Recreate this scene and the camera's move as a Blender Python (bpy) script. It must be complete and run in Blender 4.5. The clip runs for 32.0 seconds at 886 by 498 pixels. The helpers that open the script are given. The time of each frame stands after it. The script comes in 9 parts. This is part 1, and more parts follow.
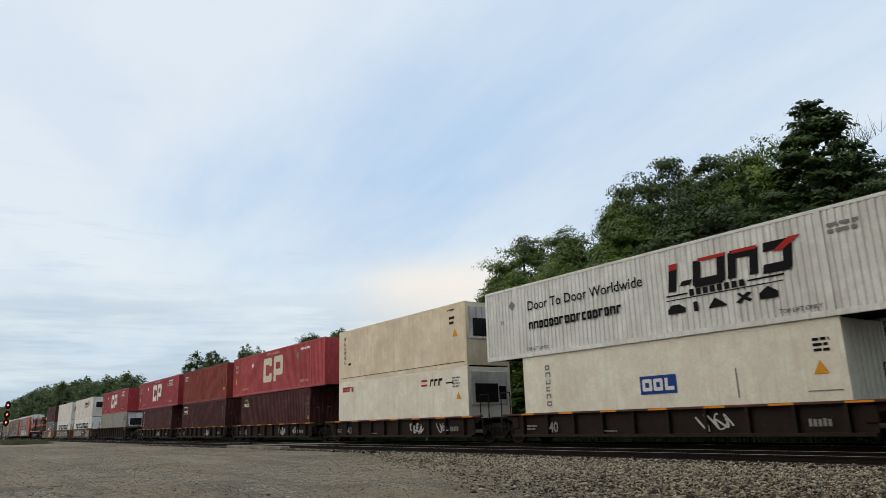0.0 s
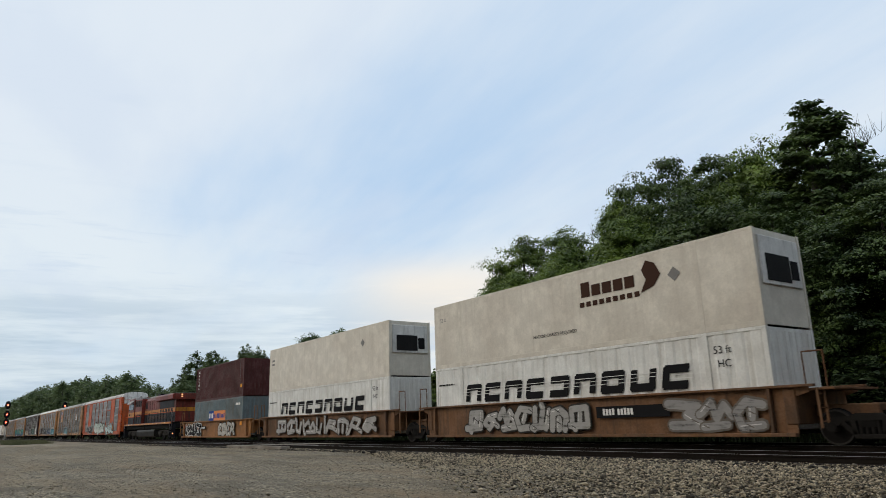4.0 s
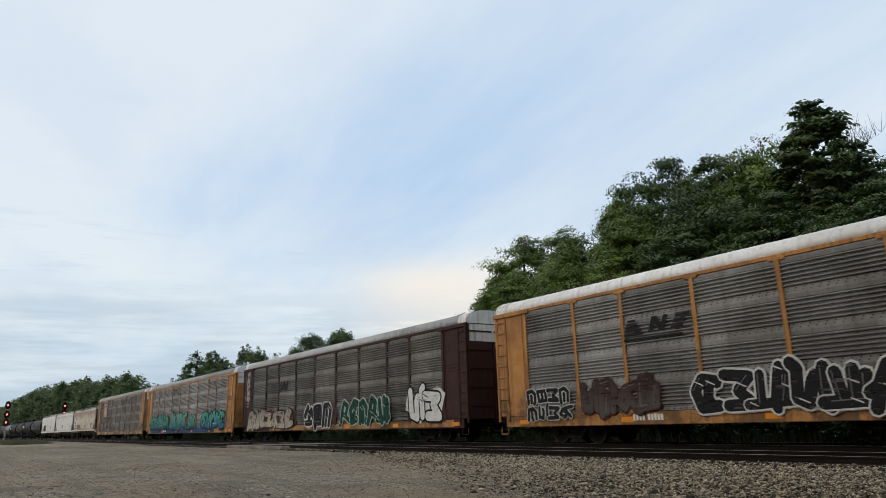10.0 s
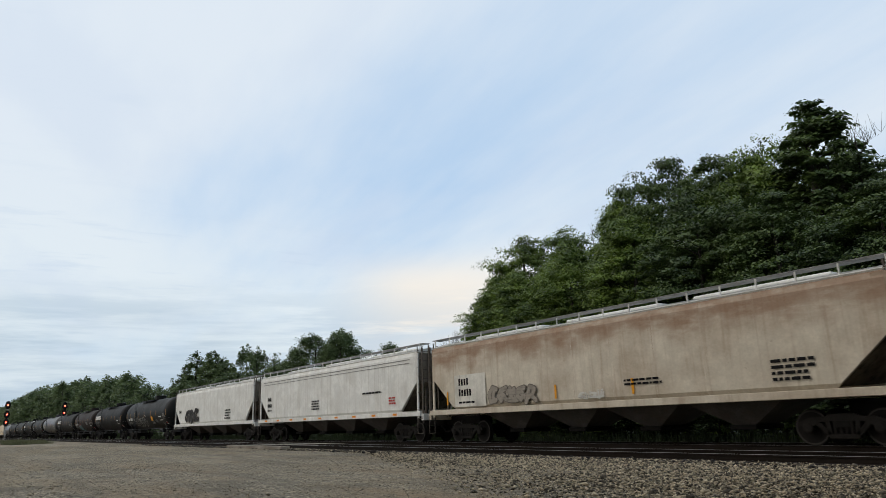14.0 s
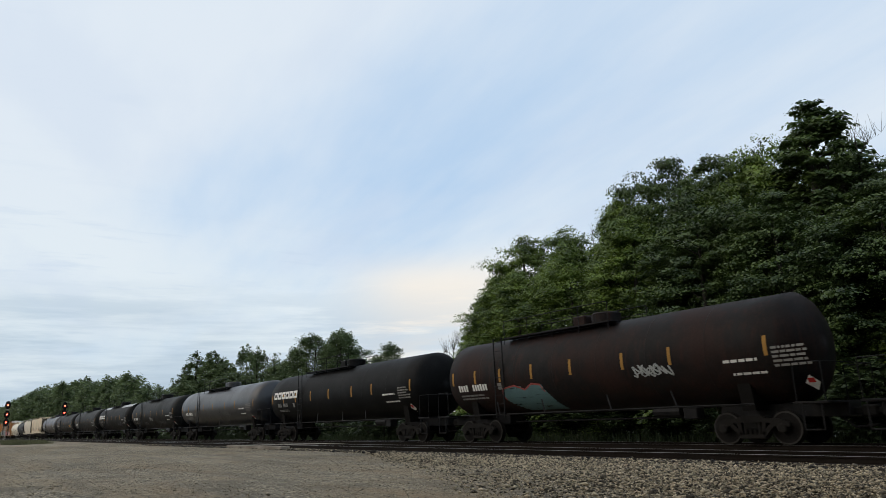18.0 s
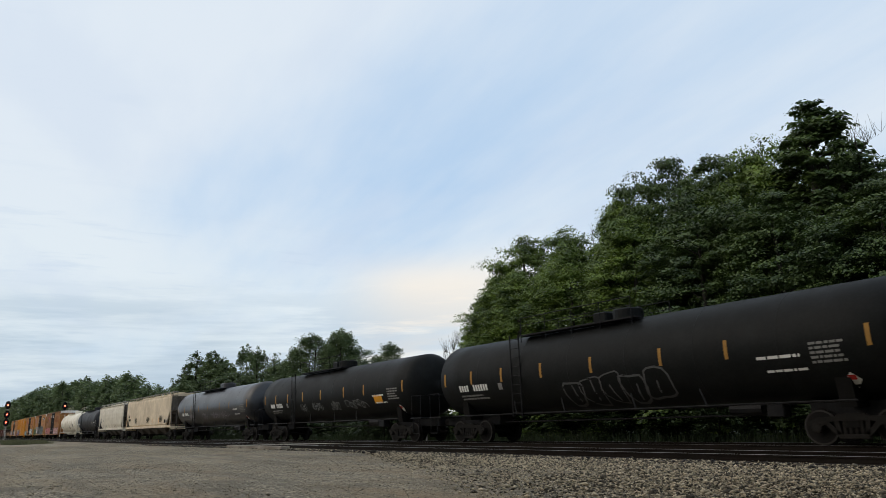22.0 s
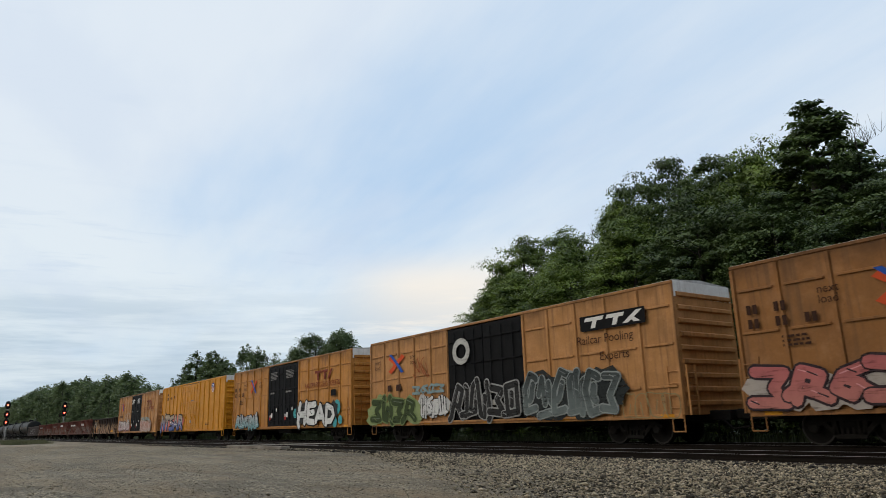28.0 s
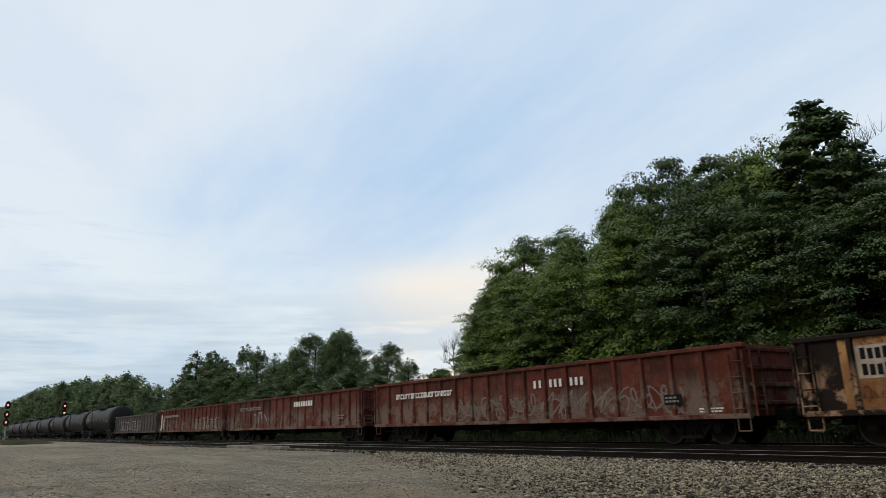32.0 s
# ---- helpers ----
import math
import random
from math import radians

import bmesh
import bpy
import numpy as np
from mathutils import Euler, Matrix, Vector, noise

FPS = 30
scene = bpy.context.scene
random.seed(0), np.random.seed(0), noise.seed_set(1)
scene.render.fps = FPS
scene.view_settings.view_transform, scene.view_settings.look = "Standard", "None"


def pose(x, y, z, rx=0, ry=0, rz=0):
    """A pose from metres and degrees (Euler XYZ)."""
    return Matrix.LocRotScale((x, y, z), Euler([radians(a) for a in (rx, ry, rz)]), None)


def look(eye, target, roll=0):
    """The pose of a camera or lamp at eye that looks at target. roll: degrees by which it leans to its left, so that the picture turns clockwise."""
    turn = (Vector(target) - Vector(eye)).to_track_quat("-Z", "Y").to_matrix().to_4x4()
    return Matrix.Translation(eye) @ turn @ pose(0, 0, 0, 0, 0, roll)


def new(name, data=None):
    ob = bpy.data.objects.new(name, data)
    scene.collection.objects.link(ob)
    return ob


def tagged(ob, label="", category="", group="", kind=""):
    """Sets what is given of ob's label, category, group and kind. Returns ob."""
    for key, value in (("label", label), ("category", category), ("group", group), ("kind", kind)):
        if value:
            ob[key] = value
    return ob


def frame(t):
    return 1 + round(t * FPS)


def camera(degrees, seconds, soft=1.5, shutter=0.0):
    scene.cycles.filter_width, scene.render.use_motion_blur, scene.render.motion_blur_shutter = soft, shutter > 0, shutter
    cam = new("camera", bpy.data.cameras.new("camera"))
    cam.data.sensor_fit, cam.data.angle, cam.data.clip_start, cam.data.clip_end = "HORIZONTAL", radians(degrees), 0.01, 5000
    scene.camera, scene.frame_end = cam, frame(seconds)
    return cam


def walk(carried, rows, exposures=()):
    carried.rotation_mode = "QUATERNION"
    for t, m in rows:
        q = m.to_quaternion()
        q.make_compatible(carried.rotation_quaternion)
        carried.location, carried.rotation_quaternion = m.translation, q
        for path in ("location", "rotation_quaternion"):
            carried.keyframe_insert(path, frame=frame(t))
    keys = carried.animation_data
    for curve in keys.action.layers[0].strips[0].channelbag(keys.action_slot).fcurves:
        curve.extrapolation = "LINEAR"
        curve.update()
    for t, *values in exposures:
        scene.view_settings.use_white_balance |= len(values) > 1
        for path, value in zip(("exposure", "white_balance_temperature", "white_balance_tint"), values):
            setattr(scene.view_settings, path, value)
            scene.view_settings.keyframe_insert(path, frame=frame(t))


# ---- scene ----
cam = camera(65.48, 32.0, soft=0.45, shutter=0.05)
EYE = Vector((0.0, 0.0, 0.897))
YAW, PITCH = radians(54.165), radians(14.092)
AIM = EYE + Vector((-math.sin(YAW) * math.cos(PITCH), math.cos(YAW) * math.cos(PITCH), math.sin(PITCH)))
VIEW = look(EYE, AIM, -1.777)
walk(cam, [(0.0, VIEW), (32.0, VIEW)])

# the plan: x runs along the track with the train's travel, y away from the camera, z up from the rail heads
TRACK_Y = 19.817          # centre line of the track that carries the train
NEAR_TRACK_Y = 15.5       # centre line of the empty track
GROUND_Z = -0.2


# ---------------------------------------------------------------- node helpers
def node(tree, kind, **values):
    n = tree.nodes.new(kind)
    for key, value in values.items():
        n.inputs[key.replace("_", " ")].default_value = value
    return n


def math_node(tree, op, a, b=None, clamp=False):
    n = tree.nodes.new("ShaderNodeMath")
    n.operation, n.use_clamp = op, clamp
    for i, v in enumerate((a, b)):
        if v is None:
            continue
        if isinstance(v, (int, float)):
            n.inputs[i].default_value = v
        else:
            tree.links.new(v, n.inputs[i])
    return n.outputs[0]


def ramp(tree, fac, lo, hi, a=0.0, b=1.0):
    n = tree.nodes.new("ShaderNodeMapRange")
    n.interpolation_type = "SMOOTHSTEP"
    for i, v in enumerate((lo, hi, a, b)):
        n.inputs[i + 1].default_value = v
    tree.links.new(fac, n.inputs[0])
    return n.outputs[0]


def mix_colour(tree, fac, a, b, blend="MIX"):
    n = tree.nodes.new("ShaderNodeMix")
    n.data_type, n.blend_type = "RGBA", blend
    for i, v in ((0, fac), (6, a), (7, b)):
        if isinstance(v, (int, float)):
            n.inputs[i].default_value = v
        elif isinstance(v, tuple):
            n.inputs[i].default_value = (*v, 1.0)
        else:
            tree.links.new(v, n.inputs[i])
    return n.outputs[2]


def noise_at(tree, vector, scale, detail=4.0, rough=0.55, stretch=None):
    if stretch:
        mp = tree.nodes.new("ShaderNodeMapping")
        mp.inputs["Scale"].default_value = stretch
        tree.links.new(vector, mp.inputs[0])
        vector = mp.outputs[0]
    n = node(tree, "ShaderNodeTexNoise", Scale=scale, Detail=detail, Roughness=rough)
    tree.links.new(vector, n.inputs["Vector"])
    return n.outputs[0]


# ---------------------------------------------------------------- sky and sun
SUN_AZIMUTH, SUN_ELEVATION = radians(-152.0), radians(36.0)
world = bpy.data.worlds.new("evening_sky")
scene.world = world
world.use_nodes = True
wt = world.node_tree
wt.nodes.clear()
sky = wt.nodes.new("ShaderNodeTexSky")
sky.sky_type, sky.sun_disc = "NISHITA", False
sky.sun_elevation, sky.sun_rotation = SUN_ELEVATION, SUN_AZIMUTH
sky.air_density, sky.dust_density, sky.ozone_density = 1.0, 0.6, 2.0
geo = wt.nodes.new("ShaderNodeTexCoord")
way = geo.outputs["Generated"]
sep = wt.nodes.new("ShaderNodeSeparateXYZ")
wt.links.new(way, sep.inputs[0])
height = math_node(wt, "ADD", math_node(wt, "MAXIMUM", sep.outputs[2], 0.0), 0.09)
flat = wt.nodes.new("ShaderNodeCombineXYZ")
# the cloud streets run with the railway and close up towards its far end
along = math_node(wt, "ADD", math_node(wt, "MULTIPLY", sep.outputs[0], -0.985), math_node(wt, "MULTIPLY", sep.outputs[1], 0.174))
across = math_node(wt, "ADD", math_node(wt, "MULTIPLY", sep.outputs[0], 0.174), math_node(wt, "MULTIPLY", sep.outputs[1], 0.985))
wt.links.new(math_node(wt, "DIVIDE", along, height), flat.inputs[0])
wt.links.new(math_node(wt, "DIVIDE", across, height), flat.inputs[1])
# thin high cloud in long streaks and broad soft veils
streaks = noise_at(wt, flat.outputs[0], 1.5, 7.0, 0.55, (0.3, 1.0, 1.0))
veil = noise_at(wt, flat.outputs[0], 0.62, 4.0, 0.5, (0.75, 1.0, 1.0))
bearing = math_node(wt, "ARCTAN2", math_node(wt, "MULTIPLY", sep.outputs[0], -1.0), sep.outputs[1])
cover = math_node(wt, "ADD", math_node(wt, "MULTIPLY", streaks, 0.9), math_node(wt, "MULTIPLY", veil, 0.6))
west = ramp(wt, math_node(wt, "ADD", bearing, math_node(wt, "MULTIPLY", sep.outputs[2], 1.7)), 1.7, 2.12, 0.0, 0.46)
north = ramp(wt, bearing, 0.88, 0.5, 0.0, 0.13)
low = ramp(wt, sep.outputs[2], 0.34, 0.12, 0.0, 0.3)
cover = math_node(wt, "ADD", math_node(wt, "ADD", math_node(wt, "ADD", cover, west), low), north)
cover = ramp(wt, cover, 0.46, 1.12, 0.0, 1.0)
cloud = mix_colour(wt, ramp(wt, sep.outputs[2], 0.05, 0.42), (0.738, 0.82, 0.865), (0.715, 0.79, 0.872))
blue = mix_colour(wt, 0.8, mix_colour(wt, 1.0, sky.outputs[0], (0.085, 0.085, 0.085), "MULTIPLY"), (0.47, 0.68, 0.94))
tone = mix_colour(wt, cover, blue, cloud)
# lilac-grey undersides, fine ripples in patches, slate bands near the skyline and a pale warm gap under them
under = ramp(wt, noise_at(wt, flat.outputs[0], 1.9, 5.0, 0.55, (0.42, 1.0, 1.0)), 0.47, 0.68, 0.0, 0.42)
tone = mix_colour(wt, under, tone, (0.60, 0.695, 0.83))
ripple = ramp(wt, noise_at(wt, flat.outputs[0], 3.2, 5.0, 0.6, (1.5, 0.5, 1.0)), 0.52, 0.66, 0.0, 0.4)
ripple = math_node(wt, "MULTIPLY", ripple, ramp(wt, noise_at(wt, flat.outputs[0], 0.5, 2.0, 0.5), 0.48, 0.6))
tone = mix_colour(wt, math_node(wt, "MULTIPLY", ripple, ramp(wt, bearing, 0.85, 1.05)), tone, (0.55, 0.66, 0.80))
warm = math_node(wt, "MULTIPLY", ramp(wt, sep.outputs[2], 0.255, 0.185), ramp(wt, bearing, 1.14, 0.98, 0.0, 0.9))
warm = math_node(wt, "MULTIPLY", warm, ramp(wt, bearing, 0.7, 0.95, 0.3, 1.0))
warm = math_node(wt, "MULTIPLY", warm, ramp(wt, noise_at(wt, way, 3.0, 4.0, 0.55, (1.0, 1.0, 6.0)), 0.36, 0.5, 0.25, 1.0))
tone = mix_colour(wt, warm, tone, (0.93, 0.86, 0.765))
band = ramp(wt, noise_at(wt, way, 2.4, 6.0, 0.6, (1.0, 1.0, 10.0)), 0.42, 0.56)
band = math_node(wt, "MULTIPLY", band, ramp(wt, sep.outputs[2], 0.22, 0.12))
band = math_node(wt, "MULTIPLY", band, ramp(wt, bearing, 0.75, 1.1, 0.25, 1.0))
tone = mix_colour(wt, math_node(wt, "MULTIPLY", band, 0.65), tone, (0.47, 0.585, 0.70))
haze = math_node(wt, "MULTIPLY", ramp(wt, sep.outputs[2], 0.2, 0.1), ramp(wt, bearing, 1.12, 1.3, 0.0, 0.85))
haze = math_node(wt, "MULTIPLY", haze, ramp(wt, noise_at(wt, way, 3.2, 6.0, 0.62, (1.0, 1.0, 12.0)), 0.38, 0.62, 1.0, 0.25))
tone = mix_colour(wt, haze, tone, (0.44, 0.55, 0.65))
# the low sun behind cloud, out of the camera's sight, warms its side of the sky
toward = wt.nodes.new("ShaderNodeVectorMath")
toward.operation = "DOT_PRODUCT"
wt.links.new(way, toward.inputs[0])
toward.inputs[1].default_value = (math.sin(SUN_AZIMUTH) * math.cos(SUN_ELEVATION), math.cos(SUN_AZIMUTH) * math.cos(SUN_ELEVATION), math.sin(SUN_ELEVATION))
tone = mix_colour(wt, ramp(wt, toward.outputs["Value"], 0.6, 1.0), tone, (1.15, 1.06, 0.95))
back = node(wt, "ShaderNodeBackground", Strength=1.04)
wt.links.new(tone, back.inputs[0])
wt.links.new(back.outputs[0], wt.nodes.new("ShaderNodeOutputWorld").inputs[0])

sun = new("sun", bpy.data.lights.new("sun", "SUN"))
sun.data.energy, sun.data.angle, sun.data.color = 0.35, radians(30.0), (1.0, 0.94, 0.86)
sun_from = Vector((math.sin(SUN_AZIMUTH) * math.cos(SUN_ELEVATION), math.cos(SUN_AZIMUTH) * math.cos(SUN_ELEVATION), math.sin(SUN_ELEVATION)))
sun.matrix_world = look(sun_from * 100.0, (0, 0, 0))
scene.view_settings.exposure = 0.0


# ---------------------------------------------------------------- materials
def blank(name):
    m = bpy.data.materials.new(name)
    m.use_nodes = True
    t = m.node_tree
    t.nodes.clear()
    out = t.nodes.new("ShaderNodeOutputMaterial")
    b = t.nodes.new("ShaderNodeBsdfPrincipled")
    t.links.new(b.outputs[0], out.inputs[0])
    return m, t, b, out


PAINTS = {}


def paint(name, colour, rough=0.55, dirt=(0.07, 0.055, 0.045), blotch=0.3, streak=0.35, metal=0.0, bump=0.12, rust=0.0, grime=0.0, spec=0.13, vary=0.0, dust=(0.12, 0.095, 0.075), crown=None, crown_colour=(0.24, 0.13, 0.075)):
    """Weathered paint: base colour, broad dirt, rain streaks, fine grain and rust specks."""
    if name in PAINTS:
        return PAINTS[name]
    m, t, b, out = blank(name)
    obj = t.nodes.new("ShaderNodeTexCoord").outputs["Object"]
    info = t.nodes.new("ShaderNodeObjectInfo")
    shift = t.nodes.new("ShaderNodeVectorMath")
    shift.operation = "ADD"
    t.links.new(obj, shift.inputs[0])
    t.links.new(math_node(t, "MULTIPLY", info.outputs["Random"], 60.0), shift.inputs[1])
    v = shift.outputs[0]
    broad = noise_at(t, v, 0.55, 5.0, 0.6)
    fine = noise_at(t, v, 14.0, 5.0, 0.65)
    runs = noise_at(t, v, 1.0, 5.0, 0.6, (5.5, 5.5, 0.28))
    black = max(colour) < 0.06
    fade = tuple(min(0.85, v * 1.15 + (0.003 if black else 0.02)) for v in colour)
    if black:
        dirt, spec = tuple(min(v, 0.4 * v + 0.006) for v in dirt), spec if spec > 0.3 else min(spec, 0.08)
    c = mix_colour(t, ramp(t, noise_at(t, v, 1.7, 6.0, 0.65), 0.4, 0.7), colour, fade)
    c = mix_colour(t, ramp(t, broad, 0.40, 0.68, 0.0, min(1.0, blotch * 1.35)), c, dirt)
    c = mix_colour(t, ramp(t, runs, 0.48, 0.70, 0.0, min(1.0, streak * 1.35)), c, dirt)
    if rust > 0:
        spots = ramp(t, noise_at(t, v, 2.3, 8.0, 0.7), 0.66 - 0.2 * rust, 0.76 - 0.2 * rust)
        c = mix_colour(t, math_node(t, "MULTIPLY", spots, min(1.0, 0.4 + rust)), c, (0.115, 0.042, 0.02))
    if grime > 0:
        sep_z = t.nodes.new("ShaderNodeSeparateXYZ")
        t.links.new(obj, sep_z.inputs[0])
        patchy = ramp(t, noise_at(t, v, 1.1, 7.0, 0.7), 0.45, 0.55)
        level = ramp(t, math_node(t, "ADD", sep_z.outputs[2], math_node(t, "MULTIPLY", runs, 0.9)), 2.7, 1.8)
        c = mix_colour(t, math_node(t, "MULTIPLY", math_node(t, "MULTIPLY", level, patchy), grime), c, dust)
    if crown:
        # brown stains washed down from the roof
        sep_c = t.nodes.new("ShaderNodeSeparateXYZ")
        t.links.new(obj, sep_c.inputs[0])
        edge = math_node(t, "ADD", sep_c.outputs[2], math_node(t, "MULTIPLY", noise_at(t, v, 0.8, 4.0, 0.55), 1.5))
        c = mix_colour(t, math_node(t, "MULTIPLY", ramp(t, edge, crown - 0.35, crown + 0.55, 0.0, 0.75), ramp(t, noise_at(t, v, 1.0, 4.0, 0.6, (1.0, 1.0, 3.0)), 0.3, 0.6, 0.45, 1.0)), c, crown_colour)
    hsv = t.nodes.new("ShaderNodeHueSaturation")
    t.links.new(c, hsv.inputs["Color"])
    amp = 0.9 if max(colour) < 0.3 else 0.35
    worn = math_node(t, "ADD", math_node(t, "MULTIPLY", fine, amp), 1.0 - 0.52 * amp)
    if vary > 0:
        worn = math_node(t, "MULTIPLY", worn, ramp(t, info.outputs["Random"], 0.0, 1.0, 1.0 - vary, 1.0 + vary))
    t.links.new(worn, hsv.inputs["Value"])
    t.links.new(hsv.outputs[0], b.inputs["Base Color"])
    t.links.new(math_node(t, "ADD", math_node(t, "MULTIPLY", broad, 0.3), rough - 0.15, True), b.inputs["Roughness"])
    b.inputs["Metallic"].default_value = metal
    b.inputs["Specular IOR Level"].default_value = spec
    if bump > 0:
        bp = node(t, "ShaderNodeBump", Strength=bump, Distance=0.02)
        t.links.new(fine, bp.inputs["Height"])
        t.links.new(bp.outputs[0], b.inputs["Normal"])
    PAINTS[name] = m
    return m


def plain(name, colour, rough=0.6, metal=0.0):
    if name in PAINTS:
        return PAINTS[name]
    m, t, b, out = blank(name)
    obj = t.nodes.new("ShaderNodeTexCoord").outputs["Object"]
    fine = noise_at(t, obj, 6.0, 4.0, 0.6)
    c = mix_colour(t, ramp(t, fine, 0.45, 0.8, 0.0, 0.35), colour, tuple(v * 0.55 + min(0.02, v * 0.3) for v in colour))
    t.links.new(c, b.inputs["Base Color"])
    b.inputs["Roughness"].default_value, b.inputs["Metallic"].default_value = rough, metal
    b.inputs["Specular IOR Level"].default_value = 0.06
    PAINTS[name] = m
    return m


def glow(name, colour, strength):
    m, t, b, out = blank(name)
    b.inputs["Base Color"].default_value = (*colour, 1)
    b.inputs["Emission Color"].default_value = (*colour, 1)
    b.inputs["Emission Strength"].default_value = strength
    PAINTS[name] = m
    return m


def glass(name):
    m, t, b, out = blank(name)
    b.inputs["Base Color"].default_value = (0.02, 0.025, 0.03, 1)
    b.inputs["Roughness"].default_value = 0.08
    PAINTS[name] = m
    return m


def leaf_material(name, dark, light, through_light=0.4):
    m, t, b, out = blank(name)
    isl = t.nodes.new("ShaderNodeNewGeometry").outputs["Random Per Island"]
    obj = t.nodes.new("ShaderNodeTexCoord").outputs["Object"]
    patch = noise_at(t, obj, 0.45, 3.0, 0.5)
    spray_tone = noise_at(t, obj, 1.3, 2.0, 0.5)
    mixed = math_node(t, "ADD", math_node(t, "MULTIPLY", isl, 0.35), ramp(t, patch, 0.38, 0.66, 0.0, 0.5), True)
    mixed = math_node(t, "ADD", mixed, ramp(t, spray_tone, 0.4, 0.65, -0.1, 0.35), True)
    c = mix_colour(t, mixed, dark, light)
    t.links.new(c, b.inputs["Base Color"])
    b.inputs["Roughness"].default_value = 0.55
    tr = t.nodes.new("ShaderNodeBsdfTranslucent")
    t.links.new(c, tr.inputs[0])
    ms = node(t, "ShaderNodeMixShader", Fac=through_light)
    t.links.new(b.outputs[0], ms.inputs[1])
    t.links.new(tr.outputs[0], ms.inputs[2])
    t.links.new(ms.outputs[0], out.inputs[0])
    return m


def ground_material():
    m, t, b, out = blank("gravel_lot")
    obj = t.nodes.new("ShaderNodeTexCoord").outputs["Object"]
    sep_g = t.nodes.new("ShaderNodeSeparateXYZ")
    t.links.new(obj, sep_g.inputs[0])
    vor = node(t, "ShaderNodeTexVoronoi", Scale=22.0, Randomness=1.0)
    t.links.new(obj, vor.inputs["Vector"])
    grain = noise_at(t, obj, 55.0, 5.0, 0.7)
    broad = noise_at(t, obj, 0.35, 6.0, 0.6, (0.5, 1.6, 1.0))
    sep_c = t.nodes.new("ShaderNodeSeparateColor")
    t.links.new(vor.outputs["Color"], sep_c.inputs[0])
    c = mix_colour(t, math_node(t, "POWER", sep_c.outputs[0], 1.5), (0.067, 0.058, 0.040), (0.627, 0.541, 0.383))
    c = mix_colour(t, ramp(t, grain, 0.35, 0.7, 0.0, 0.6), c, (0.129, 0.107, 0.075))
    c = mix_colour(t, ramp(t, broad, 0.42, 0.6, 0.0, 0.7), c, (0.263, 0.203, 0.124))
    lumps = noise_at(t, obj, 5.0, 6.0, 0.7, (0.7, 1.3, 1.0))
    c = mix_colour(t, ramp(t, lumps, 0.48, 0.6, 0.0, 0.45), c, (0.090, 0.078, 0.055))
    pale = noise_at(t, obj, 8.0, 6.0, 0.75, (0.7, 1.3, 1.0))
    c = mix_colour(t, ramp(t, pale, 0.55, 0.68, 0.0, 0.4), c, (0.470, 0.405, 0.302))
    wet = noise_at(t, obj, 0.32, 6.0, 0.62, (1.1, 1.1, 1.0))
    c = mix_colour(t, ramp(t, wet, 0.52, 0.66, 0.0, 0.6), c, (0.095, 0.080, 0.058))
    # damp and muddy bands left by wheels along the track
    tread = noise_at(t, obj, 0.9, 5.0, 0.6, (0.07, 1.0, 1.0))
    c = mix_colour(t, ramp(t, tread, 0.5, 0.62, 0.0, 0.55), c, (0.125, 0.108, 0.08))
    mud = noise_at(t, obj, 0.7, 5.0, 0.6, (0.11, 0.9, 1.0))
    c = mix_colour(t, ramp(t, mud, 0.54, 0.66, 0.0, 0.6), c, (0.235, 0.165, 0.095))
    # grass and weeds beyond the far track
    edge = math_node(t, "ADD", sep_g.outputs[1], math_node(t, "MULTIPLY", broad, 2.0))
    green = ramp(t, edge, 23.6, 24.6)
    grass = mix_colour(t, grain, (0.035, 0.05, 0.02), (0.085, 0.1, 0.04))
    c = mix_colour(t, green, c, grass)
    t.links.new(c, b.inputs["Base Color"])
    b.inputs["Roughness"].default_value = 0.95
    bp = node(t, "ShaderNodeBump", Strength=0.9, Distance=0.03)
    t.links.new(math_node(t, "ADD", math_node(t, "MULTIPLY", vor.outputs["Distance"], -1.0), grain), bp.inputs["Height"])
    t.links.new(bp.outputs[0], b.inputs["Normal"])
    return m


def stone_material(name, lo, hi):
    m, t, b, out = blank(name)
    isl = t.nodes.new("ShaderNodeNewGeometry").outputs["Random Per Island"]
    obj = t.nodes.new("ShaderNodeTexCoord").outputs["Object"]
    grain = noise_at(t, obj, 40.0, 4.0, 0.6)
    c = mix_colour(t, ramp(t, isl, 0.15, 0.95), lo, hi)
    c = mix_colour(t, ramp(t, grain, 0.4, 0.7, 0.0, 0.4), c, tuple(v * 0.45 for v in lo))
    warm = math_node(t, "GREATER_THAN", isl, 0.8)
    c = mix_colour(t, math_node(t, "MULTIPLY", warm, 0.4), c, (0.32, 0.255, 0.175))
    t.links.new(c, b.inputs["Base Color"])
    b.inputs["Roughness"].default_value = 0.9
    return m


def bark_material():
    m, t, b, out = blank("bark")
    obj = t.nodes.new("ShaderNodeTexCoord").outputs["Object"]
    n = noise_at(t, obj, 6.0, 6.0, 0.65, (1.0, 1.0, 0.2))
    t.links.new(mix_colour(t, n, (0.02, 0.017, 0.014), (0.075, 0.065, 0.055)), b.inputs["Base Color"])
    b.inputs["Roughness"].default_value = 0.95
    return m


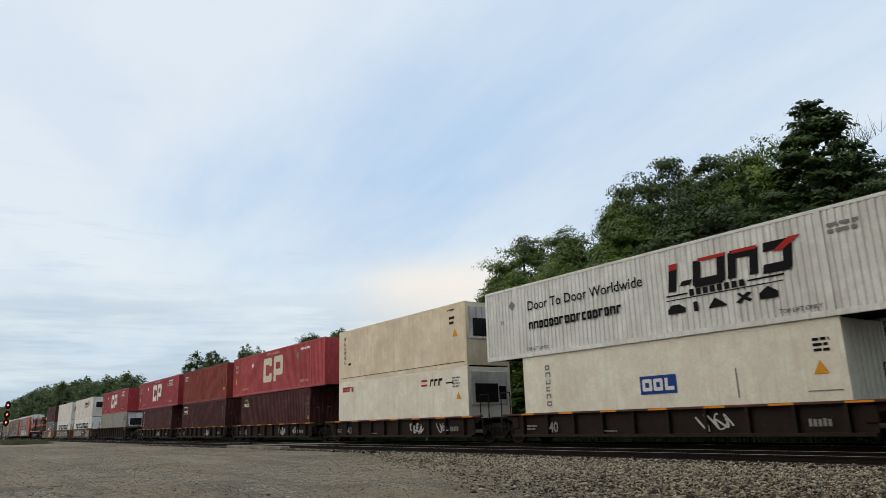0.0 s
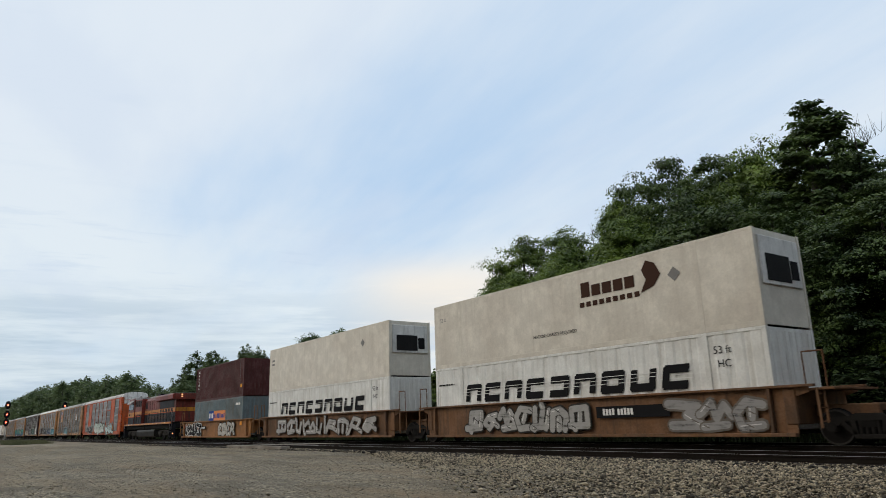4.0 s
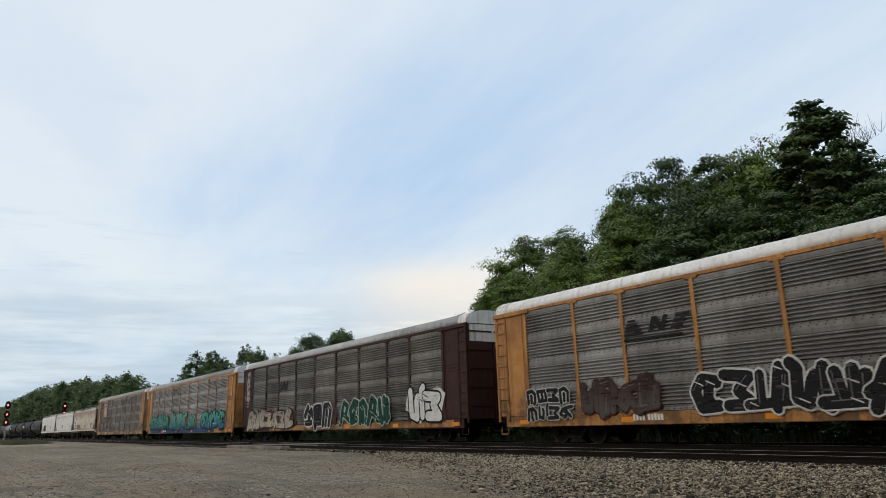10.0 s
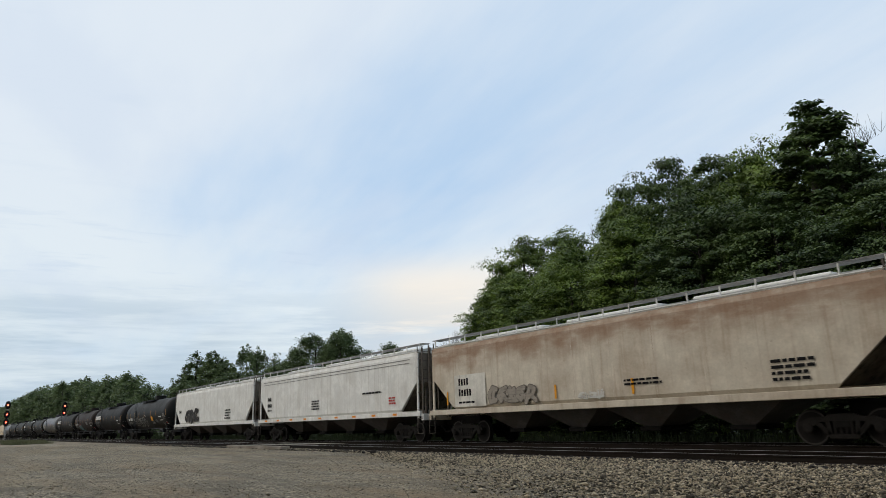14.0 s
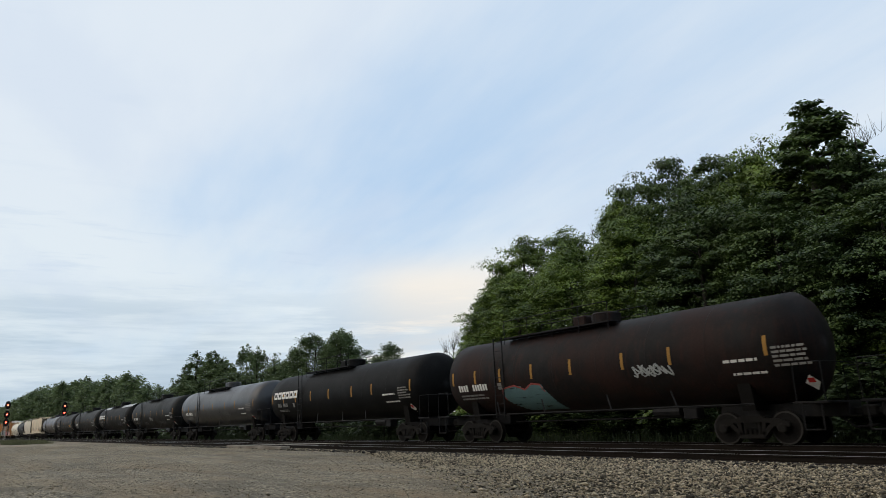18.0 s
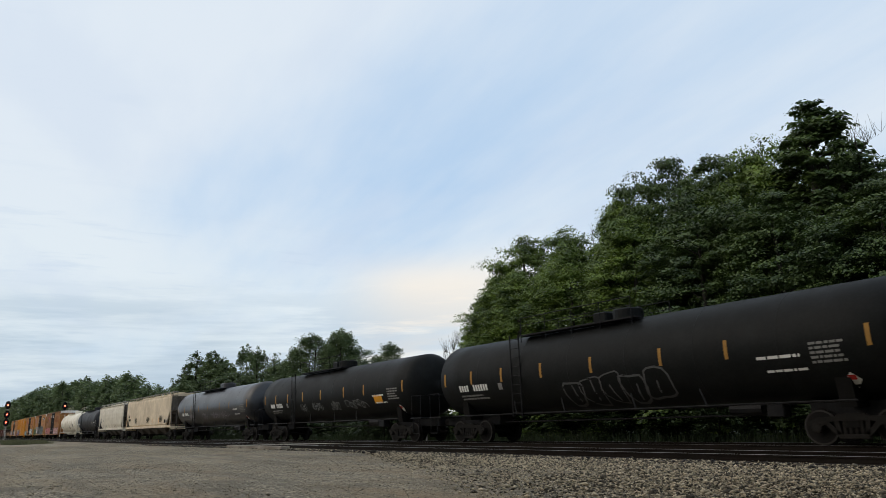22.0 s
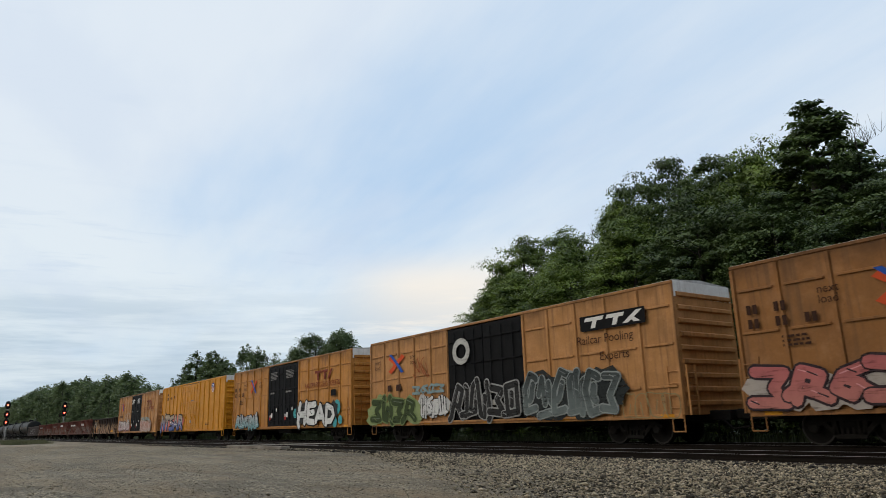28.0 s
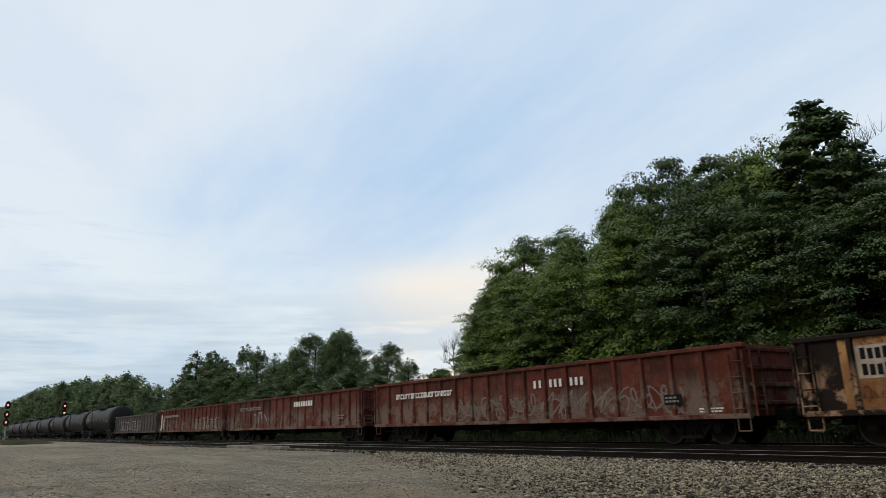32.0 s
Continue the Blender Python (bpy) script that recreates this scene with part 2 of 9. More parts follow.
BARK = bark_material()
STEEL_DARK = paint("dark_running_gear", (0.008, 0.0075, 0.007), 0.85, (0.014, 0.012, 0.01), 0.4, 0.2, spec=0.2)
WHEEL_STEEL = paint("wheel_steel", (0.010, 0.009, 0.0085), 0.8, (0.016, 0.013, 0.011), 0.4, 0.1, spec=0.2)
WHEEL_TREAD = plain("polished_tread", (0.04, 0.037, 0.034), 0.5)
TRUCK_STEEL = paint("dusty_truck_frame", (0.013, 0.012, 0.011), 0.8, (0.032, 0.027, 0.022), 0.4, 0.3, spec=0.2)
BLACK = paint("black_paint", (0.012, 0.012, 0.013), 0.45, (0.06, 0.055, 0.05), 0.2, 0.25)
WHITE_MARK = plain("white_lettering", (0.72, 0.71, 0.68), 0.6)
DULL_MARK = plain("faded_lettering", (0.22, 0.215, 0.205), 0.7)
DARK_MARK = plain("dark_lettering", (0.012, 0.012, 0.013), 0.7)
YELLOW_MARK = plain("yellow_reflector", (0.70, 0.31, 0.03), 0.5)
ORANGE_MARK = plain("orange_reflector", (0.75, 0.27, 0.03), 0.5)
GLASS = glass("cab_glass")


# ---------------------------------------------------------------- geometry helpers
class Geo:
    """Vertices and faces of one mesh."""

    def __init__(self):
        self.v, self.f = [], []

    def add(self, verts, faces):
        n = len(self.v)
        self.v += [tuple(p) for p in verts]
        self.f += [tuple(i + n for i in q) for q in faces]
        return self

    def box(self, x0, x1, y0, y1, z0, z1, c=0.0):
        if c <= 0:
            return self.add([(x0, y0, z0), (x1, y0, z0), (x1, y1, z0), (x0, y1, z0), (x0, y0, z1), (x1, y0, z1), (x1, y1, z1), (x0, y1, z1)],
                            [(0, 3, 2, 1), (4, 5, 6, 7), (0, 1, 5, 4), (1, 2, 6, 5), (2, 3, 7, 6), (3, 0, 4, 7)])
        # the four long edges and the rims are chamfered
        ring = [(x0 + c, y0), (x1 - c, y0), (x1, y0 + c), (x1, y1 - c), (x1 - c, y1), (x0 + c, y1), (x0, y1 - c), (x0, y0 + c)]
        inner = [(x0 + c, y0 + c), (x1 - c, y0 + c), (x1 - c, y0 + c), (x1 - c, y1 - c), (x1 - c, y1 - c), (x0 + c, y1 - c), (x0 + c, y1 - c), (x0 + c, y0 + c)]
        vs = [(*p, z0) for p in inner] + [(*p, z0 + c) for p in ring] + [(*p, z1 - c) for p in ring] + [(*p, z1) for p in inner]
        fs = []
        for k in range(3):
            for i in range(8):
                j = (i + 1) % 8
                fs.append((k * 8 + i, k * 8 + j, k * 8 + 8 + j, k * 8 + 8 + i))
        fs += [(7, 5, 3, 1), (24, 26, 28, 30)]
        return self.add(vs, fs)

    def prism(self, profile, axis, a, b):
        """A flat outline pushed along an axis: for x the outline is (y, z), for y (x, z), for z (x, y)."""
        def put(p, s):
            return {"x": (s, p[0], p[1]), "y": (p[0], s, p[1]), "z": (p[0], p[1], s)}[axis]
        n = len(profile)
        vs = [put(p, a) for p in profile] + [put(p, b) for p in profile]
        fs = [tuple(range(n)), tuple(range(2 * n - 1, n - 1, -1))]
        fs += [(i, n + i, n + (i + 1) % n, (i + 1) % n) for i in range(n)]
        return self.add(vs, fs)

    def sheet(self, line, axis, a, b):
        """An open folded sheet: the line pushed along an axis."""
        def put(p, s):
            return {"x": (s, p[0], p[1]), "y": (p[0], s, p[1]), "z": (p[0], p[1], s)}[axis]
        n = len(line)
        return self.add([put(p, a) for p in line] + [put(p, b) for p in line], [(i, i + 1, n + i + 1, n + i) for i in range(n - 1)])

    def rod(self, p, q, r, n=6, r2=None):
        p, q = Vector(p), Vector(q)
        d = (q - p).normalized()
        u = d.orthogonal().normalized()
        w = d.cross(u)
        r2 = r if r2 is None else r2
        ring = [(math.cos(2 * math.pi * i / n), math.sin(2 * math.pi * i / n)) for i in range(n)]
        vs = [p + (u * a + w * b) * r for a, b in ring] + [q + (u * a + w * b) * r2 for a, b in ring]
        return self.add(vs, [(i, (i + 1) % n, n + (i + 1) % n, n + i) for i in range(n)] + [tuple(range(n - 1, -1, -1)), tuple(range(n, 2 * n))])

    def pipe(self, points, r, n=6):
        for p, q in zip(points, points[1:]):
            self.rod(p, q, r, n)
        return self

    def lathe(self, profile, axis, centre, n=24):
        """Turn (along, radius) pairs round an axis through centre."""
        vs, fs = [], []
        for a, r in profile:
            for i in range(n):
                c, s = math.cos(2 * math.pi * i / n) * r, math.sin(2 * math.pi * i / n) * r
                vs.append({"x": (centre[0] + a, centre[1] + c, centre[2] + s), "y": (centre[0] + c, centre[1] + a, centre[2] - s), "z": (centre[0] + c, centre[1] + s, centre[2] + a)}[axis])
        for k in range(len(profile) - 1):
            fs += [(k * n + i, k * n + (i + 1) % n, (k + 1) * n + (i + 1) % n, (k + 1) * n + i) for i in range(n)]
        fs += [tuple(range(n - 1, -1, -1)), tuple(range((len(profile) - 1) * n, len(profile) * n))]
        return self.add(vs, fs)

    def mesh(self, name, material, smooth=False):
        me = bpy.data.meshes.new(name)
        me.from_pydata(self.v, [], self.f)
        if smooth:
            me.shade_smooth()
        me.materials.append(material)
        return me


def part(name, what, material, parent, label="", smooth=False, at=None):
    """One mesh object under a thing or under a part."""
    me = what.mesh(name, material, smooth) if isinstance(what, Geo) else what
    ob = new(name, me)
    ob.parent = parent
    if at is not None:
        ob.location = at
    return tagged(ob, label) if label else ob


def thing(name, label, category, group="", kind="", at=(0, 0, 0)):
    ob = new(name)
    ob.empty_display_size = 0.3
    ob.location = at
    return tagged(ob, label, category, group, kind)


def solid(name, what, material, label, category, group="", kind="", smooth=False):
    ob = new(name, what.mesh(name, material, smooth) if isinstance(what, Geo) else what)
    return tagged(ob, label, category, group, kind)


def array_mesh(name, verts, corners, material, sides=3):
    """A mesh straight from arrays: verts n x 3, corners m x sides."""
    me = bpy.data.meshes.new(name)
    me.vertices.add(len(verts))
    me.vertices.foreach_set("co", np.asarray(verts, dtype=np.float32).ravel())
    me.loops.add(corners.size)
    me.loops.foreach_set("vertex_index", corners.astype(np.int32).ravel())
    me.polygons.add(len(corners))
    me.polygons.foreach_set("loop_start", np.arange(0, corners.size, sides, dtype=np.int32))
    me.update(calc_edges=True)
    me.materials.append(material)
    return me


# ---------------------------------------------------------------- ground and tracks
def build_ground():
    rng = np.random.default_rng(3)
    xs = np.concatenate([[-3000, -1500, -800], np.linspace(-500, -60, 45), np.linspace(-59, 25, 170), [60, 200, 800, 3000]])
    ys = np.concatenate([[-3000, -800, -200, -50, -10, 0], np.linspace(3, 14, 44), [15, 18, 22, 24, 26, 30, 36, 45, 60, 100, 300, 900, 3000]])
    verts, nx = [], len(xs)
    for y in ys:
        for x in xs:
            z = GROUND_Z
            if 0 < y < 14 and -200 < x < 25:
                z += 0.05 * noise.noise(Vector((x * 0.12, y * 0.3, 0.0))) + 0.015 * noise.noise(Vector((x * 0.9, y * 1.7, 4.0)))
            elif 25 < y < 70:
                z += 0.25 * noise.noise(Vector((x * 0.05, y * 0.1, 9.0))) - 0.3
            verts.append((x, y, z))
    n = np.arange(len(ys) - 1)[:, None] * nx + np.arange(nx - 1)[None, :]
    n = n.ravel()
    me = array_mesh("ground", np.array(verts), np.stack([n, n + 1, n + nx + 1, n + nx], 1), ground_material(), 4)
    me.shade_smooth()
    solid("ground", me, None, "grey compacted gravel lot with damp patches beside the railway", "ground", kind="structure")


RAIL_STEEL = paint("rail_side_steel", (0.014, 0.011, 0.009), 0.8, (0.03, 0.018, 0.012), 0.5, 0.1)
RAIL_TOP = plain("polished_rail_head", (0.36, 0.36, 0.37), 0.4, 1.0)
TIE_WOOD = paint("creosoted_timber", (0.018, 0.0145, 0.012), 0.9, (0.05, 0.042, 0.034), 0.5, 0.2)
BALLAST = stone_material("crushed_stone", (0.045, 0.038, 0.027), (0.63, 0.535, 0.37))
LOOSE_STONE = stone_material("loose_stone", (0.15, 0.13, 0.098), (0.48, 0.42, 0.31))
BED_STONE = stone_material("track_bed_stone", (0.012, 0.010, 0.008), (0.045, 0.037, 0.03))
RAIL_RUN = (-520.0, 60.0)


def rail_outline(y):
    half = [(0.07, -0.17), (0.07, -0.158), (0.012, -0.14), (0.012, -0.045), (0.036, -0.035), (0.036, -0.004)]
    return [(y + a, b) for a, b in half] + [(y - a, b) for a, b in reversed(half)]


def build_track(y, label):
    track = thing("railway_track", label, "railway track", "tracks", "structure")
    for s in (-0.755, 0.755):
        rail = part("rail", Geo().prism(rail_outline(y + s), "x", *RAIL_RUN), RAIL_STEEL, track)
        part("rail_head", Geo().box(*RAIL_RUN, y + s - 0.034, y + s + 0.034, -0.0035, 0.0, 0.001), RAIL_TOP, rail, "bright worn running surface")
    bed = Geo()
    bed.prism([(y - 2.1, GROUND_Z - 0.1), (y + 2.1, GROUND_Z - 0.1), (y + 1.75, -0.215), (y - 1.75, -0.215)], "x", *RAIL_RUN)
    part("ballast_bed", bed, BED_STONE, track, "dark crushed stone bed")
    tie = Geo().box(-0.115, 0.115, -1.3, 1.3, -0.36, -0.172, 0.012).mesh("tie", TIE_WOOD)
    rng = random.Random(int(y))
    for k in range(150):
        x = 12.0 - 0.52 * k
        ob = part("tie", tie, None, track, at=(x + rng.uniform(-0.03, 0.03), y + rng.uniform(-0.05, 0.05), 0))
        ob.rotation_euler[2] = rng.uniform(-0.02, 0.02)


def stones(name, count, area, size, z, seed, material, label):
    """Loose stones as one sheet of many: crooked eight-sided lumps half sunk in the ground."""
    rng = np.random.default_rng(seed)
    xy = area(rng, count)
    k = len(xy)
    base = np.array([(1, 0, 0), (0, 1, 0), (-1, 0, 0), (0, -1, 0), (0, 0, 1), (0, 0, -1)], float)
    s = size * rng.lognormal(0.0, 0.35, (k, 1, 1))
    p = base[None] * s * rng.uniform(0.5, 1.35, (k, 6, 1)) * np.array([1.3, 0.85, 1.0]) + rng.normal(0, 0.22, (k, 6, 3)) * s
    a = rng.uniform(0, 6.28, k)
    c, d = np.cos(a)[:, None], np.sin(a)[:, None]
    p = np.stack([p[..., 0] * c - p[..., 1] * d, p[..., 0] * d + p[..., 1] * c, p[..., 2] * 0.6], -1)
    p[..., 0] += xy[:, :1]
    p[..., 1] += xy[:, 1:2]
    p[..., 2] += z + (rng.uniform(-0.3, 1.6, k) * size)[:, None]
    tri = np.array([(0, 1, 4), (1, 2, 4), (2, 3, 4), (3, 0, 4), (1, 0, 5), (2, 1, 5), (3, 2, 5), (0, 3, 5)])
    corners = (np.arange(k)[:, None, None] * 6 + tri[None]).reshape(-1, 3)
    me = array_mesh(name, p.reshape(-1, 3), corners, material)
    solid(name, me, None, label, "gravel", kind="stuff")


def build_stones():
    def coarse(rng, n):
        # a wedge of coarse ballast along the near rail, widening towards the camera's side
        x = rng.uniform(-62, 2, n * 3)
        y = 14.72 - rng.uniform(0, 1, n * 3) ** 1.25 * 8.5
        reach = np.clip((x + 27) * 0.38, 0.7, 8.5)
        keep = (14.72 - y < reach * rng.uniform(0.35, 1.2, n * 3)) & (rng.uniform(0, 1, n * 3) < np.clip(1.25 + x / 60, 0.25, 1))
        return np.stack([x, y], 1)[keep][:n]

    def fine(rng, n):
        x = -2.0 - 78.0 * rng.uniform(0, 1, n) ** 1.3
        return np.stack([x, 14.6 - 13.6 * rng.uniform(0, 1, n) ** 1.25], 1)
    stones("ballast_stones", 120000, coarse, 0.0225, GROUND_Z + 0.004, 11, BALLAST, "coarse pale crushed stone beside the rails")
    stones("loose_gravel", 70000, fine, 0.012, GROUND_Z + 0.004, 12, LOOSE_STONE, "small loose gravel on the hard lot")

    def bed(y):
        return lambda rng, n: np.stack([rng.uniform(-60, 6, n), rng.uniform(y - 1.9, y + 1.9, n)], 1)
    stones("track_bed_gravel", 12000, bed(NEAR_TRACK_Y), 0.04, -0.2, 13, BED_STONE, "near-black stones between the ties")


# ---------------------------------------------------------------- trees
LEAF_MAPLE = leaf_material("maple_leaf", (0.028, 0.055, 0.014), (0.225, 0.32, 0.056), 0.3)
LEAF_DARK = leaf_material("dark_leaf", (0.021, 0.043, 0.015), (0.115, 0.172, 0.042), 0.28)
# shrub leaves, with the canopy's shade put into their colour
LEAF_SHADE = leaf_material("shaded_undergrowth_leaf", (0.02, 0.036, 0.013), (0.085, 0.12, 0.042), 0.25)
# distance haze is put into the far leaf colour, paler and bluer
LEAF_FAR = leaf_material("hazed_woodland_leaf", (0.06, 0.09, 0.045), (0.20, 0.265, 0.12), 0.45)


def limb_lines(rng, height, spread, crown_base, count):
    """Trunk and limbs as lists of (point, radius); limb tips come back too."""
    lines, tips = [], []
    lean = rng.uniform(-0.03, 0.03, 2)
    trunk = [(np.array([lean[0] * z, lean[1] * z, z]), 0.02 * height * (1.0 - 0.85 * z / height) + 0.015) for z in np.linspace(-0.4, height * 0.93, 9)]
    lines.append(trunk)
    for i in range(count):
        f = crown_base + (0.97 - crown_base) * (i + rng.uniform(0, 0.9)) / count
        z0 = f * height * 0.93
        a = i * 2.4 + rng.uniform(-0.5, 0.5)
        rise = 1 - (f - crown_base) / (1 - crown_base)
        reach = spread * (0.35 + 0.65 * math.sin(math.pi * min(1.0, 0.22 + 0.8 * rise))) * rng.uniform(0.75, 1.12)
        start = np.array([lean[0] * z0, lean[1] * z0, z0])
        end = start + np.array([math.cos(a) * reach, math.sin(a) * reach, reach * rng.uniform(0.1, 0.55) + 0.3])
        r0 = 0.007 * height * (1.1 - f) + 0.02
        pts = []
        for k in range(5):
            u = k / 4
            p = start + (end - start) * u
            p[2] += 0.16 * reach * math.sin(math.pi * u) - 0.10 * reach * u * u
            pts.append((p + rng.normal(0, 0.05 * reach * u, 3), r0 * (1 - 0.8 * u)))
        lines.append(pts)
        tips += [pts[2][0], pts[3][0], pts[4][0]]
        for s in range(3):
            q = pts[2 + s % 3][0]
            e = q + np.array([math.cos(a + rng.uniform(-1.3, 1.3)), math.sin(a + rng.uniform(-1.3, 1.3)), rng.uniform(-0.1, 0.5)]) * reach * rng.uniform(0.25, 0.5)
            lines.append([(q, r0 * 0.4), ((q + e) / 2 + rng.normal(0, 0.08, 3), r0 * 0.28), (e, r0 * 0.1)])
            tips += [e, (q + e) / 2]
    tips.append(trunk[-1][0])
    return lines, np.array(tips)


def wood_mesh(name, lines, sides=6):
    g = Geo()
    for pts in lines:
        rings, n = [], sides
        for p, r in pts:
            rings += [(p[0] + r * math.cos(6.283 * i / n), p[1] + r * math.sin(6.283 * i / n), p[2] + (0.0 if len(pts) > 6 else r * 0.5 * math.sin(6.283 * i / n))) for i in range(n)]
        g.add(rings, [(k * n + i, k * n + (i + 1) % n, (k + 1) * n + (i + 1) % n, (k + 1) * n + i) for k in range(len(pts) - 1) for i in range(n)])
    return g.mesh(name, BARK, True)


def leaf_mesh(name, rng, tips, per_tip, clump, leaf, material, droop=0.35, flat=0.45):
    """Leaves in loose, flat-lying sprays round the limb tips; each leaf is a folded blade."""
    k = len(tips) * per_tip
    centre = np.repeat(tips, per_tip, 0)
    size = np.repeat(rng.uniform(0.6, 1.25, len(tips)) * clump, per_tip)[:, None]
    r = rng.normal(0, 1, (k, 3))
    r /= np.linalg.norm(r, axis=1, keepdims=True)
    r *= rng.uniform(0, 1, (k, 1)) ** 0.42
    off = r * size * np.array([1.0, 1.0, flat])
    off[:, 2] -= droop * (off[:, 0] ** 2 + off[:, 1] ** 2) / size[:, 0]
    c = centre + off
    a = rng.uniform(0, 6.28, k)
    tilt = rng.normal(-0.2, 0.24, k)
    out = np.stack([np.cos(a) * np.cos(tilt), np.sin(a) * np.cos(tilt), np.sin(tilt)], 1)
    side = np.stack([-np.sin(a), np.cos(a), rng.normal(0, 0.35, k)], 1)
    side /= np.linalg.norm(side, axis=1, keepdims=True)
    up = np.cross(out, side)
    s = leaf * rng.uniform(0.6, 1.35, (k, 1))
    v = np.stack([c - out * s * 0.5, c + side * s * 0.45 + up * s * 0.12, c + out * s * 0.55, c - side * s * 0.45 + up * s * 0.12], 1)
    idx = np.arange(k)[:, None] * 4
    corners = np.concatenate([idx + np.array([[0, 1, 2]]), idx + np.array([[0, 2, 3]])], 0)
    return array_mesh(name, v.reshape(-1, 3), corners, material)


def fan_mesh(name, rng, tips, per_tip, reach, leaf, material):
    """Leaves laid like shingles over domed, ragged fans that droop outwards from the trunk."""
    n = len(tips)
    out1 = tips * np.array([1.0, 1.0, 0.0]) + rng.normal(0, 0.5, (n, 3)) * np.array([1.0, 1.0, 0.0])
    out1 /= np.linalg.norm(out1, axis=1, keepdims=True) + 1e-6
    e1 = np.repeat(out1, per_tip, 0)
    e2 = np.stack([-e1[:, 1], e1[:, 0], np.zeros(len(e1))], 1)
    e3 = np.array([[0.0, 0.0, 1.0]])
    k = n * per_tip
    size = np.repeat(reach * rng.uniform(0.6, 1.3, n), per_tip)
    lobe = np.repeat(rng.uniform(0, 6.28, n), per_tip)
    phi, rho = rng.uniform(0, 6.283, k), rng.uniform(0, 1, k) ** 0.5
    size = size * (1.0 + 0.24 * np.sin(3 * phi + lobe) + 0.16 * np.sin(7 * phi + 2 * lobe))
    c, d = rho * np.cos(phi), rho * np.sin(phi)
    z = 0.26 * (1 - rho ** 2) - 0.13 * c + rng.normal(0, 0.12, k)
    spot = np.repeat(tips, per_tip, 0) + (e1 * (1.1 * c * size)[:, None] + e2 * (0.95 * d * size)[:, None] + e3 * (z * size)[:, None])
    up = e1 * (0.55 * c + 0.15)[:, None] + e2 * (0.55 * d)[:, None] + e3 + rng.normal(0, 0.36, (k, 3))
    up /= np.linalg.norm(up, axis=1, keepdims=True)
    way_out = e1 * (c + 0.5)[:, None] + e2 * d[:, None] + rng.normal(0, 0.55, (k, 3))
    way_out -= up * np.sum(way_out * up, 1, keepdims=True)
    way_out /= np.linalg.norm(way_out, axis=1, keepdims=True) + 1e-6
    side = np.cross(up, way_out)
    s = leaf * rng.uniform(0.65, 1.35, (k, 1))
    v = np.stack([spot - way_out * s * 0.5, spot + side * s * 0.5 - up * s * 0.1, spot + way_out * s * 0.6 - up * s * 0.12, spot - side * s * 0.5 - up * s * 0.1], 1)
    idx = np.arange(k)[:, None] * 4
    corners = np.concatenate([idx + np.array([[0, 1, 2]]), idx + np.array([[0, 2, 3]])], 0)
    return array_mesh(name, v.reshape(-1, 3), corners, material)


TREE_KINDS = {}


def crown_tips(rng, height, spread, base, count, belly=0.4):
    """Places of leaf sprays over the whole crown: mostly near its surface, bulging in lobes."""
    f = base + (1 - base) * rng.uniform(0, 1, count) ** 0.85
    u = (f - base) / (1 - base)
    prof = np.where(u < belly, 0.72 + 0.28 * np.sin(u / belly * math.pi / 2), np.cos((u - belly) / (1 - belly) * math.pi / 2) ** 0.62)
    a = rng.uniform(0, 6.283, count)
    lobes = 1.0 + 0.17 * np.sin(3 * a + 5 * u + rng.uniform(0, 6)) + 0.12 * np.sin(7 * a - 9 * u) + 0.09 * np.sin(13 * a + 17 * u)
    r = spread * prof * lobes * rng.uniform(0.35, 1.0, count) ** 0.35
    return np.stack([np.cos(a) * r, np.sin(a) * r, f * height * (1.0 + 0.05 * np.sin(5 * a + 1.0) * u) + 0.016 * height * rng.normal(0, 1, count)], 1)


def tree_kind(key, seed, height, spread, crown_base, limbs, sprays, per_tip, clump, leaf, material, flat=0.45):
    rng = np.random.default_rng(seed)
    lines, tips = limb_lines(rng, height, spread * 0.66, crown_base + 0.05, limbs)
    tips = np.concatenate([tips, crown_tips(rng, height, spread, crown_base, sprays)])
    crown = fan_mesh("crown", rng, tips, per_tip, clump, leaf, material) if flat == 0 else leaf_mesh("crown", rng, tips, per_tip, clump, leaf, material, 0.35 if flat < 0.7 else 0.1, flat)
    TREE_KINDS[key] = (wood_mesh("trunk", lines), crown, height)


def plant(key, x, y, h, turn, label, group, width=1.0):
    wood, crown, height = TREE_KINDS[key]
    s = h / height
    ob = thing("tree", label, "tree", group, at=(x, y, GROUND_Z - 0.15))
    ob.rotation_euler[2] = turn
    ob.scale = (s * width, s * width, s)
    part("trunk", wood, None, ob)
    part("crown", crown, None, ob)
    return ob


def bare_tree(x, y, h, seed, label):
    rng = np.random.default_rng(seed)
    lines, tips = limb_lines(rng, h, h * 0.1, 0.6, 7)
    lines[0] = [(p, r * 0.35) for p, r in lines[0]]
    twigs = []
    for p in tips:
        for _ in range(3):
            e = p + np.array([rng.normal(0, 0.25), rng.normal(0, 0.25), rng.uniform(0.4, 1.1)])
            twigs.append([(p, 0.010), ((p + e) / 2 + rng.normal(0, 0.06, 3), 0.007), (e, 0.003)])
    ob = thing("bare_tree", label, "tree", "dead trees", at=(x, y, GROUND_Z - 0.15))
    part("trunk", wood_mesh("trunk", lines + twigs, 4), None, ob)


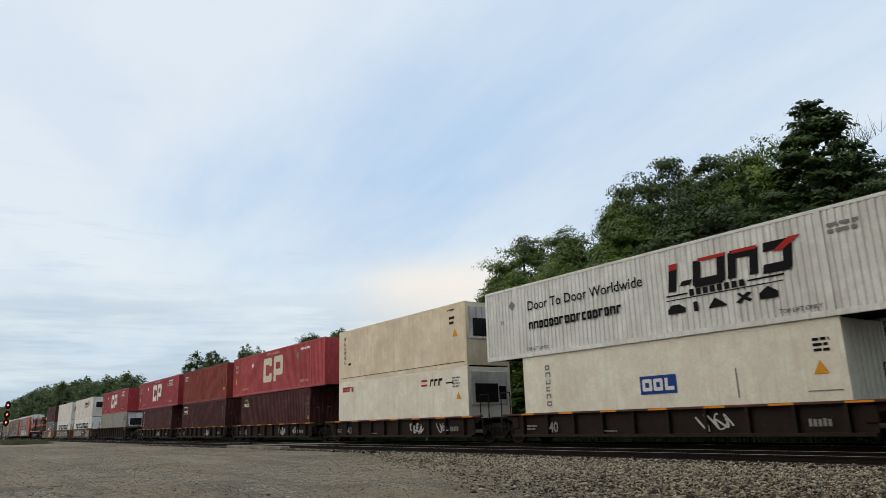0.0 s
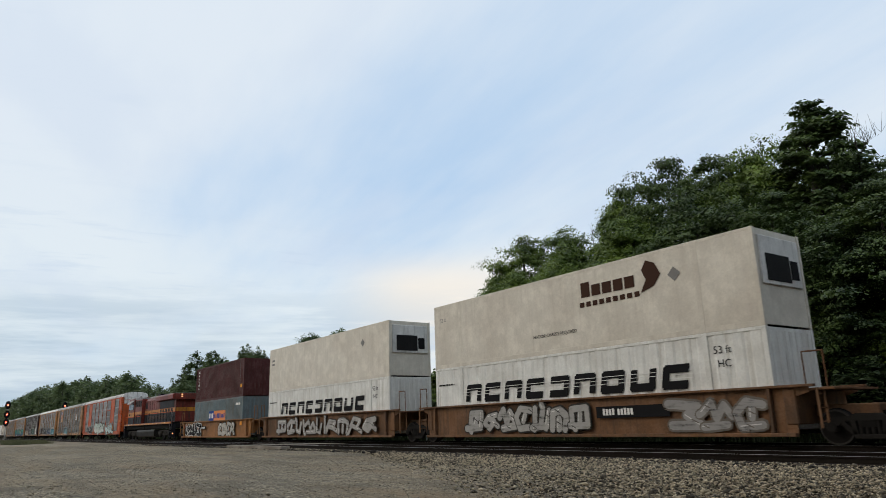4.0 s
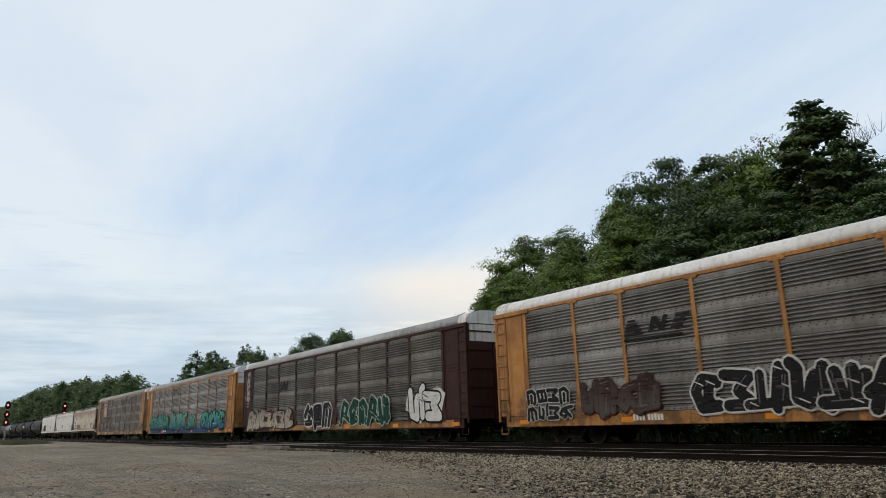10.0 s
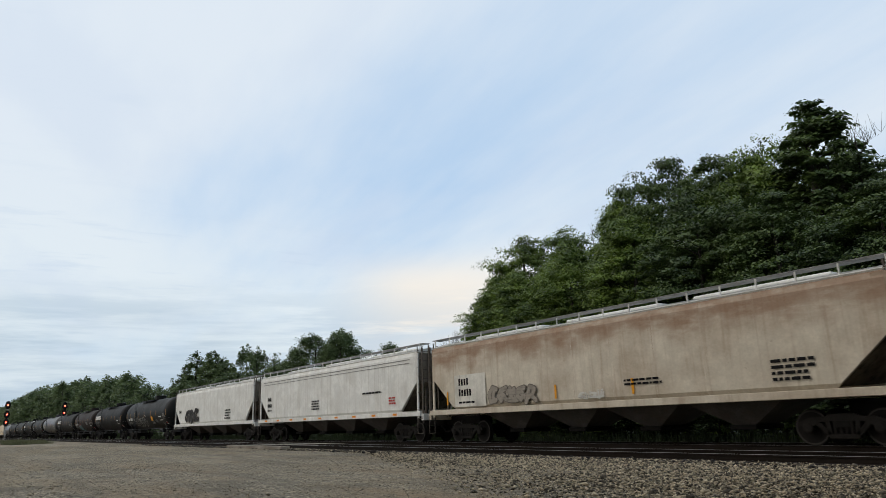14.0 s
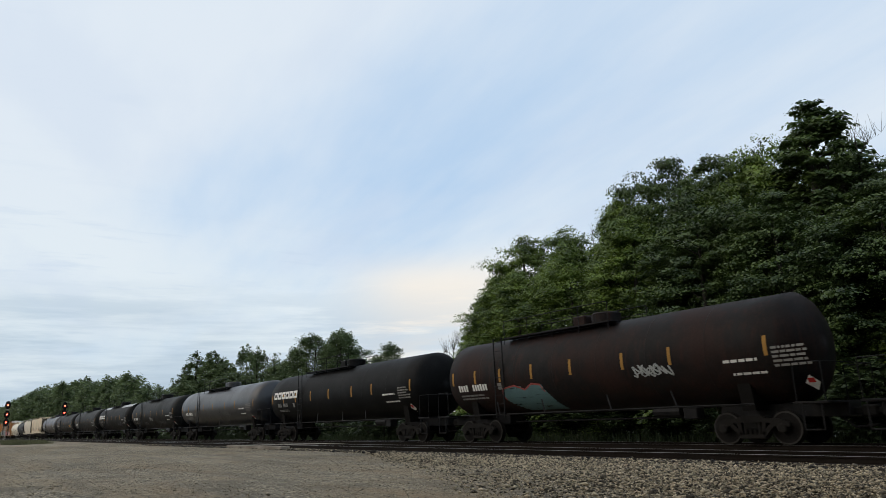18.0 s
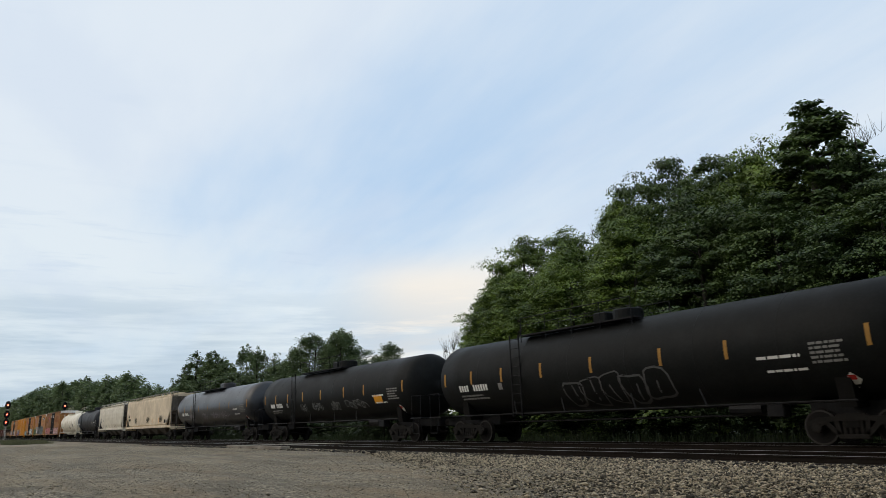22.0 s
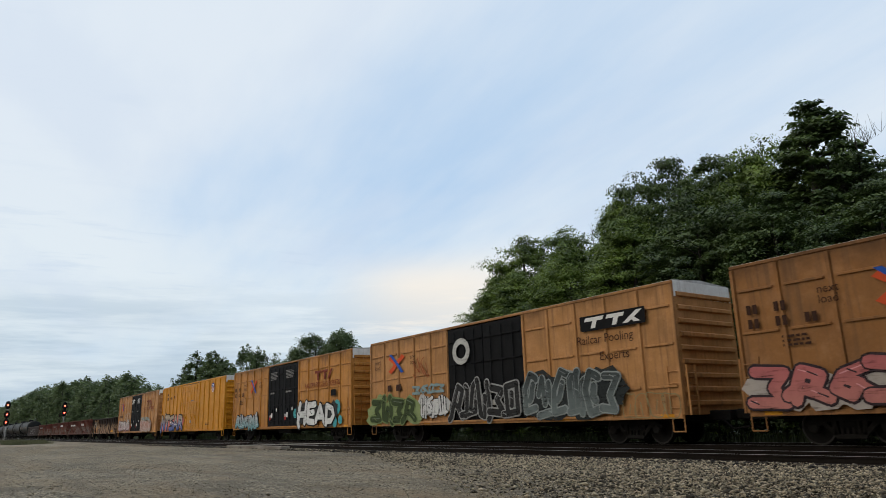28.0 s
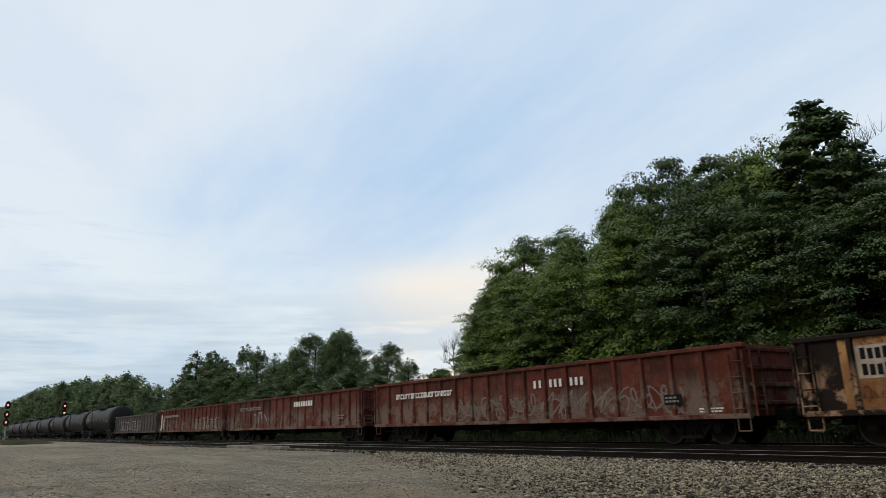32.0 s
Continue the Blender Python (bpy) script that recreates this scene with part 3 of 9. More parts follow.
def build_trees():
    tree_kind("maple_a", 21, 14.0, 4.6, 0.03, 12, 440, 125, 0.8, 0.128, LEAF_MAPLE, 0)
    tree_kind("maple_b", 22, 14.0, 4.3, 0.03, 12, 440, 125, 0.8, 0.128, LEAF_MAPLE, 0)
    tree_kind("maple_c", 23, 14.0, 4.9, 0.03, 12, 440, 125, 0.78, 0.128, LEAF_DARK, 0)
    tree_kind("backing", 29, 14.0, 4.8, 0.03, 10, 330, 22, 0.95, 0.36, LEAF_DARK)
    tree_kind("young", 30, 6.0, 2.3, 0.02, 8, 130, 110, 0.6, 0.15, LEAF_MAPLE, 0)
    tree_kind("slim", 44, 14.0, 2.1, 0.2, 14, 260, 80, 0.46, 0.15, LEAF_DARK, 0)
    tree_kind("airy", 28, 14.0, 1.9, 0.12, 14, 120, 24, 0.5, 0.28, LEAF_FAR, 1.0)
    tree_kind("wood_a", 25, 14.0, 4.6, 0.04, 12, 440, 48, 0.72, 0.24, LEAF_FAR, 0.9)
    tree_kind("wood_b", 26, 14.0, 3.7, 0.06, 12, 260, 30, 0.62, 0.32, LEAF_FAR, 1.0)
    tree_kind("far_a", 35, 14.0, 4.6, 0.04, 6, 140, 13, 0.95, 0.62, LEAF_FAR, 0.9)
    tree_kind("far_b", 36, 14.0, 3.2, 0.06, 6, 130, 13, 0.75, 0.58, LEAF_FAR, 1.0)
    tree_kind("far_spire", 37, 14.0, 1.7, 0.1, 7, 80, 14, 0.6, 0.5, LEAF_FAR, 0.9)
    tree_kind("bush", 27, 3.0, 1.7, 0.02, 8, 110, 15, 0.42, 0.21, LEAF_SHADE)
    full = "tall leafy maple in full green summer foliage"
    for key, x, y, h, turn, w in NEAR_TREES:
        plant(key, x, y, h, turn, full if key != "slim" else "slender dark green tree above the wood", "trees behind the track", w)
    rng = random.Random(5)
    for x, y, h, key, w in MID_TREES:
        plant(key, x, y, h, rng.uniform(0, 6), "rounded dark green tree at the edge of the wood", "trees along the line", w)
    far = "dark green woodland tree along the line"
    x = -92.0
    while x > -620:
        for row in range(3):
            y = 33 + row * 9 + rng.uniform(-2, 2.5)
            q = -x * 33.0 / y
            rise = 8.2 if q < 128 else (9.2 if q < 157 else min(18.0, 11.6 + (q - 158) * 0.045))
            h = 0.9 + (rise - 0.9 + rng.uniform(-2.4, 1.5)) * y / 33.0
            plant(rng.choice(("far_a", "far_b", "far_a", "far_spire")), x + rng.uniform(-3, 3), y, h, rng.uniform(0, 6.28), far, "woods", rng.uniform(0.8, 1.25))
        x -= 7.0 + (-x) * 0.012
    for k in range(15):
        plant("young", -9 - k * 2.35 + rng.uniform(-0.7, 0.7), rng.uniform(27.6, 29.0), rng.uniform(4.2, 6.4) * (0.75 if k > 11 else 1.0), rng.uniform(0, 6), "young green maple in front of the wood", "saplings", rng.uniform(0.95, 1.3))
    for k in range(26):
        plant("far_b", -46 - k * 6.5 + rng.uniform(-2, 2), rng.uniform(28.0, 31.5), rng.uniform(3.4, 5.6), rng.uniform(0, 6), "low dark green thicket beside the line", "thickets", rng.uniform(1.6, 2.5))
    # unseen leafy trees added beside the camera to keep skylight off the right side
    for x, y, h, w in ((3.4, 9.0, 18.0, 0.85), (2.5, 3.0, 16.0, 0.6), (11.5, 9.5, 17.0, 1.0), (6.5, 0.5, 17.0, 0.9), (9.5, 4.0, 15.0, 1.0), (10.5, -5.5, 16.0, 1.2), (17.0, -1.0, 17.0, 1.2), (3.0, -12.0, 15.0, 1.2), (18.0, 8.0, 17.0, 1.2), (27.0, 3.0, 18.0, 1.3), (28.0, 12.0, 17.0, 1.2), (12.0, -16.0, 17.0, 1.2), (-8.0, -18.0, 15.0, 1.3)):
        plant("backing", x, y, h, x, "unseen leafy tree added to block skylight", "trees beside the lot", w)
    # an unseen wood added behind the camera to darken low skylight and reflections
    for k in range(26):
        plant("backing", -150 + k * 9.0 + rng.uniform(-2, 2), -88 + rng.uniform(-6, 6), rng.uniform(12.5, 16.0), rng.uniform(0, 6), "unseen leafy tree added behind the camera to hide low sky", "wood behind the lot", rng.uniform(1.2, 1.6))
    # shrubs at the foot of the wood
    k = 0
    while k < 40:
        bx = -8 - k * 2.1 + rng.uniform(-0.8, 0.8)
        plant("bush", bx, rng.uniform(25.0, 27.6), rng.uniform(1.3, 3.0), rng.uniform(0, 6), "leafy green shrub at the foot of the wood", "shrubs", rng.uniform(0.9, 1.5))
        k += 1
    bare_tree(-13.3, 33.5, 14.6, 31, "bare dead tree with thin grey twigs above the maples")
    bare_tree(-42.6, 31.5, 7.6, 32, "leafless grey sapling at the edge of the wood")
    bare_tree(-29.6, 33.5, 14.0, 33, "dead grey twigs rising out of the green crowns")
    bare_tree(-92.0, 36.0, 11.2, 34, "thin dead tree among the rounded crowns along the line")


NEAR_TREES = [
    # the skyline, from the end of the wood towards the lot
    ("maple_a", -38.4, 33.0, 11.5, 0.9, 0.75), ("maple_b", -35.6, 33.0, 13.3, 5.2, 0.85), ("maple_a", -31.2, 33.0, 12.8, 4.0, 0.8), ("maple_b", -26.8, 33.4, 14.2, 1.4, 0.75),
    ("maple_c", -23.0, 33.0, 15.0, 2.6, 0.75), ("maple_c", -20.6, 33.6, 14.5, 0.7, 0.8), ("maple_a", -17.9, 33.0, 14.1, 1.5, 0.75), ("slim", -14.75, 33.0, 15.3, 0.6, 1.15), ("maple_c", -14.2, 34.0, 12.6, 4.4, 0.7),
    ("maple_c", -11.2, 33.4, 11.6, 2.0, 0.9),
    # lower crowns in front
    ("maple_b", -38.9, 30.8, 7.6, 3.1, 0.8), ("maple_a", -35.2, 29.4, 9.4, 2.2, 0.85), ("maple_b", -32.6, 29.2, 9.8, 1.9, 1.05), ("maple_a", -28.0, 29.2, 10.4, 0.2, 1.05), ("maple_b", -23.4, 29.4, 11.2, 3.6, 1.0),
    ("maple_c", -19.2, 29.2, 10.6, 5.0, 1.05), ("maple_c", -15.2, 29.2, 10.2, 2.9, 1.05), ("maple_c", -11.2, 29.4, 9.6, 0.4, 1.1),
    # the depth of the wood
    ("backing", -29.5, 38.5, 14.6, 2.9, 1.0), ("backing", -16.0, 39.0, 13.6, 0.2, 1.1), ("backing", -37.0, 37.5, 12.8, 3.9, 0.9), ("backing", -22.0, 40.0, 14.8, 2.2, 1.1),
    ("backing", -12.0, 43.0, 14.0, 3.0, 1.3), ("backing", -24.0, 45.0, 16.0, 1.0, 1.3), ("backing", -34.0, 43.0, 14.4, 2.0, 1.2), ("backing", -7.0, 31.0, 11.6, 0.3, 1.0), ("backing", 3.0, 32.0, 13.0, 2.0, 1.4),
    ("backing", -18.0, 46.0, 15.0, 4.0, 1.3), ("backing", -5.0, 40.0, 14.0, 5.0, 1.2), ("backing", -40.0, 35.0, 9.6, 5.0, 0.6), ("backing", -37.0, 33.5, 11.0, 1.0, 0.7),
]
MID_TREES = [
    (-79.6, 37.0, 11.8, "wood_a", 1.05), (-72.4, 37.0, 11.2, "wood_a", 0.95), (-76.0, 39.0, 12.0, "wood_a", 1.0), (-84.5, 37.0, 10.6, "wood_a", 0.8), (-67.5, 36.5, 8.0, "wood_b", 1.0),
    (-61.4, 37.0, 8.9, "wood_a", 0.85), (-56.8, 36.5, 6.9, "wood_b", 1.0),
    (-90.5, 37.0, 9.6, "wood_b", 1.2), (-98.2, 37.0, 12.0, "wood_b", 0.8), (-103.0, 37.0, 12.8, "wood_b", 0.8), (-112.0, 37.0, 11.2, "wood_b", 1.2),
    (-119.5, 37.0, 13.6, "airy", 1.4), (-124.0, 38.5, 14.2, "airy", 1.4), (-129.5, 37.0, 14.6, "airy", 1.4), (-134.0, 37.0, 12.4, "airy", 1.3), (-116.0, 38.0, 12.4, "airy", 1.2),
    (-66.0, 34.5, 6.6, "wood_b", 1.5), (-75.0, 33.0, 7.0, "wood_b", 1.5), (-83.0, 34.0, 7.4, "wood_b", 1.5), (-58.5, 34.0, 5.6, "wood_b", 1.5), (-94.0, 34.0, 8.0, "wood_b", 1.5), (-104.0, 34.0, 8.6, "wood_b", 1.5), (-114.0, 34.0, 8.8, "wood_b", 1.5), (-124.0, 34.0, 9.0, "wood_b", 1.5),
]


# ---------------------------------------------------------------- signals and trackside
def build_signal(x, y, heads, base_z, label, top):
    grey = paint("galvanised_steel", (0.42, 0.42, 0.41), 0.5, (0.2, 0.18, 0.16), 0.3, 0.3, 0.5)
    sig = thing("railway_signal", label, "signal", "signals", at=(x, y, GROUND_Z))
    part("mast", Geo().rod((0, 0, base_z), (0, 0, top), 0.09, 10), grey, sig)
    lad = Geo()
    for s in (-0.22, 0.22):
        lad.rod((-0.5, s, 0), (-0.22, s, top), 0.025)
    for k in range(int(top / 0.4)):
        u = k * 0.4 / top
        lad.rod((-0.5 + 0.28 * u, -0.22, k * 0.4), (-0.5 + 0.28 * u, 0.22, k * 0.4), 0.015)
    part("ladder", lad, grey, sig)
    for z in heads:
        head = part("signal_head", Geo().box(0.12, 0.42, -0.32, 0.32, z - 0.75, z + 0.75, 0.06), BLACK, sig, "black signal head with three lamps")
        part("target", Geo().prism([(0.55 * math.cos(a * 0.524), z + 0.9 * math.sin(a * 0.524)) for a in range(12)], "x", 0.09, 0.12), BLACK, head)
        for k in (-1, 0, 1):
            lit = k == 0
            part("lens", Geo().lathe([(0.0, 0.17), (0.03, 0.16), (0.05, 0.06)], "x", (0.43, 0, z + k * 0.45), 14), RED_LAMP if lit else GLASS, head, "lit red lens" if lit else "")
            part("hood", Geo().sheet([(0.17 * math.cos(a), z + k * 0.45 + 0.17 * math.sin(a)) for a in np.linspace(-0.3, 3.44, 10)], "x", 0.42, 0.75), BLACK, head)
        part("platform", Geo().box(-0.55, 0.1, -0.4, 0.4, z - 1.0, z - 0.95), grey, sig)
    return sig


RED_LAMP = glow("red_signal_lamp", (1.0, 0.05, 0.03), 14.0)


def build_trackside():
    build_signal(-183.0, 12.2, (7.6, 5.6, 3.9), 0.0, "tall signal mast with red lamps beside the near track", 8.2)
    build_signal(-188.0, 24.0, (7.5, 5.9), 0.0, "signal mast with two lit red heads behind the train", 8.3)
    post = thing("marker_post", "slim grey steel marker post behind the track", "post", at=(-35.5, 24.0, GROUND_Z))
    part("shaft", Geo().box(-0.04, 0.04, -0.04, 0.04, -0.2, 1.3, 0.01), paint("galvanised_steel", (0.42, 0.42, 0.41)), post)
    # grass on the verge of the lot
    rng = np.random.default_rng(8)
    k = 9000
    x = rng.uniform(-150, -97, k)
    y = 9.6 + rng.uniform(-2.2, 2.6, k) + 0.8 * np.sin(x * 0.2)
    b = np.stack([x, y, np.full(k, GROUND_Z - 0.02)], 1)
    a = rng.uniform(0, 6.28, k)
    w = np.stack([np.cos(a), np.sin(a), np.zeros(k)], 1) * 0.035
    tip = b + np.stack([rng.normal(0, 0.09, k), rng.normal(0, 0.09, k), rng.uniform(0.15, 0.5, k)], 1)
    v = np.stack([b - w, b + w, tip], 1).reshape(-1, 3)
    me = array_mesh("verge_grass", v, np.arange(3 * k).reshape(-1, 3), leaf_material("grass_blade", (0.05, 0.062, 0.025), (0.13, 0.125, 0.06)))
    solid("verge_grass", me, None, "patch of rough green grass on the verge", "grass", kind="stuff")
    crossing = thing("track_crossing", "pale weathered timber crossing laid between the rails", "crossing")
    plank = paint("weathered_plank", (0.25, 0.225, 0.19), 0.85, (0.12, 0.1, 0.08), 0.5, 0.2)
    for q in range(7):
        yq = NEAR_TRACK_Y - 1.75 + q * 0.5
        if abs(abs(yq + 0.22 - NEAR_TRACK_Y) - 0.755) > 0.3:
            part("plank", Geo().box(-41.0, -33.0, yq, yq + 0.45, -0.2, -0.02, 0.012), plank, crossing)
    k = 16000
    x = rng.uniform(-110, 6, k)
    y = rng.uniform(23.4, 27.0, k)
    b = np.stack([x, y, np.full(k, GROUND_Z - 0.3)], 1)
    a = rng.uniform(0, 6.28, k)
    w = np.stack([np.cos(a), np.sin(a), np.zeros(k)], 1) * 0.04
    tip = b + np.stack([rng.normal(0, 0.12, k), rng.normal(0, 0.12, k), rng.uniform(0.3, 0.95, k)], 1)
    v = np.stack([b - w, b + w, tip], 1).reshape(-1, 3)
    me = array_mesh("trackside_weeds", v, np.arange(3 * k).reshape(-1, 3), leaf_material("weed_blade", (0.02, 0.034, 0.012), (0.06, 0.075, 0.03)))
    solid("trackside_weeds", me, None, "tall dark green weeds behind the track", "weeds", kind="stuff")


build_ground()
build_track(TRACK_Y, "railway track that carries the passing train")
build_track(NEAR_TRACK_Y, "empty railway track with bright rail heads in dark ballast")
build_stones()
build_trackside()
build_trees()


# ---------------------------------------------------------------- markings
ROLL = {}                 # the cars and containers by kind, front to rear
MOVERS = []               # every thing that travels with the train: (object, place along the train, height)


def rides(ob, s, z=0.0):
    MOVERS.append((ob, s, z))
    ROLL.setdefault(ob.name.split(".")[0], []).append(ob)
    ob.location = (s, TRACK_Y, z)
    return ob


def on_face(y):
    return y if callable(y) else (lambda z: y)


def marks(name, parent, rects, y, material, label="", lift=0.004):
    """Flat painted rectangles (x0, x1, z0, z1) on the side towards the camera; y may depend on the height."""
    g, face = Geo(), on_face(y)
    cuts = 4 if callable(y) else 1
    for i, (x0, x1, z0, z1) in enumerate(rects):
        n = cuts if z1 - z0 > 0.15 else 1
        for k in range(n):
            a, b = z0 + (z1 - z0) * k / n, z0 + (z1 - z0) * (k + 1) / n
            g.add([(x0, face(a) - lift, a), (x1, face(a) - lift, a), (x1, face(b) - lift, b), (x0, face(b) - lift, b)], [(0, 1, 2, 3)])
    ob = part(name, g, material, parent, label)
    return tagged(ob, label, kind="stuff") if len(rects) > 3 else ob


def polys(name, parent, outlines, y, material, label="", lift=0.005):
    """Flat painted outlines in (x, z)."""
    g, face = Geo(), on_face(y)
    for i, o in enumerate(outlines):
        g.add([(x, face(z) - lift - 0.0004 * i, z) for x, z in o], [tuple(range(len(o)))])
    return part(name, g, material, parent, label)


def block_ring(x0, x1, z0, z1, stroke, gap=None, slant=0.0):
    """Pieces of a chunky squared loop, as quads in (x, z); gap leaves one side open."""
    s = stroke
    rects = {"l": (x0, x0 + s, z0 + s * 0.22, z1 - s * 0.22), "r": (x1 - s, x1, z0 + s * 0.22, z1 - s * 0.22),
             "t": (x0 + s * 0.22, x1 - s * 0.22, z1 - s, z1), "b": (x0 + s * 0.22, x1 - s * 0.22, z0, z0 + s)}
    out = []
    for k, (a, b, c, d) in rects.items():
        if gap and k in gap:
            continue
        out.append([(a + slant * (c - z0), c), (b + slant * (c - z0), c), (b + slant * (d - z0), d), (a + slant * (d - z0), d)])
    return out


def bars_of(rng, x0, x1, z0, z1, lines, fill=0.72):
    """Rows of short bars standing in for small stencilled writing."""
    out, h = [], (z1 - z0) / lines
    for k in range(lines):
        x = x0
        end = x0 + (x1 - x0) * rng.uniform(0.7, 1.0)
        while x < end - 0.03:
            w = min(rng.uniform(0.6, 2.2) * h, end - x)
            out.append((x, x + w, z1 - h * (k + fill), z1 - h * k - h * 0.18))
            x += w + h * 0.3
    return out


def stencil(parent, x0, x1, z0, z1, y, lines=1, material=None, seed=0, name="stencil"):
    return marks(name, parent, bars_of(random.Random(seed + int(x0 * 31) + int(z0 * 17)), x0, x1, z0, z1, lines), y, material or WHITE_MARK)


def digits(parent, x, z, h, y, count, material=None, gap_after=(), name="stencil"):
    """A row of plain bars the size of stencilled numbers."""
    rects, w = [], h * 0.62
    for k in range(count):
        rects.append((x, x + w * 0.7, z, z + h * (0.92 if k % 3 else 1.0)))
        x += w + (w * 0.7 if k in gap_after else 0)
    return marks(name, parent, rects, y, material or WHITE_MARK)


def lettering(text, parent, x, z, size, y, material, label="", stretch=1.0, bold=0.0):
    """Readable words in the built-in font on the side towards the camera, from x to the right, standing on z."""
    cu = bpy.data.curves.new("lettering", "FONT")
    cu.body, cu.size, cu.offset, cu.resolution_u = text, size, bold, 3
    ob = bpy.data.objects.new("lettering", cu)
    me = bpy.data.meshes.new_from_object(ob)
    bpy.data.objects.remove(ob)
    me.transform(Matrix(((stretch, 0, 0, x), (0, 0, 0, y - 0.006), (0, 1, 0, z), (0, 0, 0, 1))))
    me.materials.clear()
    me.materials.append(material)
    return part("lettering", me, None, parent, label)


def stroke_quads(g, pts, width, face, lift):
    for (x0, z0), (x1, z1) in zip(pts, pts[1:]):
        d = math.hypot(x1 - x0, z1 - z0) or 1e-6
        px, pz = -(z1 - z0) / d * width / 2, (x1 - x0) / d * width / 2
        n = 2
        for k in range(n):
            a, b = k / n, (k + 1) / n
            q = [(x0 + (x1 - x0) * a + px, z0 + (z1 - z0) * a + pz), (x0 + (x1 - x0) * b + px, z0 + (z1 - z0) * b + pz),
                 (x0 + (x1 - x0) * b - px, z0 + (z1 - z0) * b - pz), (x0 + (x1 - x0) * a - px, z0 + (z1 - z0) * a - pz)]
            g.add([(x, face(z) - lift[0], z) for x, z in q], [(3, 2, 1, 0)])
        lift[0] += 0.00012
    for x0, z0 in pts:
        o = [(x0 + width * 0.5 * math.cos(a * 0.7854), z0 + width * 0.5 * math.sin(a * 0.7854)) for a in range(8)]
        g.add([(x, face(z) - lift[0], z) for x, z in o], [tuple(range(8))])
        lift[0] += 0.00012


SPRAY = {}


def spray(colour, lower=None, z0=0.0, z1=1.0):
    """Sprayed paint, worn thin in patches and along fine level streaks; it may fade into a second colour downwards."""
    key = (colour, lower, z0, z1) if lower else colour
    if key not in SPRAY:
        m, t, b, out = blank("spray_" + str(len(SPRAY)))
        obj = t.nodes.new("ShaderNodeTexCoord").outputs["Object"]
        blot = noise_at(t, obj, 2.2, 6.0, 0.65)
        tint, colour_dim = colour, tuple(v * 0.5 + min(0.03, v * 0.3) for v in colour)
        if lower:
            axes = t.nodes.new("ShaderNodeSeparateXYZ")
            t.links.new(obj, axes.inputs[0])
            tint = mix_colour(t, ramp(t, math_node(t, "ADD", axes.outputs[2], math_node(t, "MULTIPLY", blot, 0.4)), z0 + 0.2, z1 + 0.2), lower, colour)
        c = mix_colour(t, ramp(t, blot, 0.4, 0.7, 0.0, 0.45), tint, colour_dim)
        t.links.new(c, b.inputs["Base Color"])
        b.inputs["Roughness"].default_value, b.inputs["Specular IOR Level"].default_value = 0.6, 0.06
        wear = math_node(t, "MULTIPLY", ramp(t, noise_at(t, obj, 1.0, 4.0, 0.6, (1.2, 1.2, 11.0)), 0.52, 0.66, 0.0, 0.5), ramp(t, blot, 0.35, 0.6, 0.1, 1.0))
        gone = t.nodes.new("ShaderNodeBsdfTransparent")
        ms = t.nodes.new("ShaderNodeMixShader")
        t.links.new(wear, ms.inputs[0])
        t.links.new(b.outputs[0], ms.inputs[1])
        t.links.new(gone.outputs[0], ms.inputs[2])
        t.links.new(ms.outputs[0], out.inputs[0])
        SPRAY[key] = m
    return SPRAY[key]


def bubble(rng, cx, cz, hw, hh, lean, n=16):
    """A lumpy rounded block, taller than wide."""
    p1, p2 = rng.uniform(0, 6.28), rng.choice((2, 3, 3, 4))
    out = []
    for k in range(n):
        a = 6.2832 * k / n
        c, s = math.cos(a), math.sin(a)
        q = 1.0 + 0.13 * math.sin(p2 * a + p1) + rng.uniform(-0.05, 0.05)
        x = hw * q * math.copysign(abs(c) ** 0.6, c)
        z = hh * q * math.copysign(abs(s) ** 0.6, s)
        out.append((cx + x + lean * z, cz + z))
    return out


# skeletons in a unit square: plain letters for the few pieces that can be read, and hooks, forks and loops for the rest
LETTERS = {"H": [[(0.1, 0), (0.1, 1)], [(0.9, 0), (0.9, 1)], [(0.1, 0.5), (0.9, 0.5)]], "E": [[(0.9, 1), (0.12, 0.98), (0.12, 0.04), (0.92, 0.02)], [(0.12, 0.52), (0.75, 0.52)]],
           "A": [[(0.0, 0), (0.45, 1), (0.95, 0)], [(0.2, 0.36), (0.8, 0.34)]], "D": [[(0.12, 0), (0.12, 1), (0.75, 0.85), (0.88, 0.4), (0.6, 0.05), (0.12, 0.0)]],
           "O": [[(0.5, 1), (0.1, 0.75), (0.1, 0.25), (0.5, 0), (0.9, 0.25), (0.9, 0.75), (0.5, 1)]], "L": [[(0.12, 1), (0.12, 0.08), (0.9, 0.02)]],
           "N": [[(0.08, 0), (0.12, 1), (0.85, 0.05), (0.92, 1)]], "T": [[(0.05, 0.95), (0.98, 0.95)], [(0.5, 0.95), (0.45, 0)]],
           "S": [[(0.92, 0.92), (0.15, 0.85), (0.2, 0.55), (0.85, 0.4), (0.8, 0.05), (0.05, 0.06)]], "R": [[(0.12, 0), (0.12, 1), (0.8, 0.9), (0.8, 0.5), (0.15, 0.45)], [(0.45, 0.45), (0.95, 0)]]}
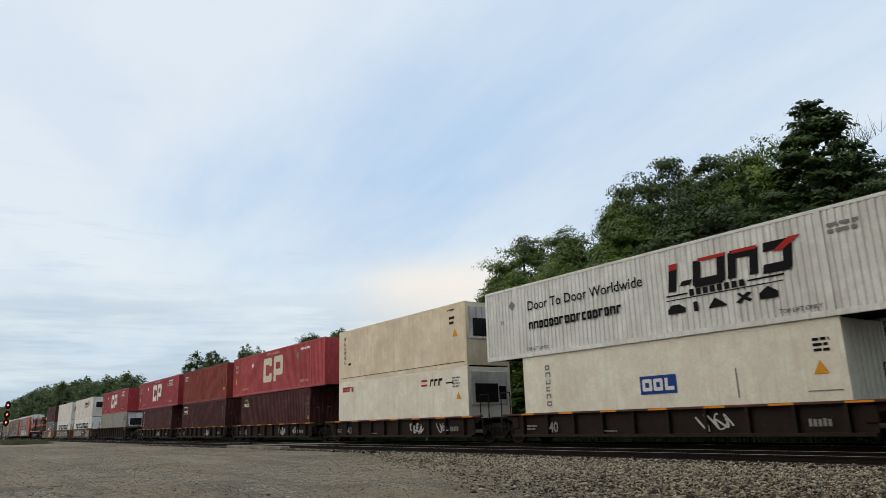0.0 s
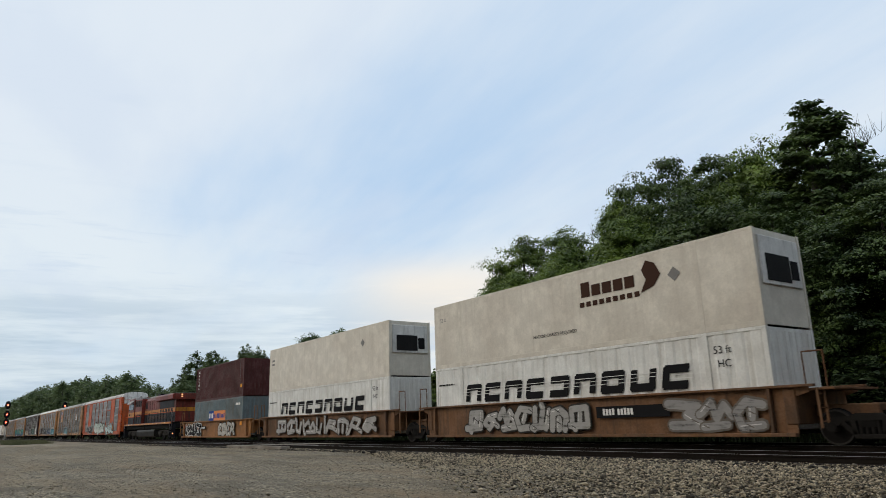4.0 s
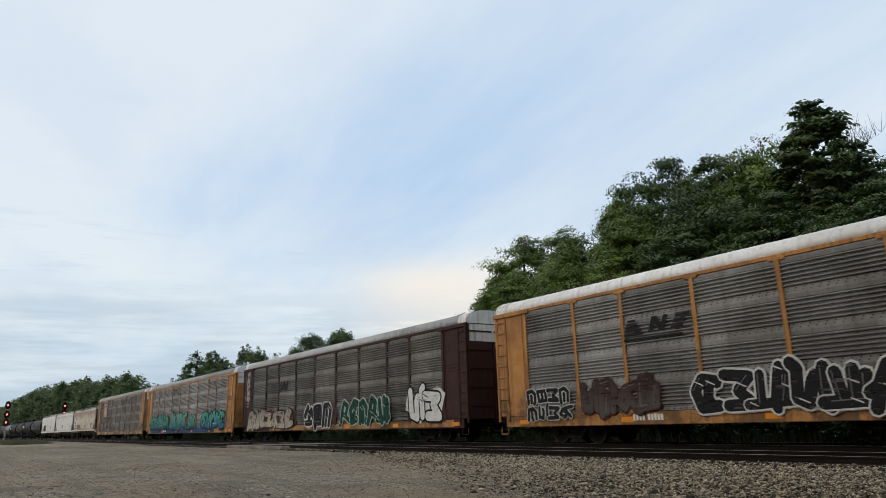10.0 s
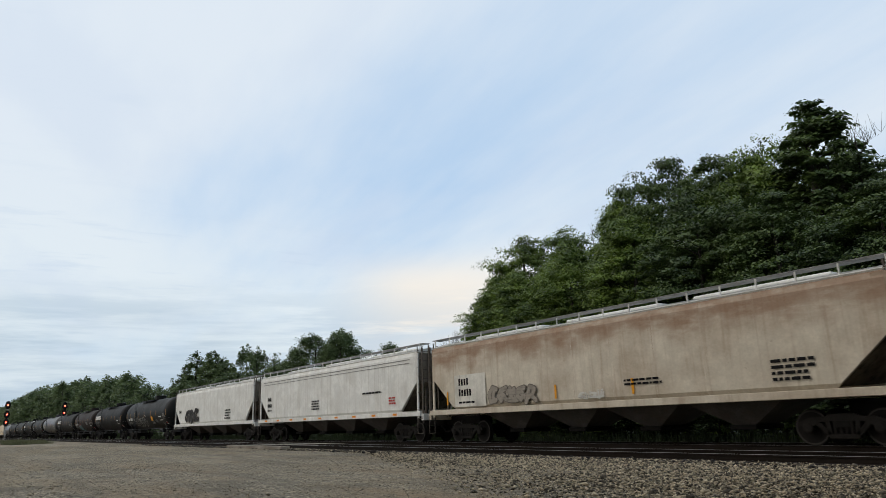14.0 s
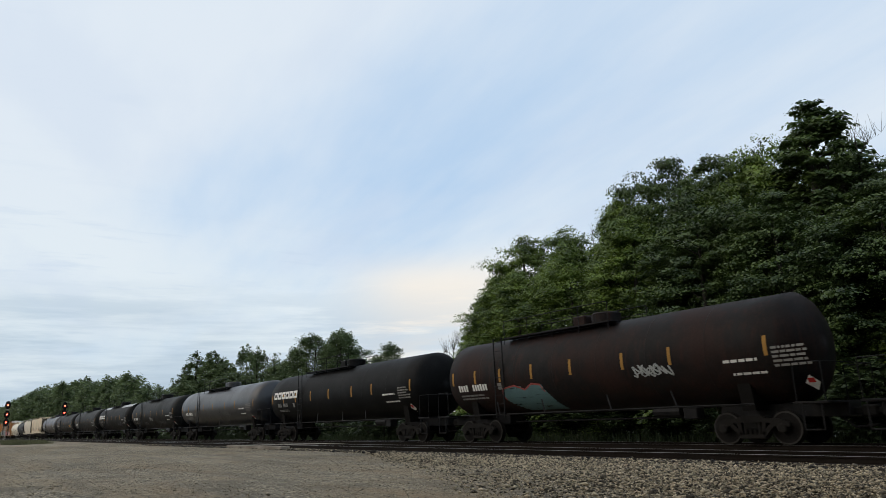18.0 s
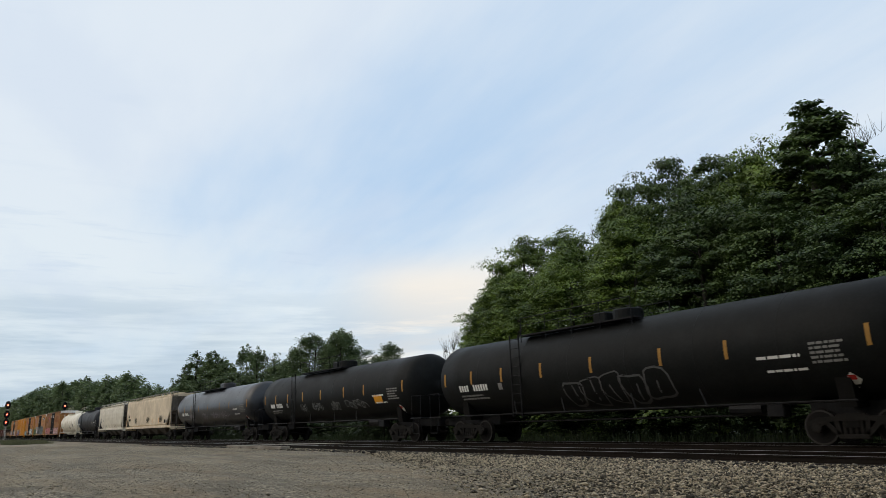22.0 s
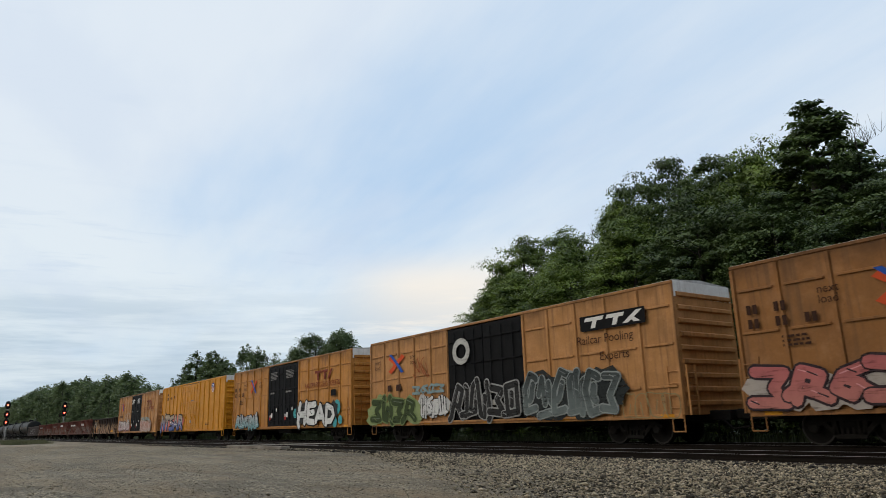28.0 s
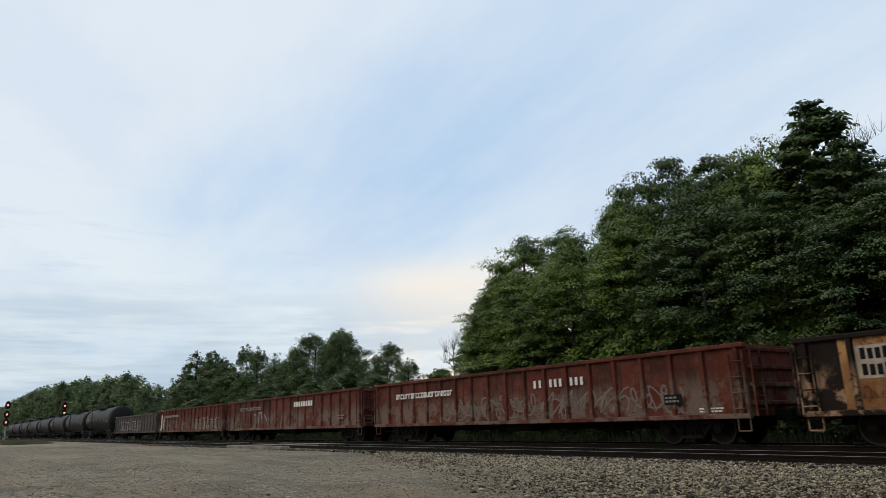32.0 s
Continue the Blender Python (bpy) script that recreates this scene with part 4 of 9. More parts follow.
FORMS = [[[(0.1, 0), (0.1, 0.9), (0.55, 1.0), (0.88, 0.7), (0.82, 0)], [(0.46, 0.0), (0.46, 0.55)]], [[(0.92, 0.12), (0.25, 0.03), (0.08, 0.6), (0.4, 1.0), (0.92, 0.9)], [(0.55, 0.38), (0.62, 0.68)]],
         [[(0.1, 1.0), (0.14, 0.12), (0.5, 0.0), (0.55, 0.6)], [(0.92, 0.04), (0.86, 1.0)]], [[(0.14, 0.08), (0.1, 0.9), (0.86, 0.96), (0.92, 0.14), (0.14, 0.08)], [(0.5, 0.32), (0.52, 0.7)]],
         [[(0.05, 0.95), (0.9, 0.86), (0.5, 0.46), (0.95, 0.05), (0.1, 0.08)]], [[(0.1, 0.4), (0.35, 0.95), (0.8, 0.8), (0.6, 0.3), (0.15, 0.45), (0.0, 0.0)], [(0.6, 0.3), (1.0, 0.05)]],
         [[(0.9, 0.95), (0.3, 0.8), (0.05, 0.35), (0.45, 0.05), (0.7, 0.45), (0.4, 0.6)], [(0.7, 0.45), (1.0, 0.1)]], [[(0.0, 0.6), (0.3, 1.0), (0.5, 0.3), (0.75, 0.9), (1.0, 0.4)], [(0.2, 0.05), (0.85, 0.1)]],
         [[(0.0, 0.05), (1.0, 0.15)], [(0.18, 0.1), (0.1, 0.95)], [(0.55, 0.12), (0.6, 1.0)], [(0.9, 0.15), (0.95, 0.8)]]]


def graffiti(parent, x0, x1, z0, z1, y, seed, fill, edge, letters=6, cloud=None, lift=0.006, second=None, word=""):
    """A sprayed piece: a ragged cloud behind, crowded block shapes of broad strokes with a dark contour and thin glints; without a fill, or on a curved side, only lines."""
    rng, face = random.Random(seed), on_face(y)
    w, h = (x1 - x0) / letters, z1 - z0
    lim = [lift]
    line = max(0.022, min(w, h) * 0.06)

    def sheet_of(g, o):
        g.add([(x, face(z) - lim[0], z) for x, z in o], [tuple(range(len(o)))])
        lim[0] += 0.00025

    def layer(name, g, material):
        if g.v:
            tagged(part(name, g, material, parent), kind="stuff")
    if fill is None or callable(y):
        g = Geo()
        for k in range(round(letters * 1.25)):
            wk = w / 1.25
            hh = h * rng.uniform(0.36, 0.48)
            ring = bubble(rng, x0 + wk * (k + 0.5) + rng.uniform(-0.08, 0.08) * wk, z0 + hh + h * rng.uniform(0.0, 0.1), wk * rng.uniform(0.48, 0.62), hh, rng.uniform(-0.12, 0.22))
            stroke_quads(g, ring + ring[:1], line * rng.uniform(0.7, 1.1), face, lim)
            mx = x0 + wk * (k + 0.5)
            stroke_quads(g, [(mx, z0 + h * rng.uniform(0.1, 0.3)), (mx + wk * rng.uniform(-0.2, 0.2), z0 + h * rng.uniform(0.5, 0.8))], line, face, lim)
        layer("graffiti_edge", g, spray(edge if edge is not None else fill))
        return
    if cloud:
        g = Geo()
        for k in range(letters * 3):
            cx, cz, r = x0 + (x1 - x0) * (k + 0.5) / (letters * 3), z0 + h * rng.uniform(0.3, 0.65), h * rng.uniform(0.25, 0.42)
            o = [(cx + r * rng.uniform(0.7, 1.4) * math.cos(a * 0.5236), cz + r * rng.uniform(0.7, 1.25) * math.sin(a * 0.5236)) for a in range(12)]
            sheet_of(g, [(x, min(max(z, z0 - 0.02), z1 + 0.08)) for x, z in o])
        layer("graffiti_cloud", g, spray(cloud))
    edges, inks, glints = Geo(), Geo(), Geo()
    drawn, last = [], -1
    for k in range(letters):
        pick = rng.randrange(len(FORMS))
        if pick == last:
            pick = (pick + 3) % len(FORMS)
        last = pick
        lean, hi, drop, cx = rng.uniform(-0.1, 0.25), rng.uniform(0.84, 1.02), rng.uniform(0.0, 0.1), x0 + w * k
        bold = min(w, h * 0.8) * rng.uniform(0.26, 0.34)
        lines = []
        for poly in (LETTERS[word[k]] if word else FORMS[pick]):
            pts = []
            for u, v in poly:
                zz = z0 + bold * 0.5 + (h - bold) * (drop + v * (hi - drop)) + rng.uniform(-0.03, 0.03) * h
                pts.append((cx + bold * 0.3 + (w * 1.06 - bold * 0.6) * u + lean * (zz - z0 - h / 2) + rng.uniform(-0.04, 0.04) * w, zz))
            # a pointed serif at both ends
            for a, b in ((0, 1), (-1, -2)):
                dx, dz = pts[a][0] - pts[b][0], pts[a][1] - pts[b][1]
                d = math.hypot(dx, dz) or 1e-6
                if rng.random() < 0.5:
                    tip = (pts[a][0] + dx / d * bold * 0.5 + rng.uniform(-0.6, 0.6) * bold, min(z1, max(z0, pts[a][1] + dz / d * bold * 0.5)))
                    pts = [tip] + pts if a == 0 else pts + [tip]
            lines.append(pts)
        drawn.append((lines, bold))
    for lines, bold in drawn:
        for pts in lines:
            if edge is not None:
                stroke_quads(edges, pts, bold + 2.2 * line, face, lim)
    for lines, bold in drawn:
        if edge is not None:
            for pts in lines:
                stroke_quads(edges, pts, bold + 1.5 * line, face, lim)
        for pts in lines:
            stroke_quads(inks, pts, bold, face, lim)
        if h > 0.8:
            for pts in lines:
                m = rng.randrange(len(pts) - 1)
                stroke_quads(glints, [(pts[m][0] - bold * 0.22, pts[m][1] + bold * 0.1), (pts[m + 1][0] - bold * 0.22, pts[m + 1][1] + bold * 0.1)], line * 0.5, face, lim)
                if edge is not None and rng.random() < 0.6:
                    q = (pts[m][0] * 0.4 + pts[m + 1][0] * 0.6, pts[m][1] * 0.4 + pts[m + 1][1] * 0.6)
                    stroke_quads(edges, [(q[0] - bold * 0.4, q[1] + bold * 0.2), (q[0] + bold * 0.35, q[1] - bold * 0.15)], line * 0.6, face, lim)
    if edge is not None:
        layer("graffiti_edge", edges, spray(edge))
    layer("graffiti_fill", inks, spray(fill, second, z0, z1) if second else spray(fill))
    layer("graffiti_glint", glints, spray(tuple(min(0.75, v * 1.7 + 0.1) for v in fill)))


def scrawl(parent, x0, x1, z0, z1, y, seed, colour, width=0.035, turns=7, lift=0.006):
    """A thin sprayed tag: joined-up loops of uneven height in one or two sweeps, crossed by a stroke."""
    rng, face, g = random.Random(seed), on_face(y), Geo()
    w, h, lim = x1 - x0, z1 - z0, [lift]
    for sweep in range(2):
        p1, p2, k1, k2 = rng.uniform(0, 6.28), rng.uniform(0, 6.28), rng.uniform(0.8, 1.2) * turns, rng.uniform(0.35, 0.6) * turns
        n = turns * (9 if sweep == 0 else 4)
        a, b = (0.0, 1.0) if sweep == 0 else sorted((rng.uniform(0, 0.5), rng.uniform(0.5, 1.0)))
        pts = []
        for k in range(n + 1):
            u = a + (b - a) * k / n
            pts.append((x0 + w * (0.06 + 0.88 * u) + 0.42 * w / turns * math.cos(6.283 * k1 * u + p1), z0 + h * (0.5 + 0.34 * math.sin(6.283 * k1 * u + p2) + 0.16 * math.sin(6.283 * k2 * u + p1))))
        stroke_quads(g, pts, width * (1.0 if sweep == 0 else 0.7), face, lim)
    tagged(part("graffiti_tag", g, spray(colour), parent), kind="stuff")


# ---------------------------------------------------------------- running gear
def wheel_mesh():
    return Geo().lathe([(-0.07, 0.40), (-0.07, 0.455), (0.055, 0.46), (0.055, 0.49), (0.085, 0.49), (0.085, 0.40), (0.04, 0.37), (0.03, 0.16), (0.07, 0.13), (0.08, 0.0)], "y", (0, 0, 0), 22).mesh("wheel", WHEEL_STEEL)


def rim_mesh():
    g = Geo()
    n = 24
    vs, fs = [], []
    for y, r in ((-0.0715, 0.405), (-0.0715, 0.452)):
        vs += [(r * math.cos(6.2832 * i / n), y, r * math.sin(6.2832 * i / n)) for i in range(n)]
    fs = [(i, (i + 1) % n, n + (i + 1) % n, n + i) for i in range(n)]
    return g.add(vs, fs).mesh("rim", WHEEL_TREAD)


def side_frame_mesh(half):
    """Cast side frame with sloping bottom bar and a spring window."""
    g = Geo()
    top = [(-half - 0.22, 0.60), (-half + 0.05, 0.72), (-0.42, 0.74), (-0.3, 0.80), (0.3, 0.80), (0.42, 0.74), (half - 0.05, 0.72), (half + 0.22, 0.60), (half + 0.22, 0.50),
           (half - 0.16, 0.50), (half - 0.28, 0.60), (0.40, 0.62), (-0.40, 0.62), (-half + 0.28, 0.60), (-half + 0.16, 0.50), (-half - 0.22, 0.50)]
    g.prism(top, "y", -0.07, 0.07)
    for s in (-1, 1):
        g.prism([(s * (half - 0.30), 0.62), (s * (half - 0.14), 0.60), (s * 0.36, 0.22), (s * 0.30, 0.32)][::s], "y", -0.06, 0.06)
        g.prism([(s * 0.44, 0.63), (s * 0.32, 0.63), (s * 0.28, 0.26), (s * 0.38, 0.26)][::s], "y", -0.06, 0.06)
    g.box(-0.38, 0.38, -0.075, 0.075, 0.17, 0.29, 0.02)
    for k in range(4):
        g.lathe([(0.29, 0.05), (0.62, 0.05)], "z", (-0.21 + 0.14 * k, 0, 0), 8)
    for s in (-1, 1):
        g.lathe([(-0.11, 0.1), (-0.09, 0.14), (0.09, 0.14)], "y", (s * half, 0, 0.46), 10)
    return g.mesh("side_frame", TRUCK_STEEL)


WHEEL, RIM, SIDE_FRAME = wheel_mesh(), rim_mesh(), side_frame_mesh(0.89)
BOLSTER = Geo().box(-0.2, 0.2, -1.05, 1.05, 0.42, 0.70, 0.04).box(-0.12, 0.12, -0.3, 0.3, 0.7, 0.86).rod((-0.89, -0.7, 0.46), (-0.89, 0.7, 0.46), 0.08, 8).rod((0.89, -0.7, 0.46), (0.89, 0.7, 0.46), 0.08, 8).mesh("truck", STEEL_DARK)
COUPLER = (Geo().box(-0.7, 0.25, -0.09, 0.09, 0.78, 0.94, 0.02).box(0.2, 0.5, -0.17, 0.15, 0.70, 1.02, 0.05).pipe([(-0.4, -0.35, 0.8), (0.0, -0.38, 0.45), (0.5, -0.3, 0.5)], 0.03)).mesh("coupler", STEEL_DARK)


def truck(parent, x):
    t = part("truck", BOLSTER, None, parent, "dark cast steel truck", at=(x, 0, 0))
    for y in (-1.0, 1.0):
        part("side_frame", SIDE_FRAME, None, t, at=(0, y, 0))
    for dx in (-0.89, 0.89):
        for s in (-1, 1):
            w = part("wheel", WHEEL, None, t, at=(dx, s * 0.755, 0.46))
            if s > 0:
                w.rotation_euler[2] = math.pi
    for dx in (-0.89, 0.89):
        part("rim", RIM, None, t, "worn bright wheel rim", at=(dx, -0.757, 0.46))
    return t


def couplers(parent, x0, x1):
    part("coupler", COUPLER, None, parent, at=(x1, 0, 0))
    c = part("coupler", COUPLER, None, parent, at=(x0, 0, 0))
    c.rotation_euler[2] = math.pi


def ladder(parent, x, y0, y1, z0, z1, material, rungs=6, along="x", r=0.018):
    """Rungs between two stiles; along x on a side, along y on an end."""
    g = Geo()
    for k in range(rungs):
        z = z0 + (z1 - z0) * (k + 0.5) / rungs
        if along == "x":
            g.pipe([(y0, x + 0.06, z), (y0, x, z), (y1, x, z), (y1, x + 0.06, z)], r, 5)
        else:
            g.rod((x, y0, z), (x, y1, z), r, 5)
    if along == "x":
        g.box(y0 - 0.03, y0 + 0.01, x + 0.02, x + 0.06, z0, z1).box(y1 - 0.01, y1 + 0.03, x + 0.02, x + 0.06, z0, z1)
    else:
        g.box(x - 0.03, x + 0.03, y0 - 0.03, y0, z0, z1).box(x - 0.03, x + 0.03, y1, y1 + 0.03, z0, z1)
    return part("ladder", g, material, parent)


# ---------------------------------------------------------------- containers and well cars
def ribbed_line(x0, x1, y, out, pitch=0.28, depth=0.026):
    n = max(1, round((x1 - x0) / pitch))
    p = (x1 - x0) / n
    line = []
    for k in range(n):
        a = x0 + k * p
        line += [(a, y), (a + 0.30 * p, y), (a + 0.42 * p, y + out * depth), (a + 0.86 * p, y + out * depth)]
    return line + [(x1, y)]


def container(s, z, length, height, width, material, label, ribs=True, posts=None, reefer=False, frame=None, pitch=0.245):
    """A box of length along the train, whose rear end stands at s; returns the thing, its face depth is -width / 2."""
    c = thing("shipping_container", label, "container", "containers on the train")
    rides(c, s + length / 2, z)
    hx, hy = length / 2, width / 2
    frame = frame or material
    for side in (-1, 1):
        y = side * (hy - 0.035)
        g = Geo()
        if ribs:
            g.sheet(ribbed_line(-hx + 0.12, hx - 0.12, y, side, pitch), "z", 0.16, height - 0.09)
        else:
            g.box(-hx + 0.12, hx - 0.12, min(y, y + side * 0.03), max(y, y + side * 0.03), 0.16, height - 0.09, 0.004)
        part("side_panel", g, material, c)
        part("bottom_rail", Geo().box(-hx + 0.1, hx - 0.1, min(side * hy, side * (hy - 0.07)), max(side * hy, side * (hy - 0.07)), 0.0, 0.165, 0.01), frame, c)
        part("top_rail", Geo().box(-hx + 0.1, hx - 0.1, min(side * hy, side * (hy - 0.06)), max(side * hy, side * (hy - 0.06)), height - 0.1, height, 0.01), frame, c)
    part("roof", Geo().sheet(ribbed_line(-hx + 0.05, hx - 0.05, height - 0.05, 1, 0.4, 0.02), "y", -hy + 0.05, hy - 0.05), material, c)
    part("underframe", Geo().box(-hx + 0.1, hx - 0.1, -hy + 0.08, hy - 0.08, 0.08, 0.15), STEEL_DARK, c)
    for ex in (-1, 1):
        for ey in (-1, 1):
            part("corner_post", Geo().box(min(ex * hx, ex * (hx - 0.14)), max(ex * hx, ex * (hx - 0.14)), min(ey * hy, ey * (hy - 0.12)), max(ey * hy, ey * (hy - 0.12)), 0, height, 0.012), frame, c)
        a, b = sorted((ex * (hx - 0.03), ex * (hx - 0.10)))
        end = Geo().box(a, b, -hy + 0.11, hy - 0.11, 0.05, height - 0.02)
        e = part("end_panel", end, material, c)
        if ex > 0 and reefer:
            part("cooling_unit", Geo().box(hx - 0.04, hx + 0.03, -hy + 0.2, hy - 0.2, height * 0.42, height - 0.22, 0.02), paint("reefer_unit_white", (0.62, 0.61, 0.58)), c, "white cooling unit in the end wall")
            part("fan_grille", Geo().box(hx + 0.03, hx + 0.05, -0.85, 0.45, height * 0.46, height * 0.74, 0.01), BLACK, c, "black grille")
            part("access_hatch", Geo().box(hx + 0.03, hx + 0.06, 0.5, 0.9, height * 0.5, height * 0.7, 0.01), DARK_MARK, c)
        elif ex > 0:
            g = Geo()
            for k in range(7):
                y = -hy + 0.28 + k * (width - 0.56) / 6
                g.box(hx - 0.035, hx - 0.012, y - 0.07, y + 0.07, 0.12, height - 0.12, 0.008)
            part("end_rib", g, material, e)
    if posts:
        for px in posts:
            part("lift_post", Geo().box(px - 0.09, px + 0.09, -hy - 0.004, -hy + 0.05, 0, height, 0.008), frame, c)
    return c


def well_car(s0, s1, top, material, label, rail, truck_at, posts=11, deck_left=1.9, deck_right=1.9, coupler_at=()):
    """One well unit between s0 and s1 (ends of the well); truck_at lists places along the train that hang on this unit."""
    mid = (s0 + s1) / 2
    w = thing("well_car", label, "rail car", "well cars")
    rides(w, mid)
    h = (s1 - s0) / 2
    for side in (-1, 1):
        y0, y1 = sorted((side * 1.325, side * 1.355))
        plate = Geo().prism([(-h - 0.7, top - 0.2), (-h - 0.7, top - 0.02), (h + 0.7, top - 0.02), (h + 0.7, top - 0.2), (h + 0.28, top - 0.32), (h + 0.28, 0.30), (-h - 0.28, 0.30), (-h - 0.28, top - 0.32)], "y", y0, y1)
        sill = part("side_sill", plate, material, w)
        a, b = sorted((side * 1.36, side * 1.52))
        part("top_chord", Geo().box(-h - 0.9, h + 0.9, a, b, top - 0.07, top, 0.012), rail, sill)
        part("bottom_chord", Geo().box(-h - 0.28, h + 0.28, a, b, 0.24, 0.34, 0.015), material, sill)
        for k in range(posts):
            x = -h + 0.35 + k * (2 * h - 0.7) / (posts - 1)
            c, d = sorted((side * 1.352, side * 1.505))
            part("stiffener", Geo().box(x - 0.045, x + 0.045, c, d, 0.34, top - 0.07, 0.01), material, sill)
    fl = Geo().box(-h, h, -1.4, -1.0, 0.27, 0.33).box(-h, h, 1.0, 1.4, 0.27, 0.33)
    for k in range(6):
        x = -h + 0.6 + k * (2 * h - 1.2) / 5
        fl.box(x - 0.15, x + 0.15, -1.4, 1.4, 0.26, 0.32)
    part("floor", fl, STEEL_DARK, w)
    for e, reach in ((-1, deck_left), (1, deck_right)):
        a, b = sorted((e * (h + 0.0), e * (h + 0.35)))
        part("bulkhead", Geo().box(a, b, -1.4, 1.4, 0.55, top - 0.1, 0.03), material, w)
        a, b = sorted((e * (h + 0.3), e * (h + reach)))
        part("draft_sill", Geo().box(a, b, -0.45, 0.45, 0.72, 1.05, 0.03), material, w)
        a, b = sorted((e * (h + 0.3), e * (h + min(reach, 1.3))))
        part("end_deck", Geo().box(a, b, -1.25, 1.25, top - 0.16, top - 0.1, 0.01), material, w)
        part("grab_rail", Geo().pipe([(e * (h + 0.6), -1.25, top - 0.1), (e * (h + 0.6), -1.25, top + 0.85), (e * (h + 1.15), -1.25, top + 0.85), (e * (h + 1.15), -1.25, top - 0.1)], 0.022), material, w)
        ladder(w, e * (h + 0.95), -1.42, -1.08, 0.45, top - 0.1, material, 3, "y")
    for x in truck_at:
        truck(w, x - mid)
    if coupler_at:
        for x, turn in coupler_at:
            c = part("coupler", COUPLER, None, w, at=(x - mid, 0, 0))
            c.rotation_euler[2] = turn
    return w


# ---------------------------------------------------------------- autoracks
def autorack(s, frame_mat, label, accent=None, accents=(), end_white=True, panel_mat=None, bays=12, roof_mat=None, posts_mat=None, door_mat=None, cap_mat=None):
    """An enclosed car carrier, 27.4 m long; its rear end stands at s."""
    L = 27.4
    a = thing("autorack", label, "rail car", "autoracks")
    rides(a, s + L / 2)
    h, eave, crown, bot = L / 2, 5.06, 5.72, 1.02
    posts_mat, door_mat = posts_mat or frame_mat, door_mat or frame_mat
    panel_mat = panel_mat or GALV
    roof_mat = roof_mat or ROOF_ALU
    inset = h - 11.9
    for side in (-1, 1):
        y = side * 1.50
        s0, s1 = sorted((y, y - side * 0.10))
        sill = part("side_sill", Geo().box(-h + 0.4, h - 0.4, s0, s1, 0.62, bot, 0.02), frame_mat, a)
        part("roof_rail", Geo().box(-h, h, s0, s1, eave - 0.06, eave + 0.06, 0.015), posts_mat, a)
        for x in RACK_POSTS:
            g = Geo()
            p0, p1 = sorted((y + side * 0.035, y - side * 0.05))
            g.box(x - 0.075, x + 0.075, p0, p1, bot - 0.1, eave - 0.05, 0.012)
            g.prism([(x - 0.2, bot - 0.02), (x + 0.2, bot - 0.02), (x + 0.08, bot + 0.75), (x - 0.08, bot + 0.75)], "y", p0 - 0.003, p0 + 0.02)
            post = part("post", g, posts_mat, a)
            part("post_cap", Geo().box(x - 0.24, x + 0.24, p0 - 0.004, p1 + 0.004, eave - 0.12, eave - 0.03, 0.01), posts_mat, post)
        for k, (xa, xb) in enumerate(zip(RACK_POSTS, RACK_POSTS[1:])):
            x, bay = (xa + xb) / 2, xb - xa
            if side < 0 and k in accents:
                part("flat_panel", Geo().box(x - bay / 2 + 0.08, x + bay / 2 - 0.08, y - 0.01, y + 0.03, bot + 0.02, eave - 0.08, 0.01), accent, a, "smooth painted panel")
                continue
            ob = part("louvre_panel", louvre_panel(bay - 0.15, bot + 0.02, eave - 0.08, panel_mat), None, a, at=(x, y - side * 0.01, 0))
            if side > 0:
                ob.rotation_euler[2] = math.pi
            else:
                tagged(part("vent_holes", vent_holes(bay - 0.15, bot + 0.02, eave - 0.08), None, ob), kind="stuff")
        for e in (-1, 1):
            x0, x1 = sorted((e * h, e * (h - inset + 0.10)))
            g = Geo().box(x0, x1, *sorted((y + side * 0.01, y - side * 0.03)), bot, eave - 0.06, 0.02)
            wall = part("end_wall", g, door_mat, a)
            part("eave_beam", Geo().box(*sorted((e * (h + 0.02), e * (h - inset - 0.25))), *sorted((y + side * 0.085, y - side * 0.02)), eave - 0.13, eave + 0.02, 0.012), door_mat, a)
            part("corner_column", Geo().box(*sorted((e * (h + 0.005), e * (h - 0.1))), *sorted((y + side * 0.045, y - side * 0.02)), bot - 0.2, eave - 0.13, 0.01), door_mat, wall)
            part("corner_column", Geo().box(*sorted((e * (h - 0.58), e * (h - 0.68))), *sorted((y + side * 0.045, y - side * 0.02)), bot - 0.2, eave - 0.13, 0.01), door_mat, wall)
            part("door_edge", Geo().box(*sorted((e * (h - inset + 0.22), e * (h - inset + 0.16))), *sorted((y + side * 0.03, y - side * 0.02)), bot, eave - 0.13, 0.008), door_mat, wall)
            if side < 0:
                ladder(a, y - 0.05, *sorted((e * (h - 0.12), e * (h - 0.55))), bot, eave - 0.1, door_mat, 9)
    arch = [(-1.46, eave + 0.02), (-1.44, eave + 0.2), (-1.34, eave + 0.38), (-1.08, eave + 0.52), (-0.6, eave + 0.62), (0, crown - 0.02), (0.6, eave + 0.62), (1.08, eave + 0.52), (1.34, eave + 0.38), (1.44, eave + 0.2), (1.46, eave + 0.02)]
    part("roof", Geo().prism(arch, "x", -h + 0.25, h - 0.25), roof_mat, a, "ribbed pale metal roof", True)
    seam = Geo().sheet([(y2 * 1.003, z2 + 0.007) for y2, z2 in arch], "x", -0.03, 0.03).mesh("roof_seam", roof_mat)
    for k in range(27):
        part("roof_seam", seam, None, a, at=(-h + 0.6 + k * (L - 1.2) / 26, 0, 0))
